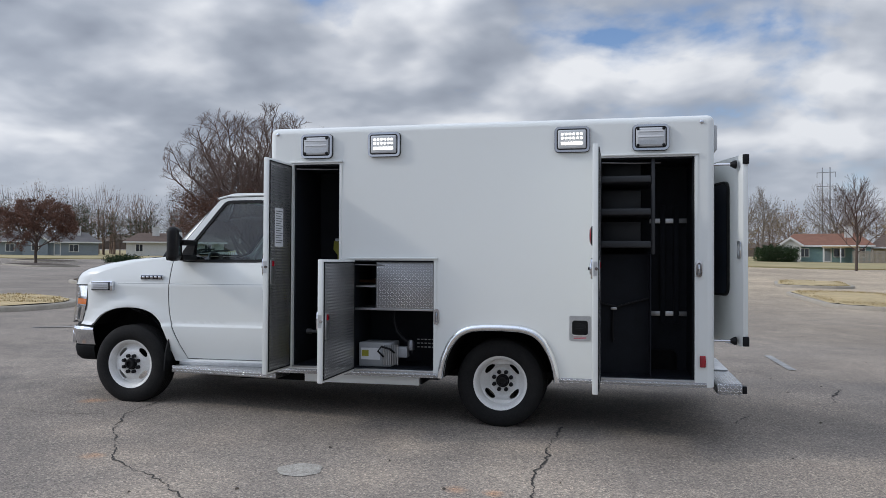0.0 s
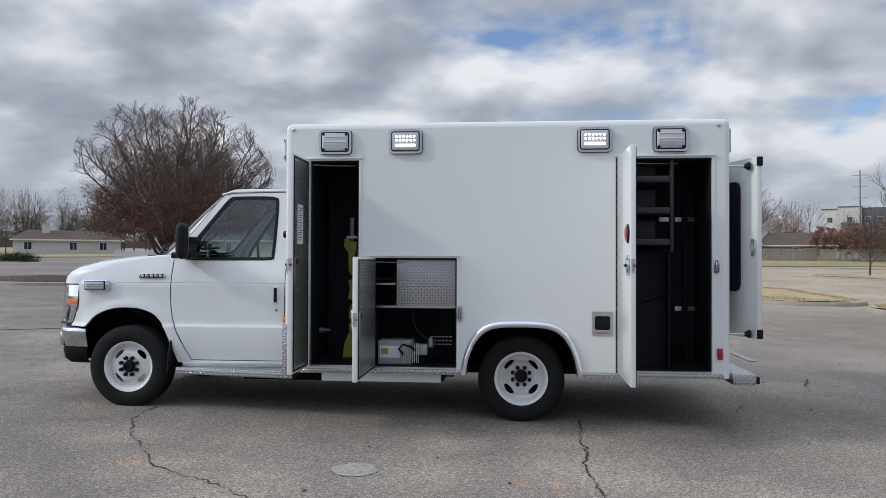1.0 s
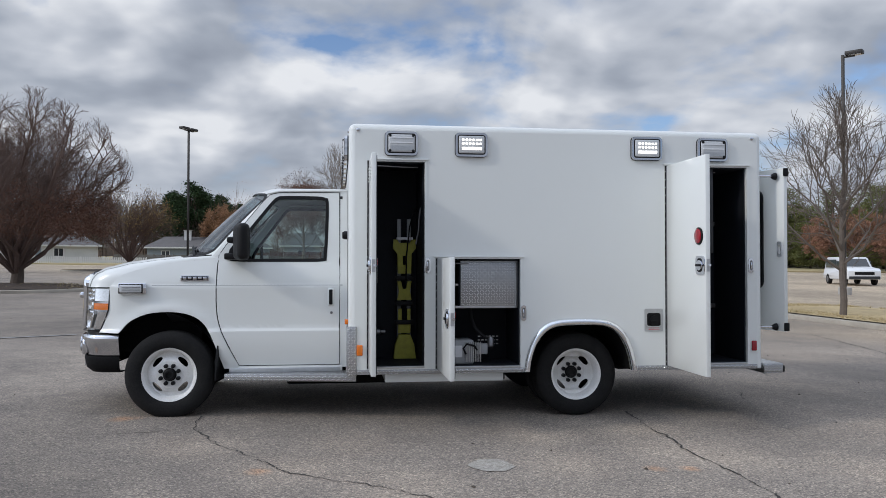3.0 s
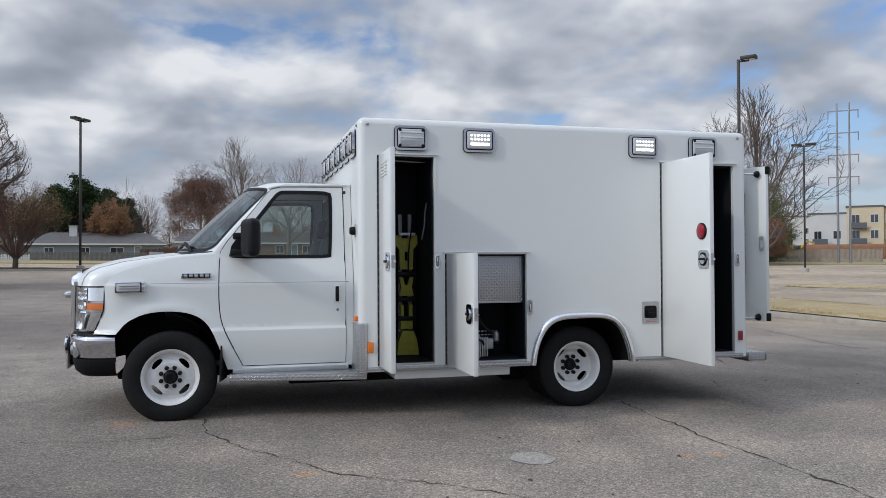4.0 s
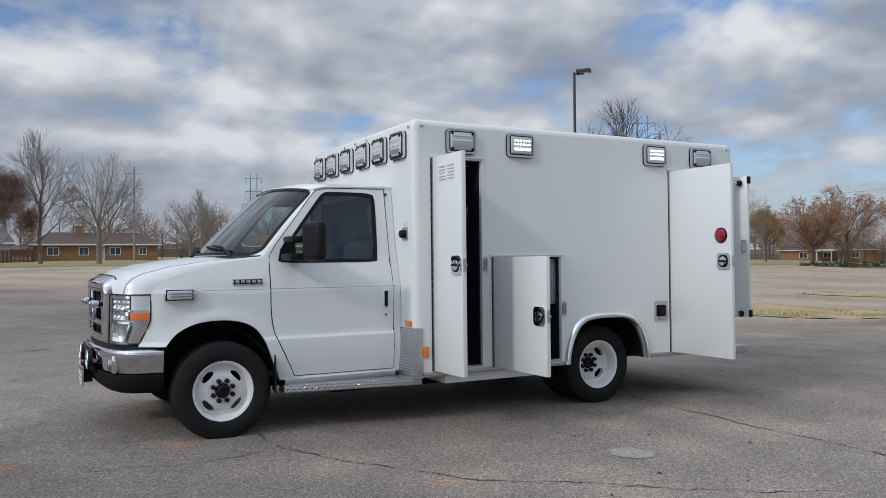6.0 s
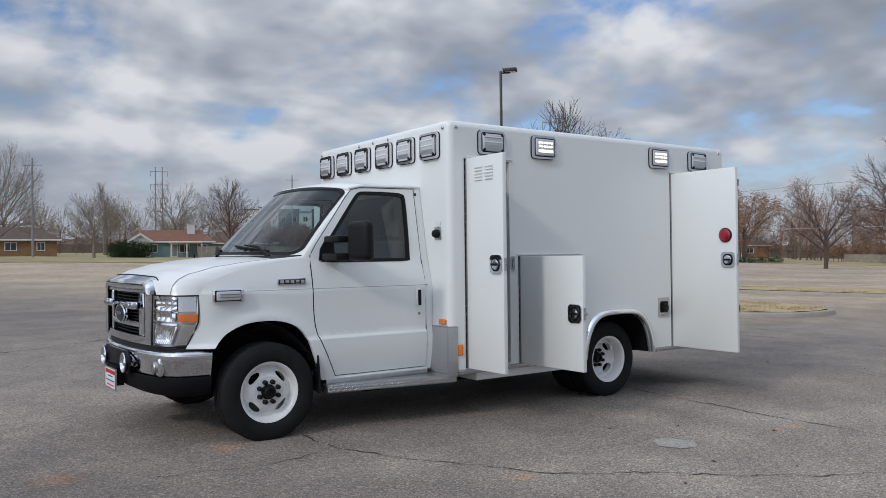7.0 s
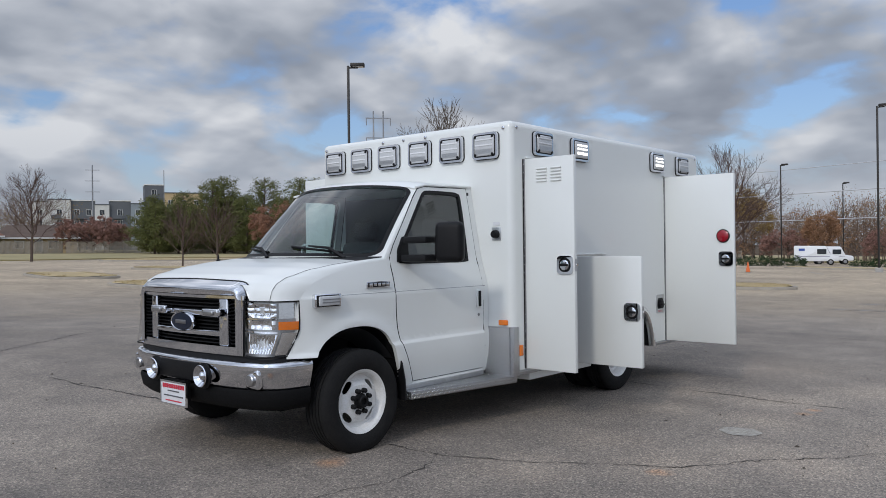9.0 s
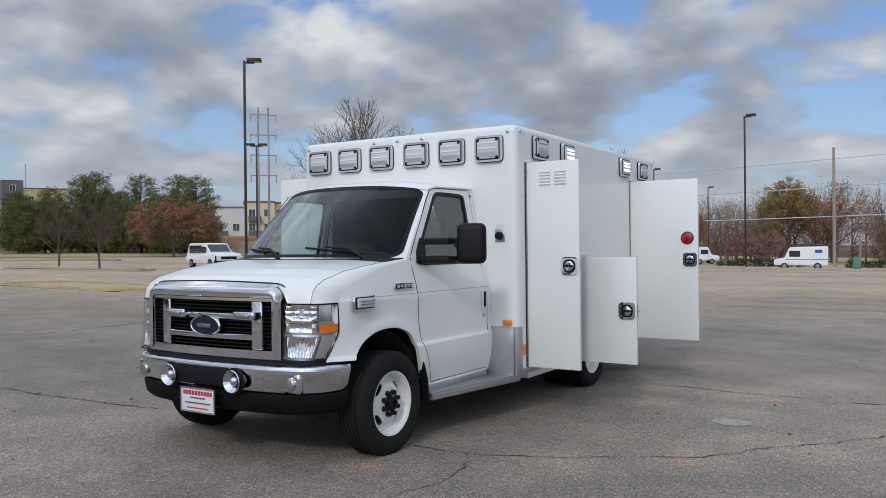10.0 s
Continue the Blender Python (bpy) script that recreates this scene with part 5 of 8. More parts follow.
part("plate_frame", plate([(1.005, 0.39), (1.34, 0.39), (1.34, 0.558), (1.005, 0.558)], [[(1.016, 0.401), (1.329, 0.401), (1.329, 0.547), (1.016, 0.547)]], -4.413, -4.402, "x"), M["chrome"], pl)
for i in range(10):
    part("plate_letter_bar", box(-4.4115, -4.4085, 1.035 + i * 0.0285, 1.056 + i * 0.0285, 0.507, 0.535), M["redink"], pl)
for i, (a, b, m) in enumerate(((0.08, 0.08, "ink"), (0.03, 0.03, "ink"), (0.05, 0.05, "redink"))):
    part("plate_line", box(-4.4115, -4.4085, 1.02 + a, 1.325 - b, 0.484 - i * 0.034, 0.492 - i * 0.034), M[m], pl)
part("plate_holder", box(-4.398, -4.33, 1.08, 1.32, 0.42, 0.56), M["black"], pl)

# step board under the cab door
for s in (0, 1):
    bm = bmesh.new()
    pts = [(-3.05, 0.185), (-1.945, 0.01), (-1.945, 0.33), (-3.05, 0.33)]
    lo, hi = [bm.verts.new((x, y, 0.335)) for x, y in pts], [bm.verts.new((x, y, 0.395)) for x, y in pts]
    bm.faces.new(lo), bm.faces.new(hi)
    for i in range(4):
        bm.faces.new((lo[i], lo[(i + 1) % 4], hi[(i + 1) % 4], hi[i]))
    bmesh.ops.recalc_face_normals(bm, faces=bm.faces[:])
    bmesh.ops.bevel(bm, geom=bm.edges[:], offset=0.006, segments=2, affect="EDGES", profile=0.5)
    if s:
        mirror(bm, YC)
    st = part("step_board", bm, M["tread"], amb, "tread plate running board")
    bm = box(-3.02, -2.08, 0.262, 0.285, 0.395, 0.432, 0.004)
    part("step_riser", mirror(bm, YC) if s else bm, M["alu"], st)
    bm = plate([(0.30, 0.70), (0.258, 0.69), (0.212, 0.61), (0.180, 0.50), (0.168, 0.345), (0.42, 0.345)], [], -3.105, -3.093, "x")
    for v in bm.verts:
        v.co.x -= (0.275 - v.co.y) * 0.2
    fl = part("mud_flap", mirror(bm, YC) if s else bm, M["black"], amb, "black plastic mud flap with bright studs")
    for i in range(6):
        bm = lathe([(0.006, 0.0), (0.006, -0.004), (0.002, -0.006)], 8, "x", (-3.108, 0.262, 0.665 - 0.03 * i))
        part("stud", mirror(bm, YC) if s else bm, M["alu"], fl)
# inner fenders
for s in (0, 1):
    bm = bmesh.new()
    rows = [[bm.verts.new((p[0], d, p[1] + 0.004)) for d in (0.262, 0.80)] for p in ARCH_F]
    for a, b in zip(rows, rows[1:]):
        bm.faces.new((a[0], a[1], b[1], b[0]))
    bm.faces.new([r[1] for r in rows])
    if s:
        mirror(bm, YC)
    part("wheel_well", bm, M["chassis"], amb)
for s in (0, 1):
    # folded liner at the back of the front wheel arch
    bm = sheet(10, 6, lambda u, v: Vector((-3.55 + 0.40 * u, 0.27 + 0.30 * v, 0.91 - 0.02 * u - 0.24 * u * u - 0.10 * v * (1 - u))))
    part("arch_liner", mirror(bm, YC) if s else bm, M["darkgrey"], amb, "black plastic arch liner", smooth=60)
part("engine_bay", box(-4.2, -3.3, 0.60, 1.77, 0.55, 1.12), M["chassis"], amb)
part("radiator_panel", box(-4.22, -4.15, 0.5, 1.87, 0.5, 1.17), M["chassis"], amb)

# ---- the lot ----
def asphalt_mat():
    m = mat("asphalt", (0.115, 0.115, 0.118), 0.92, 0.0)
    nt = m.node_tree
    b = nt.nodes["Principled BSDF"]
    co = nt.nodes.new("ShaderNodeTexCoord")

    def nz(s, d=5.0, r=0.6):
        n = nt.nodes.new("ShaderNodeTexNoise")
        n.inputs["Scale"].default_value = s
        n.inputs["Detail"].default_value = d
        n.inputs["Roughness"].default_value = r
        nt.links.new(co.outputs["Object"], n.inputs[0])
        return n.outputs[0]

    def ramp(f, stops):
        n = nt.nodes.new("ShaderNodeValToRGB")
        el = n.color_ramp.elements
        while len(el) < len(stops):
            el.new(0.5)
        for e, (p, c) in zip(el, stops):
            e.position, e.color = p, (*c, 1)
        nt.links.new(f, n.inputs[0])
        return n.outputs[0]

    def mix(f, a, c, blend="MIX"):
        n = nt.nodes.new("ShaderNodeMix")
        n.data_type = "RGBA"
        n.blend_type = blend
        if isinstance(f, float):
            n.inputs[0].default_value = f
        else:
            nt.links.new(f, n.inputs[0])
        nt.links.new(a, n.inputs[6])
        nt.links.new(c, n.inputs[7])
        return n.outputs[2]

    large = ramp(nz(0.16, 5), [(0.34, (0.172, 0.148, 0.125)), (0.5, (0.240, 0.207, 0.176)), (0.64, (0.312, 0.269, 0.227))])
    mid = ramp(nz(1.6, 6), [(0.3, (0.82, 0.82, 0.83)), (0.7, (1.16, 1.15, 1.12))])
    # lit far lot beyond the near rows: sunlight painted as straw tone, ragged edge
    dp = nt.nodes.new("ShaderNodeVectorMath")
    dp.operation = "DOT_PRODUCT"
    dp.inputs[1].default_value = (0.75, 0.55, 0.0)
    nt.links.new(co.outputs["Object"], dp.inputs[0])
    rag = nt.nodes.new("ShaderNodeMath")
    rag.operation = "MULTIPLY_ADD"
    rag.inputs[1].default_value = 14.0
    nt.links.new(nz(0.11, 5), rag.inputs[0])
    nt.links.new(dp.outputs["Value"], rag.inputs[2])
    sunlit = nt.nodes.new("ShaderNodeMapRange")
    sunlit.inputs[1].default_value, sunlit.inputs[2].default_value = 13.0, 26.0
    nt.links.new(rag.outputs[0], sunlit.inputs[0])
    straw = ramp(nz(0.13, 5), [(0.36, (0.345, 0.28, 0.205)), (0.62, (0.51, 0.41, 0.295))])
    large = mix(sunlit.outputs[0], large, straw)
    vo = nt.nodes.new("ShaderNodeTexVoronoi")
    vo.inputs["Scale"].default_value = 105.0
    nt.links.new(co.outputs["Object"], vo.inputs[0])
    sp = nt.nodes.new("ShaderNodeSeparateColor")
    nt.links.new(vo.outputs["Color"], sp.inputs[0])
    grain = ramp(sp.outputs[0], [(0.0, (0.48, 0.48, 0.49)), (0.5, (0.94, 0.94, 0.94)), (0.86, (1.22, 1.20, 1.17)), (1.0, (1.9, 1.86, 1.8))])
    c = mix(1.0, large, mid, "MULTIPLY")
    c = mix(1.0, c, grain, "MULTIPLY")
    wob = nz(3.2, 6, 0.7)

    def spots(places, soft):
        """A mask of ragged spots at given places and radii."""
        acc = None
        for x, y, r in places:
            dn = nt.nodes.new("ShaderNodeVectorMath")
            dn.operation = "DISTANCE"
            dn.inputs[1].default_value = (x, y, ground_z(x, y))
            nt.links.new(co.outputs["Object"], dn.inputs[0])
            ma = nt.nodes.new("ShaderNodeMath")
            ma.operation = "MULTIPLY_ADD"
            ma.inputs[1].default_value = r * 2.4
            nt.links.new(wob, ma.inputs[0])
            nt.links.new(dn.outputs["Value"], ma.inputs[2])
            mr = nt.nodes.new("ShaderNodeMapRange")
            mr.inputs[1].default_value, mr.inputs[2].default_value = r * 2.2, r * (2.2 - soft)
            nt.links.new(ma.outputs[0], mr.inputs[0])
            if acc is None:
                acc = mr.outputs[0]
            else:
                mx = nt.nodes.new("ShaderNodeMath")
                mx.operation = "MAXIMUM"
                nt.links.new(acc, mx.inputs[0])
                nt.links.new(mr.outputs[0], mx.inputs[1])
                acc = mx.outputs[0]
        return acc

    # pale worn stretches along the cracks, paler spots towards +x, rusty stains
    worn = spots([(-2.4, -1.5, 0.65), (-3.1, -0.85, 0.5), (0.45, -1.25, 0.7), (0.42, -0.5, 0.4), (-1.8, -2.1, 0.65), (-0.5, -1.5, 0.5), (-0.9, -2.7, 0.6), (-2.0, -0.9, 0.5), (-0.6, -0.7, 0.4), (2.6, -0.6, 1.1), (2.8, 2.2, 1.3), (4.6, 5.0, 1.8), (1.6, -2.0, 0.8), (8.0, 8.0, 2.5)], 1.3)
    pale = ramp(worn, [(0.0, (1.0, 1.0, 1.0)), (1.0, (1.48, 1.43, 1.36))])
    c = mix(1.0, c, pale, "MULTIPLY")
    dark = ramp(spots([(-5.6, 0.8, 1.3), (-6.6, -0.6, 1.0), (-4.6, -1.9, 0.8), (-6.2, 3.4, 1.6), (-3.6, -2.3, 0.6), (0.6, -3.4, 0.6)], 1.5), [(0.0, (1.0, 1.0, 1.0)), (1.0, (0.66, 0.67, 0.69))])
    c = mix(1.0, c, dark, "MULTIPLY")
    rust = spots([(-0.02, -1.67, 0.10), (0.23, -1.70, 0.08), (-2.6, -1.57, 0.11), (-3.86, 0.18, 0.14), (-5.0, -0.02, 0.16)], 1.6)
    rusty = ramp(rust, [(0.0, (1.0, 1.0, 1.0)), (1.0, (1.75, 1.08, 0.66))])
    c = mix(1.0, c, rusty, "MULTIPLY")
    nt.links.new(c, b.inputs["Base Color"])
    bp = nt.nodes.new("ShaderNodeBump")
    bp.inputs["Strength"].default_value = 0.5
    bp.inputs["Distance"].default_value = 0.006
    nt.links.new(vo.outputs["Distance"], bp.inputs["Height"])
    nt.links.new(bp.outputs[0], b.inputs["Normal"])
    return m


M["asphalt"] = asphalt_mat()
M["crack"] = mat("crack_filler", (0.05, 0.044, 0.039), 0.95, 0.0, var=0.3, scale=30)
M["concrete"] = mat("kerb_concrete", (0.41, 0.365, 0.30), 0.9, 0.0, var=0.3, scale=3, bump=0.3, bscale=60)
M["drygrass"] = mat("dry_grass_ground", (0.54, 0.41, 0.22), 0.95, 0.0, scale=0.9, second=(0.36, 0.28, 0.15), bump=0.6, bscale=30)
M["blades"] = mat("dry_grass_blades", (0.53, 0.41, 0.22), 0.9, 0.0, scale=0.8, second=(0.34, 0.28, 0.15))
M["mulch"] = mat("brown_mulch", (0.075, 0.05, 0.035), 0.95, 0.0, var=0.5, scale=6, bump=0.8, bscale=40)
M["lawn"] = mat("winter_lawn", (0.42, 0.33, 0.17), 0.95, 0.0, scale=0.05, second=(0.23, 0.21, 0.095), bump=0.5, bscale=8)
M["linepaint"] = mat("worn_line_paint", (0.36, 0.36, 0.35), 0.85, 0.0, scale=4, second=(0.16, 0.16, 0.16))

gnd = bmesh.new()
cuts = [-2500, -900, -420, -300, -220, -180] + [-150 + 6 * i for i in range(51)] + [180, 220, 300, 420, 900, 2500]
grid = [[gnd.verts.new((x, y, ground_z(x, y) if max(abs(x), abs(y)) < 400 else ground_z(x * 400 / max(abs(x), abs(y)), y * 400 / max(abs(x), abs(y))))) for y in cuts] for x in cuts]
for i in range(len(cuts) - 1):
    for j in range(len(cuts) - 1):
        gnd.faces.new((grid[i][j], grid[i + 1][j], grid[i + 1][j + 1], grid[i][j + 1]))
tagged(part("ground", gnd, M["asphalt"], smooth=60), "weathered grey asphalt parking lot", "ground", kind="structure")


def ribbon(pts, w, lift):
    """A thin strip laid on the ground along a line, its width uneven."""
    bm = bmesh.new()
    rows = []
    for i, p in enumerate(pts):
        a, b = Vector(pts[max(0, i - 1)]), Vector(pts[min(len(pts) - 1, i + 1)])
        t = (b - a).normalized()
        n = Vector((-t.y, t.x))
        k = w * (0.16 + 1.5 * max(0.0, noise.noise((p[0] * 4.0, p[1] * 4.0, 0.3)) + 0.2) + 0.6 * random.random() ** 2)
        rows.append([bm.verts.new((p[0] + s * n.x * k, p[1] + s * n.y * k, ground_z(p[0], p[1]) + lift)) for s in (-1, 1)])
    for ra, rb in zip(rows, rows[1:]):
        bm.faces.new((ra[0], ra[1], rb[1], rb[0]))
    bm.normal_update()
    for f in bm.faces:
        if f.normal.z < 0:
            f.normal_flip()
    return bm


def wander(knots, step=0.06, amp=0.05):
    out = []
    for (x0, y0), (x1, y1) in zip(knots, knots[1:]):
        n = max(2, int(math.hypot(x1 - x0, y1 - y0) / step))
        for i in range(n):
            x, y = x0 + (x1 - x0) * i / n, y0 + (y1 - y0) * i / n
            q = (x * 1.7, y * 1.7, 0.0)
            out.append((x + amp * noise.noise(q) + amp * 0.45 * noise.noise((x * 11, y * 11, 4)) + amp * 0.25 * noise.noise((x * 37, y * 37, 6)), y + amp * noise.noise((x * 1.7, y * 1.7, 8.0)) + amp * 0.45 * noise.noise((x * 11, y * 11, 9)) + amp * 0.25 * noise.noise((x * 37, y * 37, 2))))
    return out

# marks on the asphalt
CRACKS = [
    ([(-3.26, 0.2), (-3.2, -0.3), (-2.94, -0.84), (-2.69, -1.2), (-2.43, -1.58), (-2.16, -1.81), (-1.75, -2.06), (-1.05, -2.6), (-0.4, -2.9)], 0.008),
    ([(0.49, 0.3), (0.45, -0.5), (0.45, -1.1), (0.46, -1.7), (0.5, -2.4), (0.42, -3.4)], 0.009),
    ([(-3.19, -0.22), (-3.39, -0.32), (-3.9, -0.42), (-4.5, -0.35)], 0.005),
    ([(-3.59, 5.1), (-3.57, 4.14), (-3.41, 2.86)], 0.010),
    ([(1.95, 0.84), (2.13, 1.27)], 0.008),
    ([(3.02, 2.1), (3.15, 2.6), (3.36, 3.05)], 0.010),
    ([(-6.5, 6.0), (-4.0, 7.2), (-1.0, 9.6), (4.0, 10.4)], 0.014),
    ([(6.5, -3.0), (7.0, 0.5), (6.2, 4.0), (7.1, 8.0)], 0.012),
]
for k, w in CRACKS:
    o = part("asphalt_crack", ribbon(wander(k, 0.022, 0.06), w * 0.85, 0.004), M["crack"], smooth=None)
    tagged(o, "dark crack running through the asphalt", "crack", kind="structure")


def blotch(x, y, rx, ry, material, name, label, rough=0.12, lift=0.004):
    bm = bmesh.new()
    vs = []
    for i in range(40):
        a = 2 * math.pi * i / 40
        k = 1 + rough * noise.noise((math.cos(a) * 1.5 + x, math.sin(a) * 1.5 + y, 2.0))
        px, py = x + rx * k * math.cos(a), y + ry * k * math.sin(a)
        vs.append(bm.verts.new((px, py, ground_z(px, py) + lift)))
    bm.faces.new(vs)
    return tagged(part(name, bm, material, smooth=None), label, name.replace("_", " "), kind="structure")


M["patch"] = mat("concrete_patch", (0.55, 0.51, 0.45), 0.95, 0.0, var=0.6, scale=45, bump=0.6, bscale=150, spec=0.15)
blotch(-1.085, -1.52, 0.145, 0.155, M["patch"], "round_patch", "round pale concrete patch in the asphalt", rough=0.16)


def line(x0, y0, x1, y1, w=0.10):
    n = max(2, int(math.hypot(x1 - x0, y1 - y0) / 0.3))
    pts = [(x0 + (x1 - x0) * i / n, y0 + (y1 - y0) * i / n) for i in range(n + 1)]
    bm = bmesh.new()
    t = Vector((x1 - x0, y1 - y0)).normalized()
    rows = [[bm.verts.new((x - s * t.y * w / 2, y + s * t.x * w / 2, ground_z(x, y) + 0.009)) for s in (-1, 1)] for x, y in pts]
    for a, b in zip(rows, rows[1:]):
        bm.faces.new((a[1], a[0], b[0], b[1]))
    return tagged(part("parking_line", bm, M["linepaint"], smooth=None), "worn white parking line", "parking line", kind="structure")


line(3.08, 5.9, 3.13, 4.45)
line(-9.0, 5.6, -6.4, 7.2)
for i in range(4):
    line(14 + i * 2.7, 2.0, 14.6 + i * 2.7, -2.6)
for i in range(4):
    line(30.0, -14 + i * 6.0, 34.5, -14.3 + i * 6.0)


# ---- kerbed islands ----
def island(cx, cy, length, width, turn, top="drygrass", blades=0):
    """A planted island: a concrete kerb ring, soil inside, and blades of dry grass."""
    loop = rrect(length, width, min(width, length) * 0.45, 8)
    inner = rrect(length - 0.32, width - 0.32, min(width, length) * 0.45 - 0.16, 8)
    c, s = math.cos(radians(turn)), math.sin(radians(turn))

    def at(p, dz):
        x, y = cx + p[0] * c - p[1] * s, cy + p[0] * s + p[1] * c
        return (x, y, ground_z(x, y) + dz)
    bm = bmesh.new()
    rings = [[bm.verts.new(at(p, dz)) for p in lp] for lp, dz in ((loop, -0.05), (loop, 0.085), ([(p[0] * 0.997, p[1] * 0.99) for p in loop], 0.11), (inner, 0.115), (inner, 0.05))]
    for a, b in zip(rings, rings[1:]):
        for i in range(len(a)):
            j = (i + 1) % len(a)
            bm.faces.new((a[i], a[j], b[j], b[i]))
    bmesh.ops.recalc_face_normals(bm, faces=bm.faces[:])
    k = tagged(part("kerb", bm, M["concrete"], smooth=50), "weathered concrete kerb round a planted island", "kerb", kind="structure")
    bm = bmesh.new()
    rows = []
    for f in (1.0, 0.75, 0.4):
        rows.append([bm.verts.new(at((p[0] * f, p[1] * f), 0.115 + 0.10 * (1 - f) + 0.03 * random.random())) for p in inner])
    for a, b in zip(rows, rows[1:]):
        for i in range(len(a)):
            j = (i + 1) % len(a)
            bm.faces.new((a[i], a[j], b[j], b[i]))
    bm.faces.new(rows[-1])
    bmesh.ops.recalc_face_normals(bm, faces=bm.faces[:])
    tagged(part("island_soil", bm, M[top], smooth=60), "dry straw-coloured grass on a raised island" if top == "drygrass" else "dark brown mulch bed on a raised island", "soil", kind="structure")
    if blades:
        vs, fs = [], []
        for i in range(blades * 2):
            px, py = (random.random() - 0.5) * (length - 0.5), (random.random() - 0.5) * (width - 0.5)
            if (abs(px) / (length / 2)) ** 4 + (abs(py) / (width / 2)) ** 4 > 0.8 or noise.noise((px * 0.8, py * 0.8, cx)) < -0.15:
                continue
            x, y, z = at((px, py), 0.13)
            a, h = random.random() * 6.28, 0.025 + 0.05 * random.random()
            w = 0.008 + 0.010 * random.random()
            dx, dy = math.cos(a), math.sin(a)
            n = len(vs)
            vs += [(x - dx * w, y - dy * w, z), (x + dx * w, y + dy * w, z), (x + dy * h * 0.7 + dx * w * 0.2, y - dx * h * 0.7, z + h)]
            fs.append((n, n + 1, n + 2))
        me = bpy.data.meshes.new("dry_grass")
        me.from_pydata(vs, [], fs)
        me.materials.append(M["blades"])
        tagged(new("dry_grass", me), "tufts of dry straw-coloured grass on the island", "grass", kind="stuff")
    return k


island(-15.8, 6.8, 11.0, 5.0, 54, "drygrass", 6000)
island(-15.6, 23.0, 9.5, 6.5, 20, "mulch", 1500)
island(-17.0, 53.0, 9.0, 4.0, 0, "mulch", 800)
island(11.5, 10.7, 12.0, 4.6, -86, "drygrass", 9000)
island(8.7, 21.8, 9.6, 3.6, 88, "drygrass", 5000)
island(10.2, 35.6, 7.0, 3.4, 80, "drygrass", 2500)
island(21.0, 41.4, 9.0, 3.4, -60, "drygrass", 2500)
island(23.0, 23.0, 5.0, 3.0, -42, "drygrass", 1500)
island(23.3, 10.3, 9.0, 3.6, -68, "drygrass", 4000)
island(66.0, 8.5, 22.0, 3.6, -82, "drygrass", 3000)
island(30.0, 60.0, 12.0, 3.0, -25, "drygrass", 1500)
island(-55.0, 63.0, 9.0, 4.0, -30, "mulch", 0)
island(-40.0, 44.0, 9.0, 3.5, -35, "mulch", 0)

for i in range(9):
    line(44 + i * 1.2, 34 - i * 7.5, 48.6 + i * 1.2, 36.2 - i * 7.5, 0.12)


# grass verge at the lot's far side
def verge(pts, name="lawn"):
    bm = bmesh.new()
    rows = []
    steps = [(0.0, -0.1), (0.0, 0.10), (0.02, 0.13)] + [(0.02 + 0.98 * (k / 12) ** 1.5, 0.15) for k in range(1, 13)]
    for (a0, a1), (b0, b1) in zip(pts, pts[1:]):
        for k in range(5):
            f = k / 5
            x0, y0 = a0[0] + (b0[0] - a0[0]) * f, a0[1] + (b0[1] - a0[1]) * f
            x1, y1 = a1[0] + (b1[0] - a1[0]) * f, a1[1] + (b1[1] - a1[1]) * f
            rows.append([bm.verts.new((x0 + (x1 - x0) * u, y0 + (y1 - y0) * u, ground_z(x0 + (x1 - x0) * u, y0 + (y1 - y0) * u) + dz)) for u, dz in steps])
    for a, b in zip(rows, rows[1:]):
        for i in range(len(steps) - 1):
            bm.faces.new((a[i], a[i + 1], b[i + 1], b[i]))
    bmesh.ops.recalc_face_normals(bm, faces=bm.faces[:])
    return tagged(part(name, bm, M["lawn"], smooth=60), "patchy straw and green winter lawn", "lawn", kind="structure")


verge([((-150, 40), (-300, 60)), ((-75, 72), (-160, 200)), ((-40, 86), (-80, 260)), ((-14, 80), (-20, 280)), ((20, 68), (50, 280)), ((36, 70), (110, 250)), ((56, 68), (170, 210)), ((74, 60), (230, 160)), ((92, 44), (260, 90)), ((110, 20), (280, 40)), ((112, -20), (280, -30)), ((100, -60), (240, -120))])

# dry leaf scraps and pebbles on the asphalt
rng = random.Random(5)
vs, fs = [], []
for i in range(420):
    x, y = rng.uniform(-10, 9), rng.uniform(-6, 12)
    if -4.6 < x < 2.1 and -0.9 < y < 2.8:
        continue
    r, a = 0.008 + 0.018 * rng.random() ** 2, rng.random() * 6.283
    z = ground_z(x, y) + 0.002
    n = len(vs)
    for k in range(5):
        b = a + k * 1.2566
        q = r * (0.6 + 0.6 * rng.random())
        vs.append((x + q * math.cos(b), y + q * math.sin(b), z + 0.004 * rng.random()))
    vs.append((x, y, z + 0.012 * rng.random() + 0.003))
    fs += [(n + k, n + (k + 1) % 5, n + 5) for k in range(5)]
me = bpy.data.meshes.new("debris")
me.from_pydata(vs, [], fs)
M["debris"] = mat("dry_leaf_scraps", (0.10, 0.07, 0.045), 0.9, 0.0, scale=2.0, second=(0.05, 0.045, 0.04))
me.materials.append(M["debris"])
tagged(new("debris", me), "scattered dry leaf scraps and pebbles on asphalt", "debris", kind="stuff")

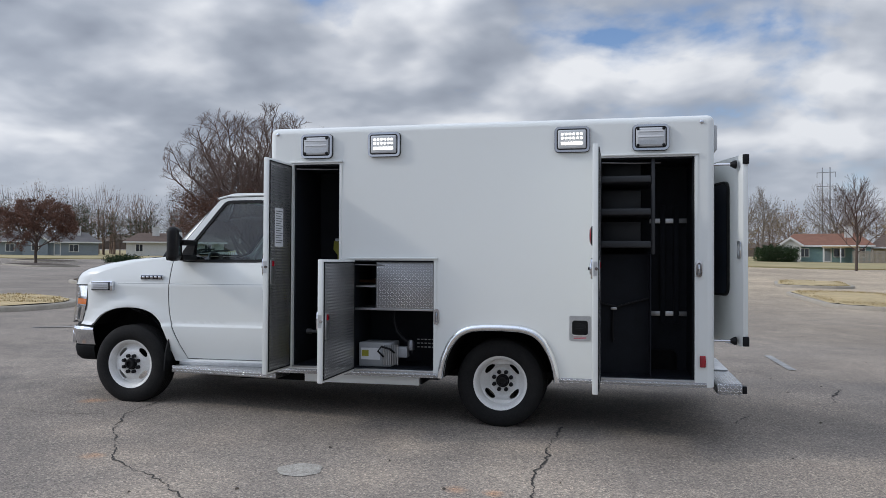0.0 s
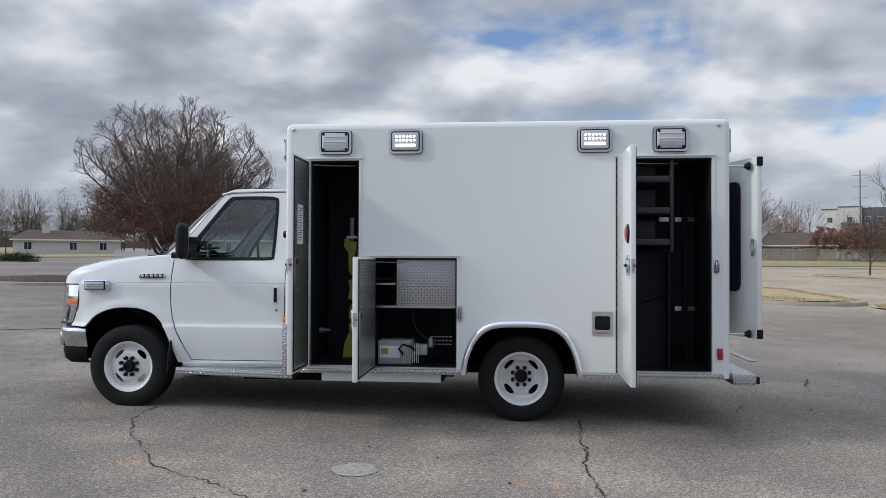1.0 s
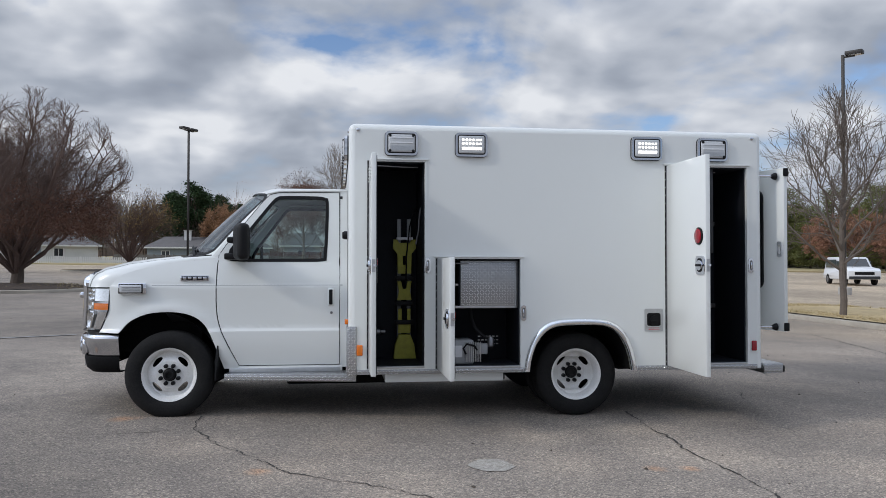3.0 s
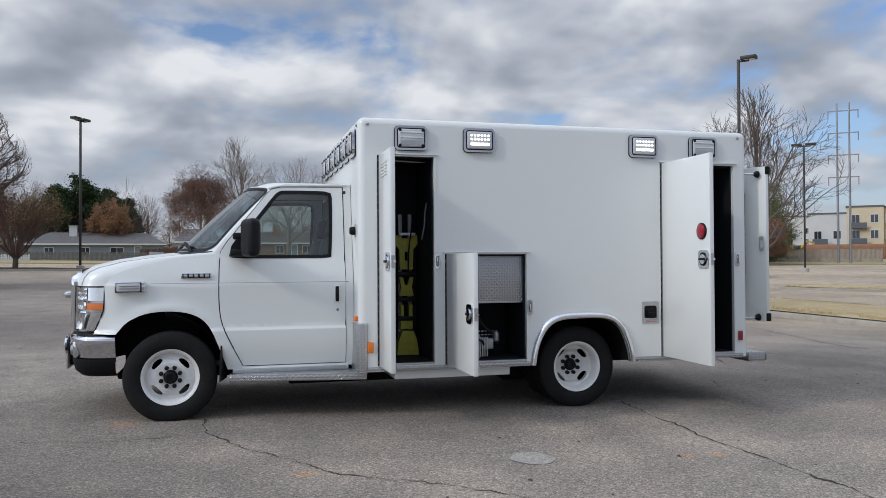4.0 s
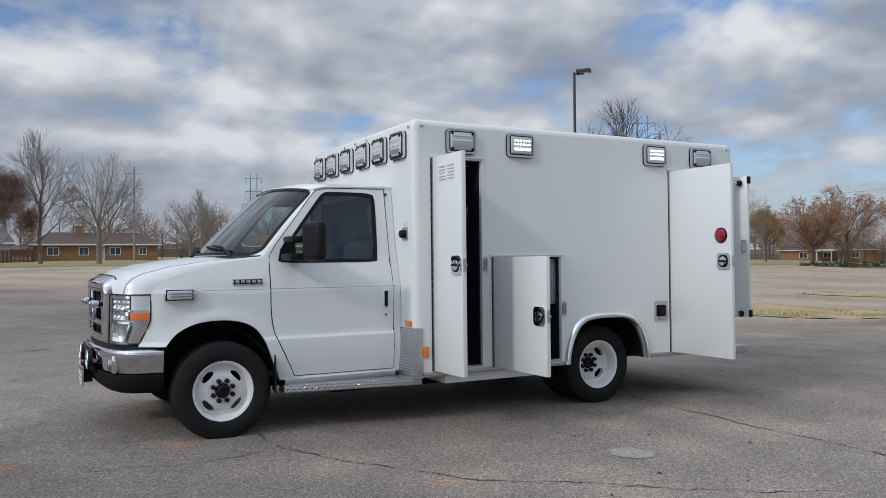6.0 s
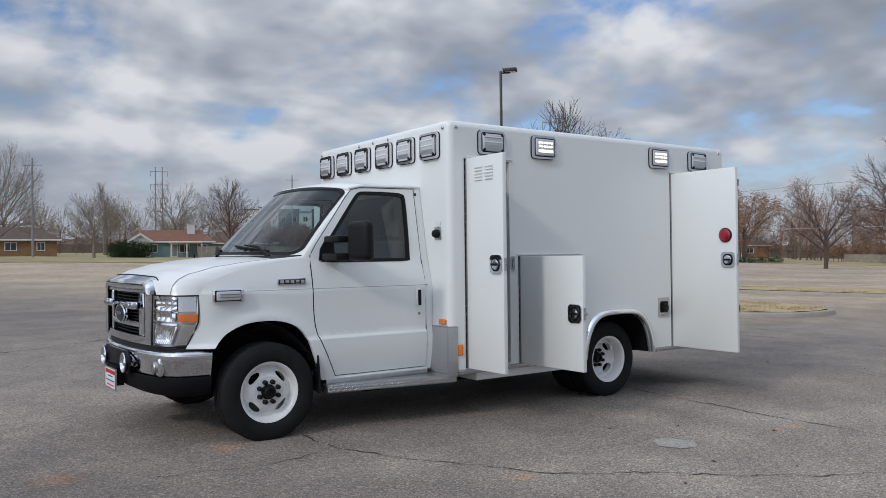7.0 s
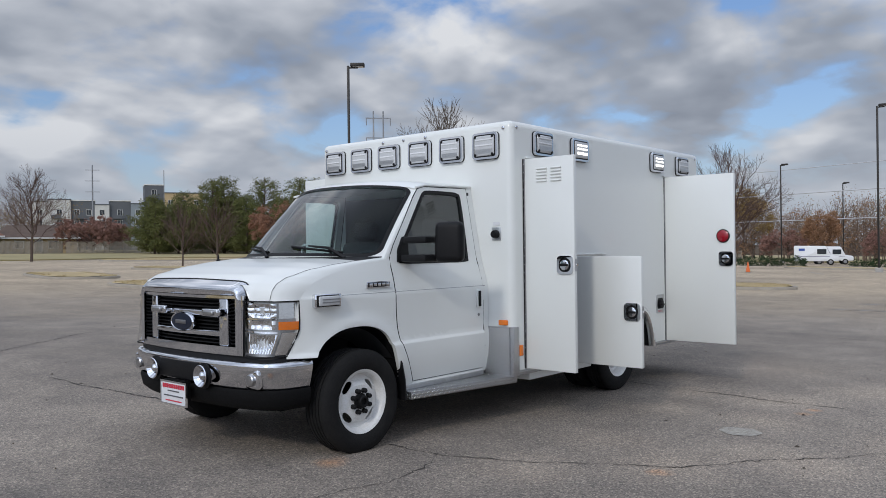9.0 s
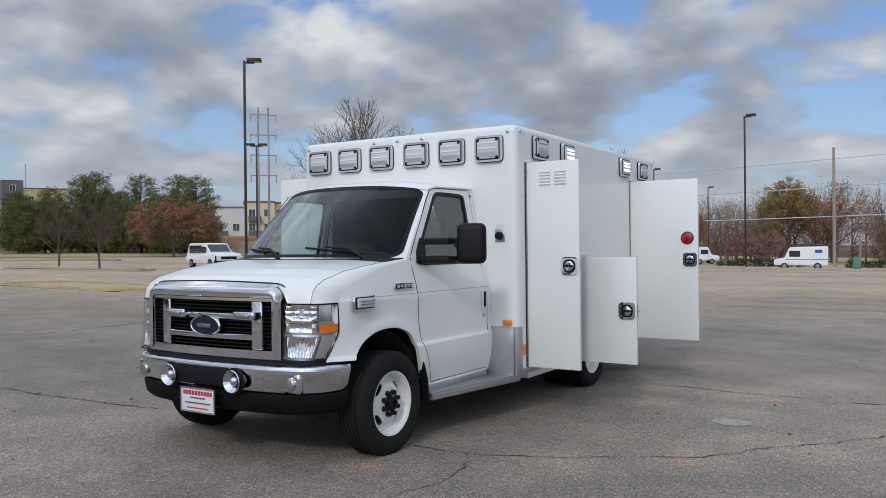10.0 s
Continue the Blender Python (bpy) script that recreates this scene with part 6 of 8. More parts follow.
# ---- trees ----
M["bark"] = mat("grey_brown_bark", (0.115, 0.085, 0.066), 0.9, 0.0, var=0.4, scale=5, bump=0.5, bscale=30)
M["twig"] = mat("red_brown_twigs", (0.115, 0.072, 0.058), 0.9, 0.0, var=0.35, scale=0.7)
M["vasetwig"] = mat("brown_twigs", (0.165, 0.112, 0.092), 0.9, 0.0, var=0.35, scale=0.7)
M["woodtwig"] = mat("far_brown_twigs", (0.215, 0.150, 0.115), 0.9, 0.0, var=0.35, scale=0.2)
M["brushtwig"] = mat("dark_brown_brush", (0.125, 0.090, 0.070), 0.9, 0.0, var=0.35, scale=0.2)
M["palebark"] = mat("pale_bark", (0.24, 0.20, 0.165), 0.9, 0.0, var=0.35, scale=4)
M["greybark"] = mat("grey_brown_young_bark", (0.165, 0.135, 0.112), 0.9, 0.0, var=0.35, scale=4)
M["redleaf"] = mat("withered_red_leaves", (0.215, 0.115, 0.082), 0.85, 0.0, scale=0.6, second=(0.12, 0.072, 0.056), spec=0.12)
M["pinkleaf"] = mat("withered_pink_brown_leaves", (0.36, 0.20, 0.165), 0.85, 0.0, scale=0.5, second=(0.21, 0.125, 0.10), spec=0.12)
M["rustleaf"] = mat("withered_rust_leaves", (0.345, 0.180, 0.115), 0.85, 0.0, scale=0.5, second=(0.20, 0.115, 0.08), spec=0.12)
M["brownleaf"] = mat("withered_brown_leaves", (0.38, 0.21, 0.115), 0.85, 0.0, scale=0.25, second=(0.22, 0.135, 0.085), spec=0.12)
M["goldleaf"] = mat("olive_gold_leaves", (0.33, 0.225, 0.09), 0.85, 0.0, scale=0.25, second=(0.20, 0.145, 0.068), spec=0.12)
M["needles"] = mat("pine_needles", (0.185, 0.187, 0.066), 0.8, 0.0, scale=0.7, second=(0.075, 0.092, 0.036), spec=0.12)
M["evergreen"] = mat("evergreen_leaves", (0.045, 0.075, 0.03), 0.75, 0.0, scale=1.2, second=(0.022, 0.04, 0.018), spec=0.12)
RNG = random.Random(7)


def limb(vs, fs, p0, p1, r0, r1, sides, bend, rng, segs=3):
    """A tapered, crooked limb; gives back its points."""
    p0, p1 = Vector(p0), Vector(p1)
    d = p1 - p0
    length = d.length
    d.normalize()
    a = d.cross(Vector((0.3, 0.2, 1))).normalized()
    b = d.cross(a)
    pts = []
    for i in range(segs + 1):
        t = i / segs
        w = bend * length * math.sin(math.pi * t)
        pts.append(p0 + (p1 - p0) * t + a * w * (rng.random() - 0.5) + b * w * (rng.random() - 0.5))
    base = len(vs)
    for i, p in enumerate(pts):
        r = r0 + (r1 - r0) * i / segs
        for k in range(sides):
            c = 2 * math.pi * k / sides
            vs.append(tuple(p + a * (r * math.cos(c)) + b * (r * math.sin(c))))
    for i in range(segs):
        for k in range(sides):
            j = (k + 1) % sides
            fs.append((base + i * sides + k, base + i * sides + j, base + (i + 1) * sides + j, base + (i + 1) * sides + k))
    return pts


def turned(d, angle, rng):
    a = d.cross(Vector((rng.random() - 0.5, rng.random() - 0.5, rng.random() - 0.5))).normalized()
    return (Matrix.Rotation(angle, 3, a) @ d).normalized()


def branchwork(rng, start, way, length, r, depth, vs, fs, tips, spread=0.6, lift=0.25, kids=5, minr=0.012):
    sides = 6 if depth >= 3 else 4 if depth == 2 else 3
    end = Vector(start) + way * length
    pts = limb(vs, fs, start, end, r, max(minr * 0.7, r * 0.45), sides, 0.14, rng, 3 if depth > 1 else 2)
    if depth == 0:
        tips.append(pts[-1])
        return
    for i in range(kids):
        t = 0.30 + 0.70 * (i + rng.random() * 0.8) / kids
        k = min(len(pts) - 2, int(t * (len(pts) - 1)))
        f = t * (len(pts) - 1) - k
        p = pts[k].lerp(pts[k + 1], min(1.0, f))
        d = turned(way, spread * (0.5 + 0.8 * rng.random()), rng)
        d = (d + Vector((0, 0, lift))).normalized()
        branchwork(rng, p, d, length * (0.48 + 0.24 * rng.random()), max(minr, r * (0.5 - 0.1 * t)), depth - 1, vs, fs, tips, spread, lift, kids, minr)
    d = (way + Vector((0, 0, lift * 0.5))).normalized()
    branchwork(rng, pts[-1], turned(d, 0.2, rng), length * 0.55, max(minr, r * 0.45), depth - 1, vs, fs, tips, spread, lift, kids, minr)


def pydata(name, vs, fs, material):
    me = bpy.data.meshes.new(name)
    me.from_pydata(vs, [], fs)
    me.materials.append(material)
    return me


def leaf_quads(rng, centres, per, spread, size, droop=0.0, thin=0.45):
    vs, fs = [], []
    for c in centres:
        for _ in range(per):
            p = Vector(c) + Vector((rng.gauss(0, spread), rng.gauss(0, spread), rng.gauss(0, spread * 0.8)))
            u = Vector((rng.random() - 0.5, rng.random() - 0.5, (rng.random() - 0.5) * 0.7 - droop)).normalized()
            w = u.cross(Vector((rng.random() - 0.5, rng.random() - 0.5, rng.random() - 0.5))).normalized()
            s = size * (0.6 + 0.8 * rng.random())
            n = len(vs)
            vs += [tuple(p - u * s), tuple(p + w * s * thin), tuple(p + u * s), tuple(p - w * s * thin)]
            fs.append((n, n + 1, n + 2, n + 3))
    return vs, fs


def scaled(vs, h, width):
    top = max(v[2] for v in vs)
    xs = sorted(abs(v[0]) for v in vs)
    half = xs[int(len(xs) * 0.985)]
    return h / top, width / 2 / half


def tree_thing(label, h, width, seed, style, bark="bark", leaf=None, leaf_per=0, leaf_size=0.1, fine=0, low=None, below=1.0):
    """A tree with its base at the origin. style: fan, vase, oval or round."""
    rng = random.Random(seed)
    tv, tf, vs, fs, tips = [], [], [], [], []
    if style == "vase":
        limb(tv, tf, (0, 0, -0.1), (0.05, 0.02, h * 0.13), h * 0.030, h * 0.026, 10, 0.05, rng)
        n = 15
        for i in range(n):
            a = 2 * math.pi * i / n + rng.random() * 0.5
            lean = 0.12 + 1.0 * ((i * 0.37 + 0.2) % 1.0)
            d = Vector((math.cos(a) * lean, math.sin(a) * lean, 1)).normalized()
            branchwork(rng, (0.05, 0.02, h * (0.10 + 0.03 * rng.random())), d, h * (0.46 - 0.10 * lean), h * 0.0074, 3 + fine, vs, fs, tips, 0.46, 0.15, 5, h * (0.0007 if fine else 0.0009))
    elif style == "fan":
        limb(tv, tf, (0, 0, -0.1), (0.05, 0.02, h * 0.10), h * 0.032, h * 0.028, 10, 0.05, rng)
        n = 30
        for i in range(n):
            a = i * 2.39996 + rng.random() * 0.4
            q = math.sqrt((i + 0.5) / n)
            foot = Vector((0.04 * math.cos(a), 0.04 * math.sin(a), h * (0.07 + 0.05 * rng.random())))
            end = Vector((math.cos(a) * q * width * 0.43, math.sin(a) * q * width * 0.43, h * (0.92 - 0.30 * q ** 2.6 + 0.05 * rng.random())))
            pts = limb(vs, fs, foot, end, h * 0.0085, h * 0.0016, 6, 0.10, rng, 6)
            d = (end - foot).normalized()
            tips.append(end)
            for k in range(13):
                t = (0.34 + 0.66 * (k + rng.random() * 0.8) / 13) * 6
                j = min(5, int(t))
                p = pts[j].lerp(pts[j + 1], t - j)
                e = (turned(d, 0.45 + 0.45 * rng.random(), rng) + Vector((0, 0, 0.12))).normalized()
                branchwork(rng, p, e, h * (0.19 - 0.018 * t), h * 0.0023, 2, vs, fs, tips, 0.58, 0.08, 5, h * 0.0006)
    elif style == "oval":
        limb(tv, tf, (0, 0, -0.1), (0.05, 0, h * 0.55), h * 0.015, h * 0.008, 9, 0.04, rng, 5)
        for i in range(13):
            z = h * (0.20 + 0.38 * i / 12)
            a = i * 2.4
            lean = 0.95 - 0.5 * i / 12
            d = Vector((math.cos(a) * lean, math.sin(a) * lean, 0.9)).normalized()
            branchwork(rng, (0.04 * z / h, 0, z), d, h * (0.34 - 0.08 * i / 12), h * 0.0062, 2 + fine, vs, fs, tips, 0.74 if fine else 0.6, 0.07 if fine else 0.16, 4 if fine else 5, h * (0.0010 if fine else 0.0014))
        branchwork(rng, (0.05, 0, h * 0.54), Vector((0, 0, 1)), h * 0.30, h * 0.008, 2 + fine, vs, fs, tips, 0.5, 0.2, 5, h * 0.0011)
    else:
        limb(tv, tf, (0, 0, -0.1), (0.03, 0, h * 0.35), h * 0.022, h * 0.014, 8, 0.05, rng, 3)
        for i in range(12):
            a = i * 2.4
            z = h * (0.14 + 0.22 * i / 12)
            lean = 1.3 - 0.7 * i / 12
            d = Vector((math.cos(a) * lean, math.sin(a) * lean, 0.8)).normalized()
            branchwork(rng, (0, 0, z), d, h * 0.36, h * 0.008, 2 + fine, vs, fs, tips, 0.70, 0.06, 4 if fine else 5, h * (0.0010 if fine else 0.0014))
    kz, kx = scaled(vs, h, width)

    def inside(x, y, z):
        """Keeps stray twigs near a rounded crown outline."""
        e = math.sqrt((x * x + y * y) / (width / 2) ** 2 + ((z - h * 0.52) / (h * 0.5)) ** 2)
        if e <= 0.92 or z < h * 0.3:
            return (x, y, z)
        k = (0.92 + (e - 0.92) * (0.10 if style == "fan" else 0.35)) / e
        return (x * k, y * k, h * 0.52 + (z - h * 0.52) * k)

    fit = lambda q: [inside(x * kx, y * kx, z * kz if z > 0 else z) for x, y, z in q]
    base = tagged(new("tree"), label, "tree")
    part("trunk", pydata("trunk", [(x, y, z * kz if z > 0 else z) for x, y, z in tv], tf, M[bark]), None, base)
    part("branch_work", pydata("branch_work", fit(vs), fs, M["vasetwig" if style == "fan" else "twig" if bark == "bark" else bark]), None, base)
    if leaf:
        at = [p for p in fit([tuple(t) for t in tips]) if p[2] < h * below or rng.random() < 0.12]
        if low is not None:
            # a skirt of withered leaves round the foot of the crown only
            at = []
            for k in range(1500):
                a, q = rng.random() * 6.283, width * (0.10 + 0.29 * math.sqrt(rng.random()))
                at.append((q * math.cos(a), q * math.sin(a), h * (0.25 + (low - 0.25) * (0.35 + 0.65 * q / (width * 0.39)) * rng.random())))
        lv, lf = leaf_quads(rng, at, leaf_per * 2, h * 0.024, leaf_size * 0.66)
        part("foliage", pydata("foliage", lv, lf, M[leaf]), None, base)
    return base


def pine_thing(label, h, width, seed, leaf="needles", round_top=0.0):
    """A pine: whorls of limbs, each with tufts of needles; the outline is uneven."""
    rng = random.Random(seed)
    tv, tf, bv, bf, tips = [], [], [], [], []
    limb(tv, tf, (0, 0, -0.1), (0.1, 0, h * 0.95), h * 0.022, h * 0.004, 8, 0.03, rng, 6)
    n = 15
    for i in range(n):
        t = (i + 0.3) / n
        z = h * (0.07 + 0.88 * t)
        env = (1 - t) ** (0.75 - 0.4 * round_top) * (0.9 + 0.1 * math.sin(i * 2.1)) * min(1, 0.55 + t * 2.5)
        m = max(4, int(10 * (1 - t * 0.6)))
        for k in range(m):
            a = 6.283 * (k + rng.random() * 0.7) / m + i
            reach = width / 2 * env * (0.65 + 0.5 * rng.random())
            d = Vector((math.cos(a), math.sin(a), 0.12 + 0.35 * t))
            e = Vector((0, 0, z)) + d * reach
            limb(bv, bf, (0, 0, z), e, h * 0.004, h * 0.0015, 3, 0.08, rng, 2)
            c = max(2, int(reach / 0.30))
            for j in range(c):
                f = 0.35 + 0.65 * (j + rng.random()) / c
                tips.append(tuple(Vector((0, 0, z)) + d * reach * f + Vector((rng.gauss(0, 0.15), rng.gauss(0, 0.15), rng.gauss(0, 0.12)))))
    base = tagged(new("tree"), label, "tree")
    part("trunk", pydata("trunk", tv, tf, M["bark"]), None, base)
    part("branch_work", pydata("branch_work", bv, bf, M["bark"]), None, base)
    lv, lf = leaf_quads(rng, tips, 19, 0.24, 0.18, -0.15, 0.19)
    part("foliage", pydata("foliage", lv, lf, M[leaf]), None, base)
    return base


def stand(ob, x, y, turn=0.0, size=1.0):
    ob.matrix_basis = pose(x, y, ground_z(x, y), 0, 0, turn) @ Matrix.Diagonal((size, size, size, 1))
    return ob


def again(ob, x, y, turn, size=1.0):
    c = copy_thing(ob, pose(x, y, ground_z(x, y), 0, 0, turn))
    c.scale = (size, size, size)
    return c


stand(tree_thing("big bare vase-shaped tree with dense twigs on a mulch island", 7.8, 8.7, 3, "fan", leaf="redleaf", leaf_per=13, leaf_size=0.055, low=0.48), -14.1, 25.2, 20)
stand(tree_thing("bare vase-shaped tree behind the parking lot", 10.6, 7.5, 11, "vase"), -23.0, 48.5, 100)
stand(tree_thing("small tree with withered dark red leaves by the lot", 6.1, 6.6, 5, "round", leaf="redleaf", leaf_per=26, leaf_size=0.11), -49.7, 55.4, 0)
stand(tree_thing("brushy bare tree with olive tint on a mulch island", 6.3, 6.4, 21, "vase", leaf="goldleaf", leaf_per=1, leaf_size=0.07), -16.7, 51.9, 40)
stand(tree_thing("oak keeping withered rust-brown leaves on the lawn", 11.4, 7.6, 31, "oval", "palebark", "redleaf", 12, 0.105, fine=1, below=0.80), -6.0, 84.0, 0, 0.98)
tall = stand(tree_thing("tall bare tree with pale bark on the lawn", 14.6, 9.0, 33, "oval", "palebark", fine=1), -1.9, 86.0, 0, 1.0)
bare = stand(tree_thing("spreading bare tree with pale bark on the lawn", 13.2, 10.0, 35, "round", "palebark", fine=1), 3.3, 81.8, 0, 0.93)
near_b = stand(tree_thing("bare young tree with thin upswept branches on an island", 6.9, 5.4, 41, "oval", "greybark", fine=1), 10.0, 11.2, 30, 0.86)
isl = stand(tree_thing("slender bare tree on a dry grass island", 6.0, 5.2, 44, "oval", fine=1), 24.9, 8.7, 60)
dark = stand(tree_thing("dark bare tree with a few brown leaves by the lawn", 8.6, 6.6, 47, "oval", fine=1), 19.9, 64.5, 0, 0.95)
small = stand(tree_thing("small bare tree in a dry grass island", 4.6, 3.4, 51, "oval"), 21.0, 43.5)
again(small, 21.0, 39.4, 130, 1.05)
stand(tree_thing("broad tree with withered rust-red leaves", 6.5, 9.6, 55, "round", leaf="rustleaf", leaf_per=30, leaf_size=0.135), 49.5, 68.0)
crab = stand(tree_thing("low crab-apple tree with dull red leaves", 5.4, 8.8, 57, "round", leaf="pinkleaf", leaf_per=17, leaf_size=0.16), 43.0, 103.0)
pa = stand(pine_thing("bushy dark green pine by the fence", 7.8, 8.6, 61, round_top=0.5), 45.0, 90.0)
pb = stand(pine_thing("tall dark green pine by the fence", 11.3, 10.5, 63, round_top=0.6), 56.5, 92.0)
for i, (x, y, size) in enumerate(((47.5, 93.5, 0.75), (52.5, 95.5, 0.8), (59.0, 93.5, 0.9), (62.0, 90.0, 1.0), (66.0, 86.0, 0.85), (60.5, 80.5, 0.95), (60.5, 83.5, 0.8))):
    again(pb if i % 2 else pa, x, y, 70 * i, size * (1.0 if i % 2 else 1.25))
again(pb, 56.5, 72.5, 200, 0.88)
again(pa, 57.3, 87.9, 20, 1.05)
again(pb, 54.8, 92.0, 120, 0.95)
again(pa, 49.9, 92.7, 250, 0.95)
stand(tree_thing("round-headed dark evergreen behind the houses", 12.6, 8.4, 66, "round", leaf="evergreen", leaf_per=22, leaf_size=0.31), -25.2, 121.5)
stand(tree_thing("broad dark evergreen behind the houses", 11.6, 12.0, 68, "round", leaf="evergreen", leaf_per=22, leaf_size=0.33), -23.0, 133.0)
org = stand(tree_thing("tree with glowing orange-brown leaves behind a house", 9.0, 5.8, 71, "round", leaf="brownleaf", leaf_per=20, leaf_size=0.17), -19.6, 117.0)
again(org, 99.0, 26.0, 200, 0.75)
stand(tree_thing("pale multi-stemmed bare tree at the lot's far kerb", 8.6, 8.0, 75, "round", "palebark", "brownleaf", 2, 0.07, fine=1), 64.5, 54.9)
gold = stand(tree_thing("olive-gold leafed tree on the far lawn", 7.8, 5.6, 77, "oval", leaf="goldleaf", leaf_per=13, leaf_size=0.13), 86.4, 69.3)
russet = stand(tree_thing("broad russet tree shading the far lawn", 9.2, 8.4, 79, "round", leaf="brownleaf", leaf_per=11, leaf_size=0.13), 85.2, 61.2)
stand(tree_thing("wide tree with thinning brown leaves by the lot", 9.4, 8.6, 83, "round", leaf="brownleaf", leaf_per=3, leaf_size=0.08, fine=1), 67.2, 35.6)
again(russet, 98.0, 65.2, 80, 1.25)
again(org, 107.5, 77.6, 40, 0.8)
again(crab, 105.2, 32.0, 90, 0.85)
again(crab, 101.9, 18.4, 200, 0.85)
again(gold, 116.4, 16.8, 30, 1.6)
again(russet, 119.1, 12.0, 130, 1.35)
again(gold, 119.3, 43.4, 150, 1.5)
again(russet, 111.9, 48.1, 10, 1.3)
again(crab, 46.7, 114.5, 30, 0.95)
again(crab, 49.4, 111.0, 130, 0.9)
again(tall, 24.0, 132.0, 20, 0.85)
again(bare, 8.0, 118.0, 20, 0.95)
again(bare, 33.0, 124.0, 220, 1.0)
again(bare, 15.0, 96.0, 80, 0.68)


# ---- far woods: one belt of brush and bare crowns ----
def woods(name, label, pts, depth, h, count, seed, leaf, leaf_n, twigs=40):
    """A belt of rounded crowns of fine twigs, some with withered leaves."""
    rng = random.Random(seed)
    vs, fs, lv, lf = [], [], [], []
    for i in range(count):
        t = i / max(1, count - 1) * (len(pts) - 1)
        k = min(len(pts) - 2, int(t))
        x = pts[k][0] + (pts[k + 1][0] - pts[k][0]) * (t - k) + rng.gauss(0, depth)
        y = pts[k][1] + (pts[k + 1][1] - pts[k][1]) * (t - k) + rng.gauss(0, depth)
        hh = h * (0.55 + 0.5 * rng.random())
        wide = hh * (0.26 + 0.10 * rng.random())
        z = ground_z(x, y)
        mid = Vector((x, y, z + hh * 0.58))
        limb(vs, fs, (x, y, z), (x, y, z + hh * 0.6), hh * 0.014, hh * 0.006, 4, 0.05, rng, 2)
        tips = []
        for j in range(twigs * 3):
            a, b = rng.random() * 6.283, math.asin(min(1.0, 1.8 * rng.random() - 0.8))
            d = Vector((math.cos(a) * math.cos(b), math.sin(a) * math.cos(b), math.sin(b)))
            q = 0.35 + 0.65 * rng.random() ** 0.5
            e = mid + Vector((d.x * wide, d.y * wide, d.z * hh * 0.42)) * q
            if j < 9:
                limb(vs, fs, (x, y, z + hh * (0.2 + 0.035 * j)), e, hh * 0.006, 0.015, 3, 0.25, rng, 2)
            else:
                s0 = e - (d + Vector((0, 0, 0.7))).normalized() * hh * (0.09 + 0.08 * rng.random())
                limb(vs, fs, s0, e, 0.024, 0.010, 3, 0.2, rng, 1)
            if j % 3 == 0:
                tips.append(tuple(e))
        if leaf_n and rng.random() < 0.7:
            a, b = leaf_quads(rng, tips, leaf_n * 3, hh * 0.06, 0.12)
            n = len(lv)
            lv += a
            lf += [tuple(q + n for q in f) for f in b]
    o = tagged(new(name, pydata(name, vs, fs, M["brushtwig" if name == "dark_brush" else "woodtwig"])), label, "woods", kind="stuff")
    if lv:
        tagged(new("woods_foliage", pydata("woods_foliage", lv, lf, M[leaf])), "withered leaves in the far belt of trees", "foliage", kind="stuff")
    return o


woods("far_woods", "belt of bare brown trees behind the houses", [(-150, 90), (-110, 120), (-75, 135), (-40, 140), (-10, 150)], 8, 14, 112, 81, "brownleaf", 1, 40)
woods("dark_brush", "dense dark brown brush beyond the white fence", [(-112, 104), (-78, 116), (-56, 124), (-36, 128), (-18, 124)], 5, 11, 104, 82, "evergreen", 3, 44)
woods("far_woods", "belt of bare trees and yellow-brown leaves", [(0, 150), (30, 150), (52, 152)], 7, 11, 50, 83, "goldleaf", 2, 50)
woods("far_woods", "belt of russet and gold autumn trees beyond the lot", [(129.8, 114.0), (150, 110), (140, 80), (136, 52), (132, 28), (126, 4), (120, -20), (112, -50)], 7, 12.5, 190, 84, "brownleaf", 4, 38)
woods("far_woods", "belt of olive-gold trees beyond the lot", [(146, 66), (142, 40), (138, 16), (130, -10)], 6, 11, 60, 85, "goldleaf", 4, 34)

woods("dark_brush", "tangled brown undergrowth below the far trees", [(150, 104), (132, 92), (124, 66), (120, 40), (117, 14), (111, -14), (104, -44)], 4, 5.0, 150, 86, "brownleaf", 2, 34)

# low wooded rise all round the horizon
M["ridge"] = mat("distant_woods", (0.15, 0.115, 0.085), 0.95, 0.0, scale=0.15, second=(0.085, 0.07, 0.06), bump=0.8, bscale=1.5)
bm = bmesh.new()
rows = []
for i in range(721):
    a = radians(i * 0.5)
    r = 330 + 20 * noise.noise((math.cos(a) * 3, math.sin(a) * 3, 0))
    x, y = r * math.cos(a), r * math.sin(a)
    z = ground_z(x, y)
    top = 4.5 + 2.0 * noise.noise((math.cos(a) * 14, math.sin(a) * 14, 3)) + 1.6 * noise.noise((math.cos(a) * 70, math.sin(a) * 70, 5)) + 1.4 * random.random()
    rows.append([bm.verts.new((x, y, z - 8)), bm.verts.new((x, y, z + top * 0.6)), bm.verts.new((x * 1.03, y * 1.03, z + top)), bm.verts.new((x * 1.2, y * 1.2, z - 8))])
for a, b in zip(rows, rows[1:]):
    for i in range(3):
        bm.faces.new((a[i], a[i + 1], b[i + 1], b[i]))
bmesh.ops.recalc_face_normals(bm, faces=bm.faces[:])
tagged(part("backdrop", bm, M["ridge"], smooth=None), "low brown wooded rise on the horizon", "backdrop", kind="structure")

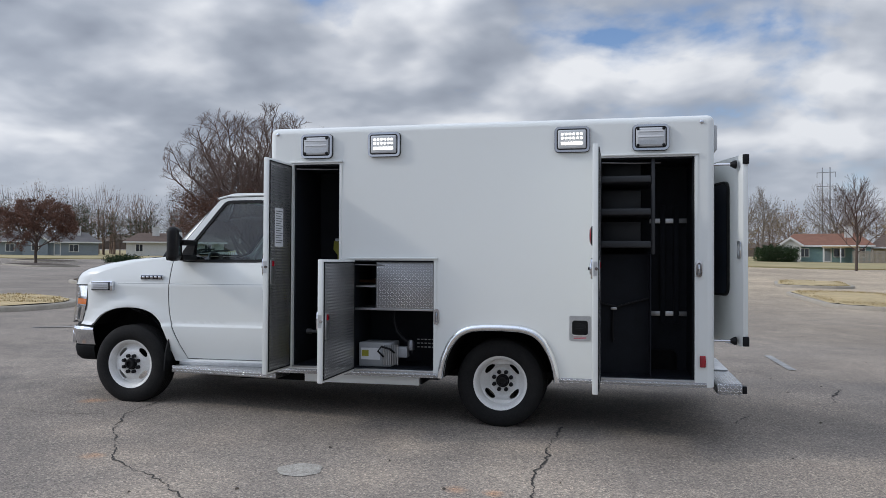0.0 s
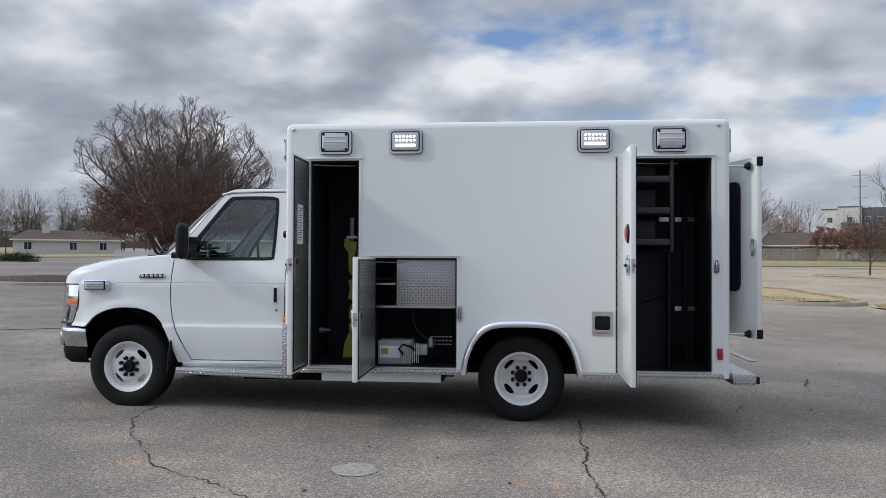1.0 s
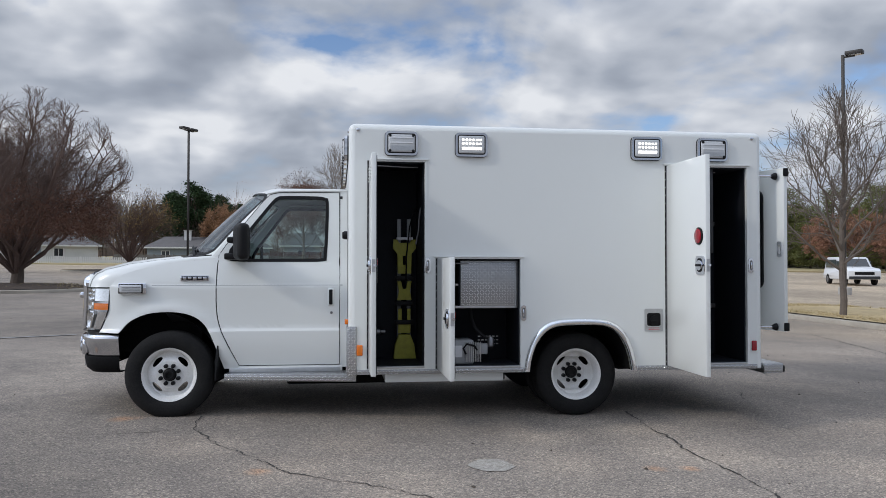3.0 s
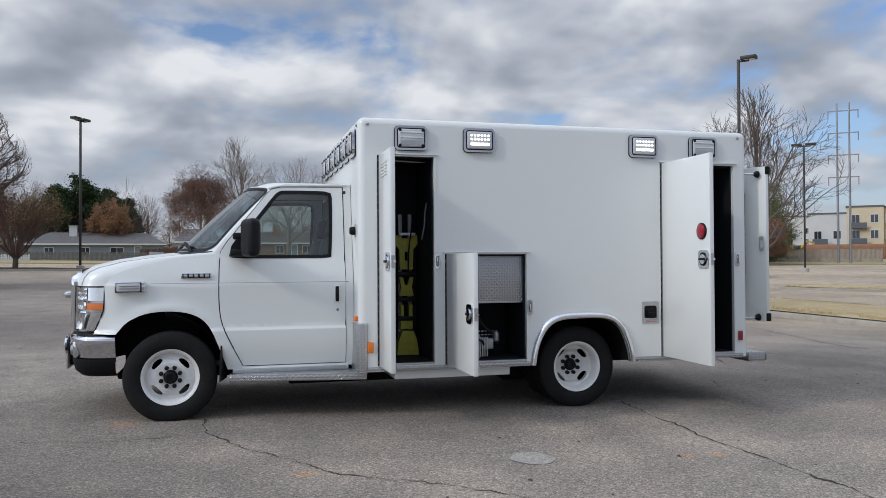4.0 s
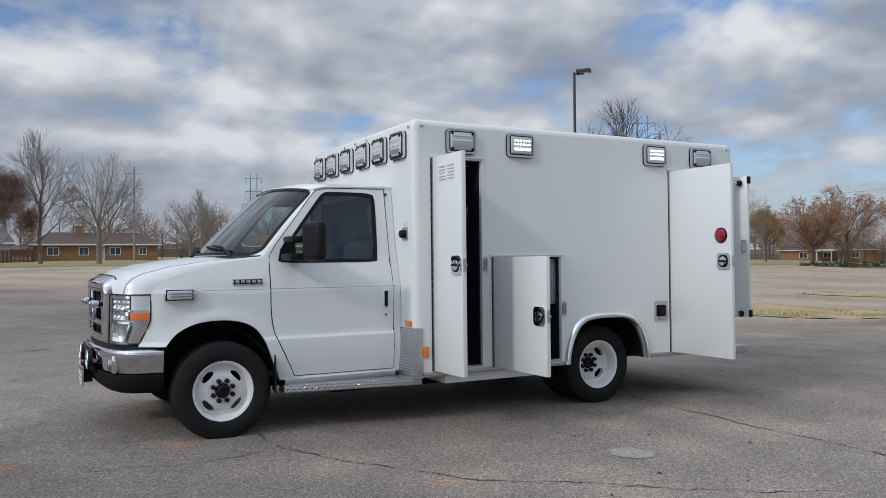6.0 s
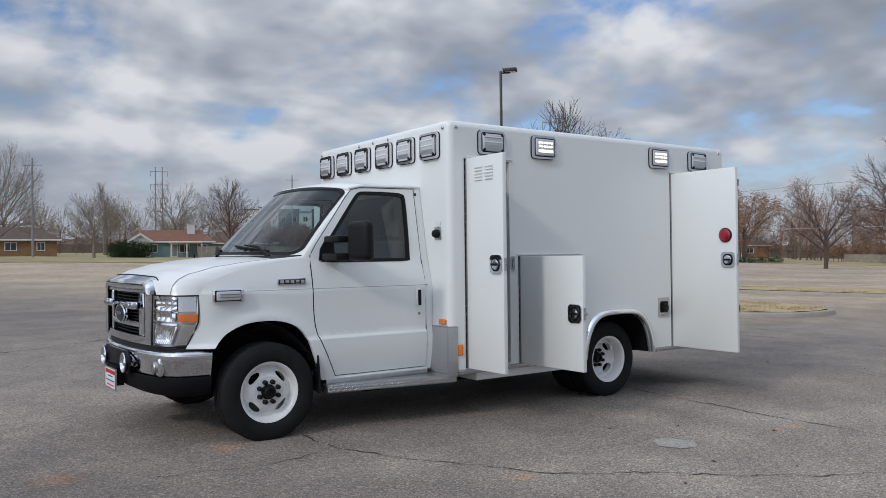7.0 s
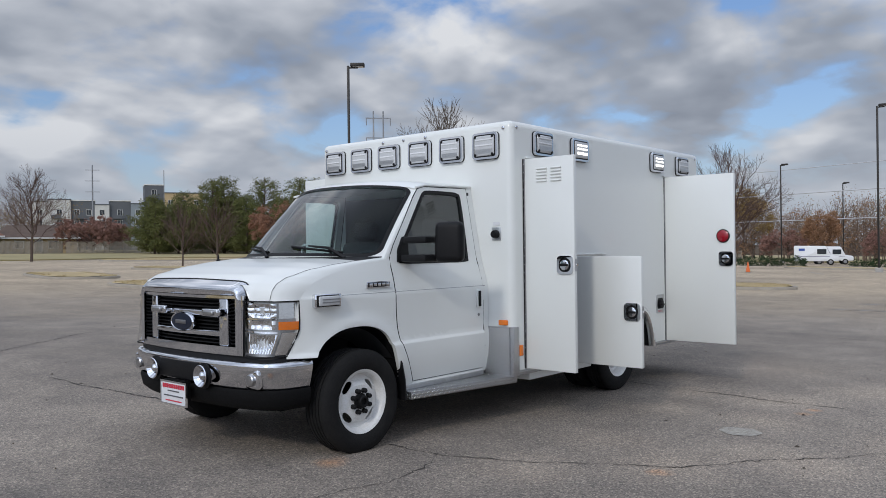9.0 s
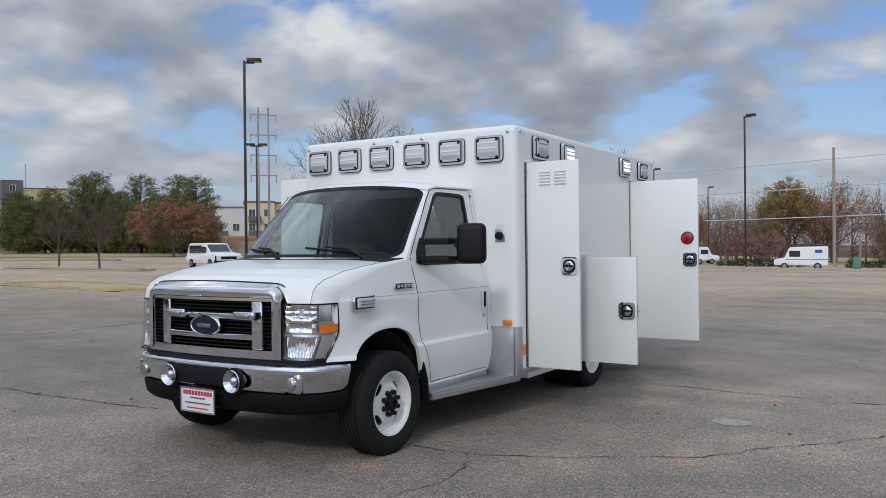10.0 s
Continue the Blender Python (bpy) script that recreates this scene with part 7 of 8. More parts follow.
# ---- houses and buildings ----
M["siding"] = mat("grey_blue_siding", (0.26, 0.30, 0.33), 0.8, 0.0, var=0.15, scale=0.5)
M["teal"] = mat("teal_siding", (0.20, 0.32, 0.32), 0.8, 0.0, var=0.15, scale=0.5)
M["whitewall"] = mat("white_siding", (0.62, 0.62, 0.60), 0.8, 0.0, var=0.12, scale=0.5)
M["brick"] = mat("brown_brick", (0.30, 0.17, 0.09), 0.9, 0.0, var=0.3, scale=2.0)
M["tan"] = mat("tan_panel", (0.50, 0.38, 0.22), 0.85, 0.0, var=0.12, scale=0.3)
M["cream"] = mat("cream_panel", (0.66, 0.56, 0.39), 0.85, 0.0, var=0.12, scale=0.3)
M["greyblock"] = mat("dark_grey_panel", (0.12, 0.13, 0.145), 0.8, 0.0, var=0.15, scale=0.3)
M["greyroof"] = mat("grey_shingles", (0.16, 0.15, 0.145), 0.95, 0.0, var=0.3, scale=1.2, bump=0.4, bscale=12)
M["brownroof"] = mat("brown_shingles", (0.13, 0.09, 0.07), 0.95, 0.0, var=0.3, scale=1.2, bump=0.4, bscale=12)
M["orangeroof"] = mat("rust_orange_shingles", (0.235, 0.108, 0.068), 0.95, 0.0, var=0.3, scale=1.2, bump=0.4, bscale=12)
M["trimwhite"] = mat("white_trim", (0.72, 0.72, 0.70), 0.6, 0.0, var=0.08, scale=3)
M["pane"] = mat("dark_window_pane", (0.03, 0.035, 0.04), 0.08, 0.0, var=0.2, scale=0.6, coat=0.5)
M["fencewood"] = mat("weathered_fence_wood", (0.40, 0.355, 0.295), 0.95, 0.0, var=0.4, scale=1.5)
M["greyfence"] = mat("grey_fence_wood", (0.19, 0.18, 0.165), 0.95, 0.0, var=0.4, scale=1.5)
M["redfence"] = mat("red_brown_fence", (0.15, 0.065, 0.045), 0.95, 0.0, var=0.4, scale=1.5)
M["vinyl"] = mat("white_vinyl", (0.74, 0.74, 0.73), 0.6, 0.0, var=0.08, scale=1)
M["poledark"] = mat("dark_bronze_pole", (0.035, 0.032, 0.03), 0.5, 0.3, var=0.2, scale=2)
M["galv"] = mat("galvanised_steel", (0.33, 0.34, 0.36), 0.5, 0.7, var=0.2, scale=1)
M["polewood"] = mat("utility_pole_wood", (0.36, 0.31, 0.26), 0.9, 0.0, var=0.3, scale=1.5)
M["conc2"] = mat("pale_concrete", (0.46, 0.44, 0.41), 0.9, 0.0, var=0.2, scale=2)
M["wire"] = mat("aluminium_wire", (0.55, 0.56, 0.58), 0.5, 0.2, var=0.1, scale=0.5)
M["orange"] = mat("orange_plastic", (0.80, 0.16, 0.03), 0.5, 0.0, var=0.15, scale=5)
M["carwhite"] = mat("white_car_paint", (0.76, 0.77, 0.78), 0.25, 0.0, var=0.04, scale=1, coat=0.5)
M["carblack"] = mat("black_car_paint", (0.015, 0.016, 0.018), 0.2, 0.0, var=0.2, scale=1, coat=0.5)
M["digger"] = mat("yellow_machine_paint", (0.55, 0.33, 0.03), 0.5, 0.0, var=0.2, scale=2)
M["clay"] = mat("bare_red_clay", (0.33, 0.16, 0.09), 0.95, 0.0, var=0.3, scale=0.3)


def win_parts(parent, x, y, z, w, h, name="window"):
    """A window on a wall that looks to -y."""
    f = part(name, plate([(x - w / 2, z - h / 2), (x + w / 2, z - h / 2), (x + w / 2, z + h / 2), (x - w / 2, z + h / 2)], [[(x - w / 2 + 0.09, z - h / 2 + 0.09), (x + w / 2 - 0.09, z - h / 2 + 0.09), (x + w / 2 - 0.09, z + h / 2 - 0.09), (x - w / 2 + 0.09, z + h / 2 - 0.09)]], y - 0.08, y), M["trimwhite"], parent, smooth=None)
    part("pane", box(x - w / 2 + 0.09, x + w / 2 - 0.09, y - 0.04, y - 0.02, z - h / 2 + 0.09, z + h / 2 - 0.09), M["pane"], f, smooth=None)
    part("glazing_bar", box(x - 0.03, x + 0.03, y - 0.07, y - 0.045, z - h / 2 + 0.09, z + h / 2 - 0.09), M["trimwhite"], f, smooth=None)
    return f


def house(label, x, y, turn, length, deep, eave, ridge, wall, roof, windows, door=None, gables=(), chimney=None, porch=None):
    """A one-storey house whose long front looks to local -y."""
    o = tagged(new("house"), label, "house")
    part("wall", box(-length / 2, length / 2, 0, deep, -0.6, eave), M[wall], o, smooth=None)
    bm = bmesh.new()
    e, t = 0.5, 0.16
    hip = min(2.5, length * 0.12)
    a = [(-length / 2 - e, -e, eave), (length / 2 + e, -e, eave), (length / 2 + e, deep + e, eave), (-length / 2 - e, deep + e, eave)]
    b = [(-length / 2 + hip, deep / 2, ridge), (length / 2 - hip, deep / 2, ridge)]
    lo = [bm.verts.new((p[0], p[1], p[2] - t)) for p in a]
    hi = [bm.verts.new(p) for p in a]
    rg = [bm.verts.new(p) for p in b]
    bm.faces.new(lo)
    for i in range(4):
        j = (i + 1) % 4
        bm.faces.new((lo[i], lo[j], hi[j], hi[i]))
    bm.faces.new((hi[0], hi[1], rg[1], rg[0])), bm.faces.new((hi[2], hi[3], rg[0], rg[1]))
    bm.faces.new((hi[1], hi[2], rg[1])), bm.faces.new((hi[3], hi[0], rg[0]))
    bmesh.ops.recalc_face_normals(bm, faces=bm.faces[:])
    r = part("roof", bm, M[roof], o, smooth=None)
    part("fascia", box(-length / 2 - e, length / 2 + e, -e - 0.03, -e, eave - t - 0.04, eave), M["trimwhite"], r, smooth=None)
    for wx, wz, w, h in windows:
        win_parts(o, wx, 0, wz, w, h)
    if door is not None:
        d = part("door", box(door - 0.5, door + 0.5, -0.05, 0.0, 0.0, 2.05), M["trimwhite"], o, smooth=None)
        part("door_panel", box(door - 0.35, door + 0.35, -0.07, -0.05, 0.3, 1.9), M["siding"], d, smooth=None)
    for gx, gw, gm in gables:
        bm = plate([(gx - gw / 2, -0.5), (gx + gw / 2, -0.5), (gx + gw / 2, eave), (gx, eave + gw * 0.36), (gx - gw / 2, eave)], [], -1.2, 1.5)
        g = part("gable", bm, M[gm], o, smooth=None)
        for s in (-1, 1):
            bm = bmesh.new()
            q = [(gx, eave + gw * 0.36), (gx + s * (gw / 2 + 0.35), eave - 0.15)]
            vs = [bm.verts.new((p[0], yy, p[1] + dz)) for dz in (0.04, 0.2) for yy in (-1.5, 3.0) for p in q]
            for f in ((0, 1, 3, 2), (4, 5, 7, 6), (0, 1, 5, 4), (2, 3, 7, 6), (1, 3, 7, 5), (0, 2, 6, 4)):
                bm.faces.new([vs[i] for i in f])
            bmesh.ops.recalc_face_normals(bm, faces=bm.faces[:])
            part("gable_roof", bm, M[roof], g, smooth=None)
            bm = bmesh.new()
            vs = [bm.verts.new((p[0], yy, p[1] + dz)) for dz in (-0.12, 0.18) for yy in (-1.56, -1.5) for p in q]
            for f in ((0, 1, 3, 2), (4, 5, 7, 6), (0, 1, 5, 4), (2, 3, 7, 6), (1, 3, 7, 5), (0, 2, 6, 4)):
                bm.faces.new([vs[i] for i in f])
            bmesh.ops.recalc_face_normals(bm, faces=bm.faces[:])
            part("bargeboard", bm, M["trimwhite"], g, smooth=None)
        win_parts(g, gx, -1.2, 1.45, 1.0, 1.2)
    if chimney is not None:
        c = part("chimney", box(chimney - 0.5, chimney + 0.5, deep * 0.3, deep * 0.3 + 0.7, eave - 0.5, ridge + 0.8), M["whitewall" if wall != "brick" else "brick"], o, smooth=None)
        part("chimney_cap", box(chimney - 0.6, chimney + 0.6, deep * 0.3 - 0.1, deep * 0.3 + 0.8, ridge + 0.8, ridge + 0.92), M["conc2"], c, smooth=None)
    if porch:
        p0, p1 = porch
        pr = part("porch_roof", box(p0, p1, -3.0, -0.4, eave - 0.35, eave - 0.2), M["tan"], o, smooth=None)
        for px in (p0 + 0.15, (p0 + p1) / 2, p1 - 0.15):
            part("porch_post", box(px - 0.07, px + 0.07, -2.9, -2.76, 0, eave - 0.35), M["trimwhite"], pr, smooth=None)
    o.matrix_basis = pose(x, y, ground_z(x, y), 0, 0, turn)
    return o


house("blue-grey house with a white-trimmed gable and grey shingle roof", -84.0, 100.0, 38, 14, 8, 2.3, 3.9, "siding", "greyroof", [(3.5, 1.3, 1.4, 1.2), (-5.2, 1.3, 1.2, 1.2)], 1.2, [(-1.8, 3.4, "siding")], 4.0)
house("white house with two windows and a grey roof", -64.3, 103.0, 34, 14, 7, 2.2, 3.6, "whitewall", "brownroof", [(-5.2, 1.25, 1.1, 1.2), (0.6, 1.25, 1.1, 1.2), (4.6, 1.25, 1.1, 1.2)], None, (), -2.8)
house("low white house behind the white fence", -44.0, 108.0, 20, 18, 8, 2.3, 3.8, "whitewall", "greyroof", [(-6, 1.3, 1.3, 1.2), (-1.5, 1.3, 1.3, 1.2), (4, 1.3, 1.3, 1.2)], 1.5)
house("long low house with grey shingle roof and brick chimney", -20.5, 112.0, 6, 17, 9, 2.35, 4.0, "siding", "greyroof", [(-6, 1.3, 1.2, 1.1), (-1.5, 1.3, 1.2, 1.1), (2.5, 1.3, 1.8, 1.1)], 5.2, (), -3.2)
house("brown brick house with a dark brown shingle roof", 5.5, 108.0, -2, 15, 9, 2.3, 3.95, "brick", "brownroof", [(-5.2, 1.35, 1.4, 1.1), (-1.6, 1.35, 1.2, 1.1), (2.2, 1.35, 1.4, 1.1), (5.6, 1.35, 1.0, 1.1)], 0.4, (), -2.0)
house("teal house with a rust-orange roof and a carport", 27.9, 108.4, -12, 10.6, 9, 2.4, 4.1, "teal", "orangeroof", [(-2.6, 1.4, 1.2, 1.2), (1.6, 1.4, 1.4, 1.2), (4.0, 1.4, 1.4, 1.2)], 0.2, [(-4.3, 2.6, "whitewall")], 2.8, (-0.5, 3.8))
house("low house with a dark roof and white porch", 126.0, 88.5, -52, 16, 8, 2.3, 3.9, "brick", "brownroof", [(-4, 1.3, 1.4, 1.1), (0, 1.3, 1.4, 1.1), (4.5, 1.3, 1.4, 1.1)], 2.2, (), None, (-2, 3))
house("small white gabled cottage with a green roof", -7.0, 104.0, 0, 5, 6, 2.6, 4.4, "whitewall", "greyroof", [(0, 1.4, 1.2, 1.2)])


house("tan house with a grey-brown shingle roof behind the fence", 39.0, 110.0, -16, 9.5, 8, 2.3, 4.1, "tan", "brownroof", [(-2.4, 1.3, 1.2, 1.1), (1.8, 1.3, 1.4, 1.1)], 0.0)


def block(label, x, y, turn, parts_list, storeys_h=3.1):
    """A flat-roofed building made of bays (x0, x1, height, wall, depth)."""
    o = tagged(new("apartment_building"), label, "building")
    for x0, x1, h, wall, dep in parts_list:
        w = part("wall", box(x0, x1, -dep, 10, -2, h), M[wall], o, smooth=None)
        part("parapet", box(x0 - 0.15, x1 + 0.15, -dep - 0.15, 10, h, h + 0.3), M["greyblock" if wall != "greyblock" else "trimwhite"], w, smooth=None)
        n = max(1, int((x1 - x0) / 3.2))
        for f in range(int(h // storeys_h)):
            for i in range(n):
                cx = x0 + (i + 0.5) * (x1 - x0) / n
                win_parts(w, cx, -dep, 1.9 + f * storeys_h, 1.5, 1.7)
            if f and (x1 - x0) > 5:
                b = part("balcony", box(x0 + 0.8, x0 + 3.6, -dep - 1.2, -dep, f * storeys_h, f * storeys_h + 0.18), M["greyblock"], o, smooth=None)
                part("balcony_rail", box(x0 + 0.8, x0 + 3.6, -dep - 1.2, -dep - 1.12, f * storeys_h + 0.18, f * storeys_h + 1.1), M["greyblock"], b, smooth=None)
    o.matrix_basis = pose(x, y, ground_z(x, y), 0, 0, turn)
    return o


block("four-storey white and dark grey apartment block", 99.9, 233, -26, [(-12, -7.5, 14.2, "whitewall", 0), (-7.5, -1.5, 14.8, "whitewall", 0.8), (-1.5, 5, 14.6, "greyblock", 0), (5, 9, 13.4, "whitewall", 0.8), (9, 15, 14.6, "greyblock", 0), (15, 19, 13.8, "siding", 0.4), (19, 24.5, 19.6, "greyblock", 0), (24.5, 36, 17.2, "tan", 0.6)])
block("cream and brown building beside bare red clay", 117.4, 126.1, -43, [(-8.5, -1.5, 9.2, "whitewall", 0), (-1.5, 5.0, 10.4, "cream", 0.6), (5.0, 7.0, 10.2, "tan", 0)])
block("long white and tan apartment block", 150, 190, -35, [(-16, -8, 12.2, "whitewall", 0), (-8, 0, 12.2, "tan", 0.8), (0, 9, 12.2, "whitewall", 0)])
bm = box(-12, 12, -3, 3, -0.5, 2.9, 0.5, 2)
clay = tagged(part("clay_bank", bm, M["clay"], smooth=60), "bank of bare red clay by the building site", "earth bank", kind="structure")
clay.matrix_basis = pose(107.5, 123, ground_z(107.5, 123), 0, 0, -43)


# ---- fences ----
def board_fence(label, knots, h, material, board=0.14, gap=0.015, panel=2.4):
    o = tagged(new("fence"), label, "fence")
    for (x0, y0), (x1, y1) in zip(knots, knots[1:]):
        length = math.hypot(x1 - x0, y1 - y0)
        a = math.atan2(y1 - y0, x1 - x0)
        for i in range(int(length / panel)):
            k = (i + 0.5) * panel / length
            px, py = x0 + (x1 - x0) * k, y0 + (y1 - y0) * k
            bm = bmesh.new()
            n = int(panel / board)
            for j in range(n):
                u = -panel / 2 + (j + 0.5) * panel / n
                hh = h * (0.97 + 0.04 * random.random())
                box(u - board / 2 + gap, u + board / 2 - gap, -0.015, 0.015, 0.03, hh, bm=bm)
            for z in (0.35, h - 0.35):
                box(-panel / 2, panel / 2, 0.016, 0.06, z - 0.05, z + 0.05, bm=bm)
            ob = part("fence_panel", bm, M[material], o, smooth=None, at=pose(px, py, ground_z(px, py), 0, 0, math.degrees(a)))
            ob["kind"] = "stuff"
            part("post", box(panel / 2 - 0.06, panel / 2 + 0.06, 0.061, 0.18, 0, h + 0.05), M[material], ob, smooth=None)
    return o


board_fence("long white vinyl fence along the lawn", [(-46.5, 82.0), (-24, 92)], 0.85, "vinyl", 0.20, 0.03)
board_fence("weathered wooden board fence behind the lot", [(30, 104), (40, 104), (54, 98), (66, 86), (74, 74)], 1.75, "fencewood")
board_fence("grey wooden board fence before the long house", [(-30, 98), (-6, 100)], 1.2, "greyfence")
board_fence("red-brown wooden board fence on the lawn", [(-14, 102), (-1.5, 103.5)], 1.7, "redfence")
board_fence("low wooden fence by the far houses", [(116, 60), (112, 40)], 1.4, "fencewood")


# ---- lamp posts, power lines ----
def lamp_post(x, y, h, turn, heads=1):
    o = tagged(new("lamp_post"), "tall dark bronze parking lot lamp post on a concrete base", "lamp post", "lamp posts of the lot")
    part("base", lathe([(0.28, -0.2), (0.28, 0.30), (0.25, 0.33)], 20, "z"), M["conc2"], o)
    part("pole", box(-0.065, 0.065, -0.065, 0.065, 0.32, h - 0.08, 0.015), M["poledark"], o)
    for s in ([1] if heads == 1 else [1, -1]):
        a = part("arm", box(min(0, s * 0.5), max(0, s * 0.5), -0.04, 0.04, h - 0.22, h - 0.14, 0.01), M["poledark"], o)
        hd = part("lamp_head", box(min(s * 0.12, s * 0.85), max(s * 0.12, s * 0.85), -0.21, 0.21, h - 0.14, h + 0.04, 0.03), M["poledark"], a)
        part("lamp_lens", box(min(s * 0.25, s * 0.78), max(s * 0.25, s * 0.78), -0.16, 0.16, h - 0.156, h - 0.142), M["lens"], hd)
    o.matrix_basis = pose(x, y, ground_z(x, y), 0, 0, turn)
    return o


lamp_post(-13.15, 54.5, 10.7, 62, 2)
lamp_post(20.7, 26.9, 11.0, -48)
lamp_post(58.0, 10.6, 12.3, -90)
lamp_post(118.0, 28.5, 11.5, -90)
lamp_post(93.0, 29.0, 12.0, -90)
lamp_post(38.6, 44.3, 9.6, -48, 2)


def h_frame(x, y, h, turn):
    o = tagged(new("power_tower"), "tall galvanised twin-pole power tower with crossarms", "power tower")
    for s in (-1, 1):
        part("mast", tube([(s * 0.62, 0, -0.5), (s * 0.62, 0, h)], [0.15, 0.09], 10), M["galv"], o)
    for z in (h - 0.9, h - 3.4, h - 5.9, h - 8.4):
        w = 1.6
        a = part("crossarm", box(-w, w, -0.06, 0.06, z - 0.06, z + 0.06), M["galv"], o)
        if w > 1:
            for s in (-1, 1):
                part("insulator", tube([(s * 1.52, 0, z), (s * 1.52, 0, z - 0.9)], 0.06, 6), M["galv"], a)
    o.matrix_basis = pose(x, y, ground_z(x, y), 0, 0, turn)
    return o


h_frame(63.9, 68.8, 18.2, -40)
h_frame(37.6, 149.4, 16.8, -20)


def steel_pole(x, y, h, r=0.16, arms=3, w=1.1):
    o = tagged(new("utility_pole"), "slender steel utility pole with short arms", "utility pole")
    part("mast", tube([(0, 0, -0.5), (0, 0, h)], [r, r * 0.6], 10), M["galv"], o)
    for i in range(arms):
        part("crossarm", box(-w, w, -0.05, 0.05, h - 0.9 - i * 1.8, h - 0.80 - i * 1.8), M["galv"], o)
    o.matrix_basis = pose(x, y, ground_z(x, y), 0, 0, -35)


steel_pole(54.2, 126.1, 14.4)
steel_pole(78.0, 145.3, 16.5, 0.12, 0)
steel_pole(72.0, 116.0, 13.0, 0.12, 0)
steel_pole(109.9, 98.6, 20.0, 0.2, 4, 0.5)
steel_pole(110.7, 97.8, 19.2, 0.2, 4, 0.5)
steel_pole(8.5, 96.0, 11.5, 0.14, 2)

o = tagged(new("utility_pole"), "tall wooden utility pole carrying wires", "utility pole")
part("pole", tube([(0, 0, -0.5), (0.05, 0, 13.4)], [0.20, 0.13], 12), M["polewood"], o)
for z in (12.6, 11.2, 10.0):
    part("insulator", lathe([(0.05, 0), (0.11, 0.05), (0.11, 0.2), (0.05, 0.25)], 10, "z", (0.24, 0, z)), M["galv"], o)
o.matrix_basis = pose(91.3, 8.0, ground_z(91.3, 8.0))
for z, r in ((11.9, 0.045), (8.7, 0.06), (5.3, 0.055)):
    pts = []
    for i in range(25):
        t = i / 24
        pts.append((118 - 44 * t, 86 - 140 * t, z - 0.8 + 0.9 * (2 * t - 1) ** 2))
    tagged(part("overhead_wire", tube(pts, r, 5), M["wire"]), "pale overhead power wire", "wire")

# ---- hedges and bushes ----
def hedge(name, label, x, y, turn, length, deep, h, leaf, seed, lean=0.0):
    rng = random.Random(seed)
    cs = []
    for i in range(int(length * deep * h * 60) + 60):
        u, v, w = (rng.random() - 0.5), (rng.random() - 0.5), rng.random()
        k = max(abs(u), abs(v)) * 2
        if w > 0.75 + 0.25 * (1 - k) + 0.1 * math.sin(u * 40 + seed):
            continue
        cs.append((u * length, v * deep, w * h))
    lv, lf = leaf_quads(rng, cs, 9, 0.10, 0.075)
    o = tagged(new(name, pydata(name, lv, lf, M[leaf])), label, name)
    o.matrix_basis = pose(x, y, ground_z(x, y), 0, 0, turn)
    return o


hedge("hedge", "low clipped dark hedge at the lot's edge", -52.0, 45.0, -35, 6.0, 1.2, 0.8, "evergreen", 1)
hedge("hedge", "low clipped dark hedge at the lot's edge", -44.0, 60.0, -30, 6.5, 1.2, 0.75, "evergreen", 2)
hedge("hedge", "low clipped hedge on the verge", 78.0, 52.0, -50, 9.0, 1.2, 0.7, "evergreen", 3)
hedge("hedge", "low clipped hedge by the lot", 70.0, 24.0, -70, 9.0, 1.3, 0.9, "evergreen", 4)
hedge("hedge", "low clipped hedge by the lot", 82.0, 14.0, -80, 9.0, 1.3, 0.9, "evergreen", 5)
hedge("hedge", "low clipped hedge by the lot", 88.0, 4.0, -85, 5.0, 1.3, 0.9, "evergreen", 6)
hedge("bush", "large dark green bush beside the teal house", 20.6, 102.0, 0, 5.0, 3.0, 2.4, "evergreen", 7)


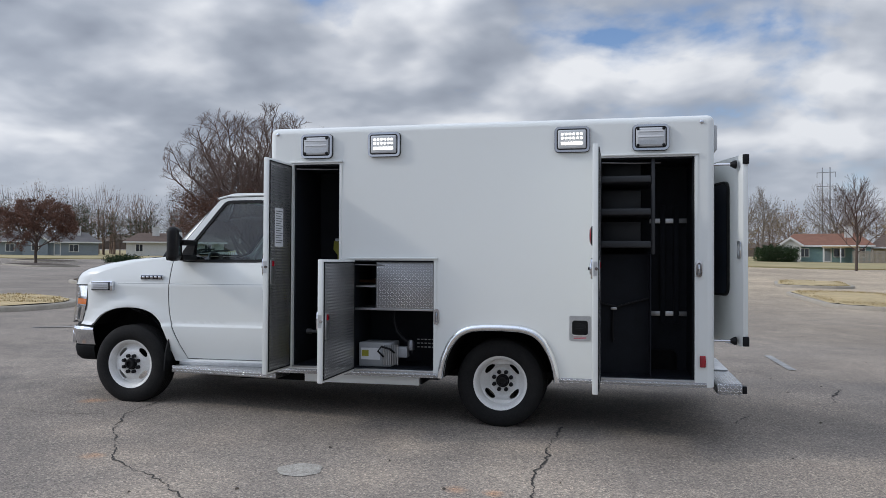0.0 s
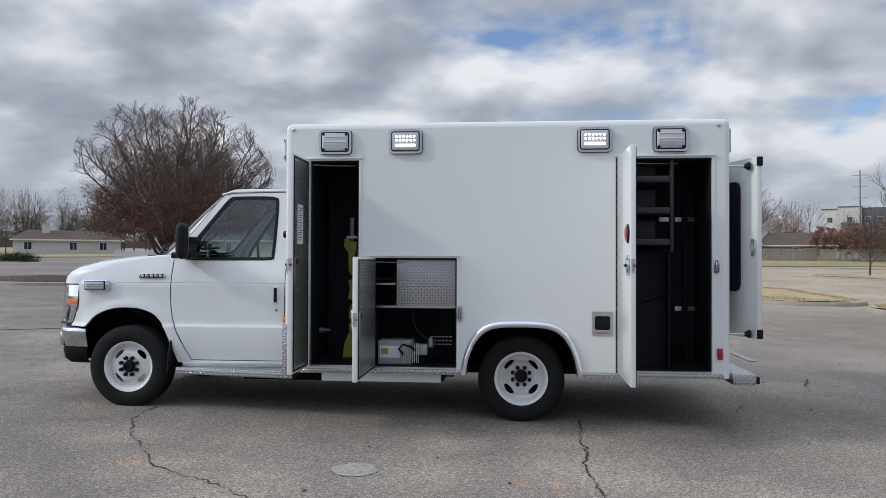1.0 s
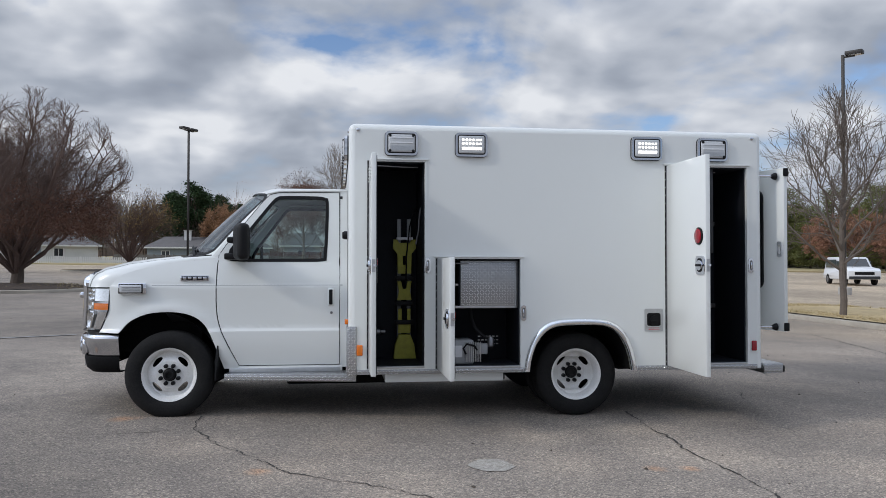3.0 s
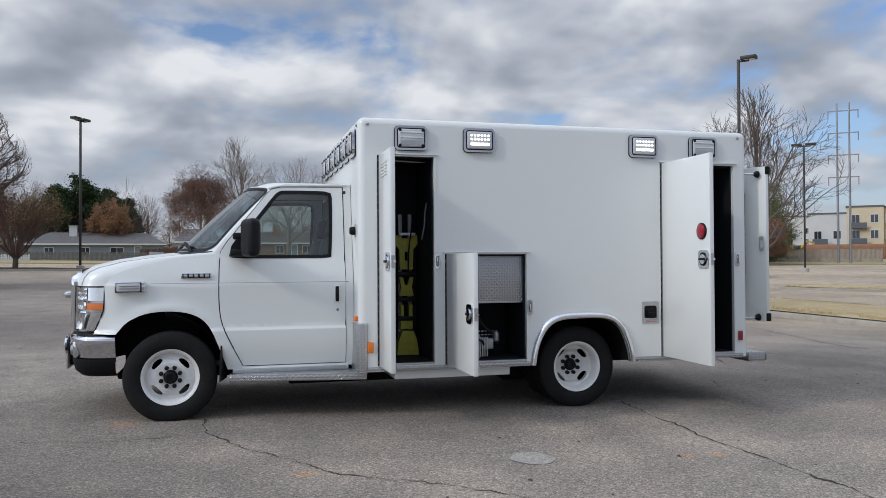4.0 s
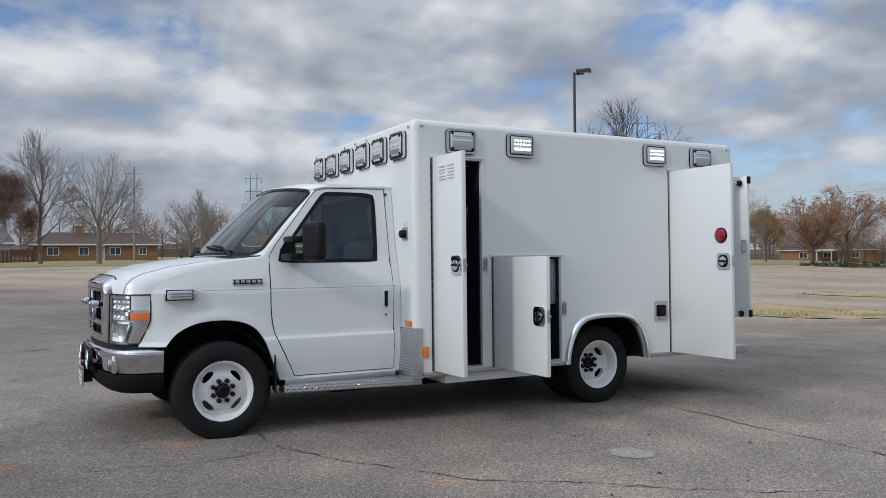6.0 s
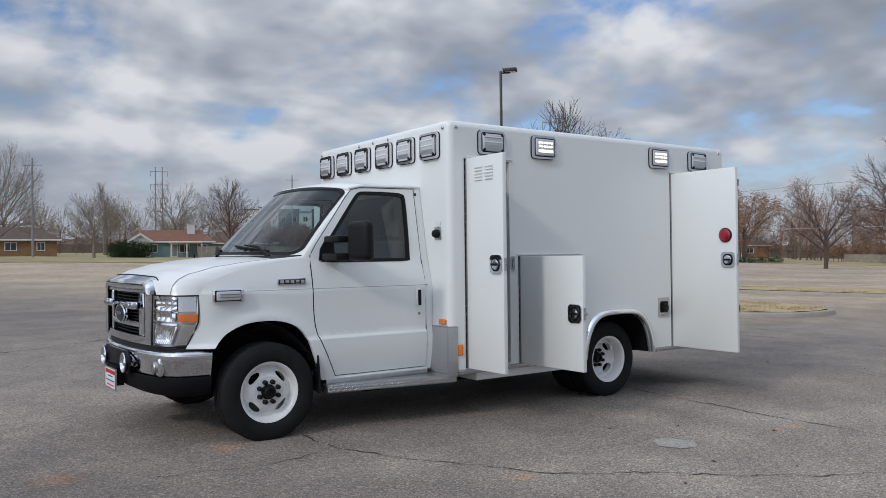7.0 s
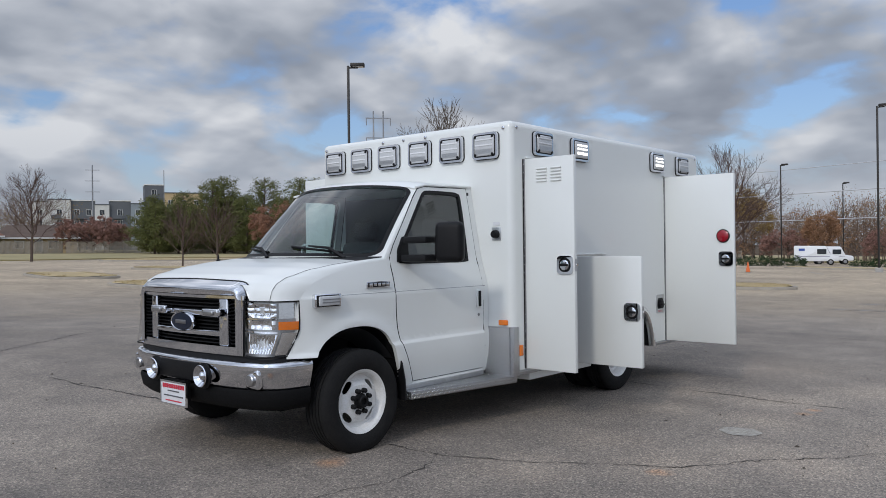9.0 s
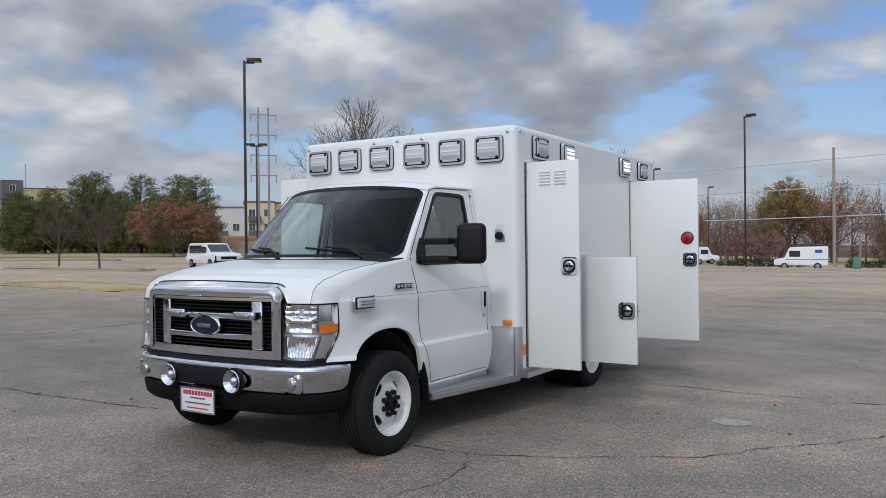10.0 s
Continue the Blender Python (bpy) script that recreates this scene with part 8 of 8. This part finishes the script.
# ---- parked vehicles ----
def car(name, label, category, x, y, heading, length, width, profile, paint, glass_z, wheel_r, wheels_x, window_spans, extra=None):
    """A parked vehicle; profile: side outline (along, height), nose at +x."""
    o = tagged(new(name), label, category)
    bm = plate([(p[0], p[1]) for p in profile], [], -width / 2, width / 2)
    for v in bm.verts:
        if v.co.z > glass_z:
            v.co.y *= 0.90
    bmesh.ops.bevel(bm, geom=[e for e in bm.edges if abs(e.verts[0].co.y - e.verts[1].co.y) < 1e-4 and abs(abs(e.verts[0].co.y) - width / 2) < 0.12 and len(e.link_faces) == 2 and e.calc_face_angle(0) > 0.8], offset=0.05, segments=2, affect="EDGES", profile=0.5)
    body = part("body", bm, M[paint], o, smooth=40)
    for x0, x1, z0, z1 in window_spans:
        for s in (-1, 1):
            yy = s * width / 2 * 0.955
            part("side_window", box(x0, x1, min(yy, yy + s * 0.03), max(yy, yy + s * 0.03), z0, z1, 0.01), M["pane"], body, smooth=None)
    for wx in wheels_x:
        for s in (-1, 1):
            w = part("wheel", lathe([(wheel_r * 0.6, -0.1), (wheel_r * 0.92, -0.1), (wheel_r, -0.06), (wheel_r, 0.06), (wheel_r * 0.92, 0.1), (wheel_r * 0.6, 0.1)], 24), M["rubber"], o, at=pose(wx, s * (width / 2 - 0.09), wheel_r))
            part("hubcap", lathe([(wheel_r * 0.58, -0.105), (wheel_r * 0.5, -0.108), (wheel_r * 0.15, -0.12)], 20), M["steel"], w, at=pose(0, 0, 0, 0, 0, 0 if s < 0 else 180))
    for s in (-1, 1):
        part("headlight", box(length / 2 - 0.08, length / 2 + 0.01, s * width * 0.36 - 0.12, s * width * 0.36 + 0.12, 0.62, 0.78, 0.02), M["lens"], body, smooth=None)
        part("tail_light", box(-length / 2 - 0.01, -length / 2 + 0.06, s * width * 0.42 - 0.07, s * width * 0.42 + 0.07, 0.75, 1.0, 0.02), M["red"], body, smooth=None)
    if extra:
        extra(o, body)
    o.matrix_basis = pose(x, y, ground_z(x, y), 0, 0, heading)
    return o


MAIL = [(-2.2, 0.42), (2.1, 0.42), (2.22, 0.5), (2.22, 0.85), (2.12, 0.98), (1.35, 1.12), (0.95, 1.98), (0.80, 2.06), (-2.15, 2.10), (-2.22, 2.0)]
SUV = [(-2.25, 0.35), (2.2, 0.35), (2.28, 0.5), (2.26, 0.85), (2.1, 0.98), (1.15, 1.08), (0.45, 1.62), (0.2, 1.70), (-1.7, 1.72), (-2.0, 1.62), (-2.28, 1.02), (-2.3, 0.6)]
VAN = [(-2.6, 0.35), (2.5, 0.35), (2.62, 0.5), (2.6, 0.95), (2.4, 1.1), (1.75, 1.25), (1.15, 1.95), (0.9, 2.05), (-2.5, 2.08), (-2.62, 1.95)]
SEDAN = [(-2.3, 0.3), (2.3, 0.3), (2.35, 0.55), (2.25, 0.75), (1.2, 0.9), (0.5, 1.38), (-0.9, 1.42), (-1.6, 1.0), (-2.25, 0.95), (-2.35, 0.6)]


def livery(o, body):
    """Plain stripe and a small blue panel in place of the fleet markings, windscreen, open door."""
    for s in (-1, 1):
        yy = s * 0.985
        part("stripe", box(-2.15, 1.3, min(yy, yy + s * 0.012), max(yy, yy + s * 0.012), 0.92, 0.96), M["stripe"], body, smooth=None)
        part("blue_panel", box(-1.75, -1.15, min(s * 0.90, s * 0.975), max(s * 0.90, s * 0.975), 1.55, 1.80), M["blue"], body, smooth=None)
    part("windscreen", box(-0.02, 0.02, -0.78, 0.78, -0.36, 0.36, 0.01), M["pane"], body, smooth=None, at=pose(1.17, 0, 1.55, 0, -25, 0))
    part("front_bumper", box(2.2, 2.3, -0.85, 0.85, 0.42, 0.55, 0.02), M["black"], body, smooth=None)


def suv_glass(o, body):
    part("windscreen", box(-0.02, 0.02, -0.70, 0.70, -0.38, 0.38, 0.01), M["pane"], body, smooth=None, at=pose(0.80, 0, 1.355, 0, -52, 0))
    part("front_grille", box(2.24, 2.29, -0.55, 0.55, 0.62, 0.80, 0.02), M["black"], body, smooth=None)
    part("front_bumper", box(2.2, 2.31, -0.86, 0.86, 0.36, 0.54, 0.03), M["darkgrey"], body, smooth=None)


M["blue"] = mat("blue_livery", (0.03, 0.08, 0.35), 0.4, 0.0, var=0.15, scale=4)
M["stripe"] = mat("dark_stripe", (0.10, 0.10, 0.18), 0.5)
car("mail_van", "small boxy white delivery van with a blue panel", "van", 70.3, 8.4, 98, 4.4, 1.96, MAIL, "carwhite", 1.2, 0.33, (-1.35, 1.35), [(0.05, 0.95, 1.18, 1.72)], livery)
car("mail_van", "small boxy white delivery van with a blue panel", "van", 84.6, 22.6, -72, 4.4, 1.96, MAIL, "carwhite", 1.2, 0.33, (-1.35, 1.35), [(0.05, 0.95, 1.18, 1.72)], livery)
car("mail_van", "small boxy white delivery van seen nose first", "van", 91.4, 23.0, -66, 4.4, 1.96, MAIL, "carwhite", 1.2, 0.33, (-1.35, 1.35), [(0.05, 0.95, 1.18, 1.72)], livery)
car("cargo_van", "plain white panel van at the lot's far side", "van", 90.0, 38.3, -1, 5.2, 1.95, VAN, "carwhite", 1.2, 0.34, (-1.6, 1.7), [(0.85, 1.7, 1.25, 1.75)])
car("suv", "white sport utility car parked in the lot", "car", 29.3, 39.0, -106, 4.5, 1.85, SUV, "carwhite", 1.0, 0.34, (-1.4, 1.4), [(-1.75, -0.75, 1.05, 1.55), (-0.65, 0.1, 1.05, 1.55), (0.2, 0.75, 1.05, 1.45)], suv_glass)
car("sedan", "black car parked under a bare tree", "car", 97.5, 88.0, -45, 4.7, 1.8, SEDAN, "carblack", 0.95, 0.32, (-1.4, 1.4), [(-0.9, 0.5, 0.95, 1.3)])
o = tagged(new("excavator"), "yellow excavator standing at the building site", "excavator")
for y in (-1.0, 1.0):
    part("track", box(-1.7, 1.7, y - 0.25, y + 0.25, 0, 0.75, 0.25, 3), M["chassis"], o)
ch = part("house", box(-1.6, 1.0, -1.1, 1.1, 0.85, 1.8, 0.08), M["digger"], o)
part("cab", box(0.1, 1.3, -1.1, -0.1, 1.8, 2.7, 0.06), M["pane"], ch, "dark glazed cab")
bm = tube([(1.0, 0.3, 1.5), (2.6, 0.3, 3.6), (3.8, 0.3, 3.3)], [0.22, 0.2, 0.16], 6)
bo = part("boom", bm, M["digger"], o)
part("stick", tube([(3.8, 0.3, 3.3), (4.3, 0.3, 1.2)], [0.16, 0.12], 6), M["digger"], bo)
part("bucket", box(3.9, 4.6, -0.1, 0.7, 0.6, 1.25, 0.1), M["steel"], bo)
o.matrix_basis = pose(101.0, 124.0, ground_z(101.0, 124.0), 0, 0, -30)
o = tagged(new("traffic_cone"), "orange traffic cone standing on the asphalt", "traffic cone")
part("cone", lathe([(0.16, 0.03), (0.14, 0.05), (0.03, 0.70), (0.02, 0.71)], 20, "z"), M["orange"], o)
part("cone_base", box(-0.2, 0.2, -0.2, 0.2, 0, 0.035, 0.01), M["black"], o)
o.matrix_basis = pose(48.0, 16.5, ground_z(48.0, 16.5))
o = tagged(part("utility_cabinet", box(-0.28, 0.28, -0.28, 0.28, 0, 1.15, 0.05), mat("green_cabinet_paint", (0.09, 0.24, 0.18), 0.5, 0.0, var=0.15, scale=4)), "green steel utility cabinet on the verge", "utility cabinet")
o.matrix_basis = pose(73.7, 4.2, ground_z(73.7, 4.2))
o = tagged(part("marker_post", box(-0.06, 0.06, -0.06, 0.06, 0, 3.3, 0.02), M["polewood"]), "slim pale marker post by the lot", "post")
o.matrix_basis = pose(74.8, 4.0, ground_z(74.8, 4.0))
o = tagged(part("utility_cabinet", box(-0.7, 0.7, -0.5, 0.5, 0, 1.3, 0.06), M["fiber"]), "grey steel utility cabinet on the lawn", "utility cabinet")
o.matrix_basis = pose(-10.5, 84.0, ground_z(-10.5, 84.0))
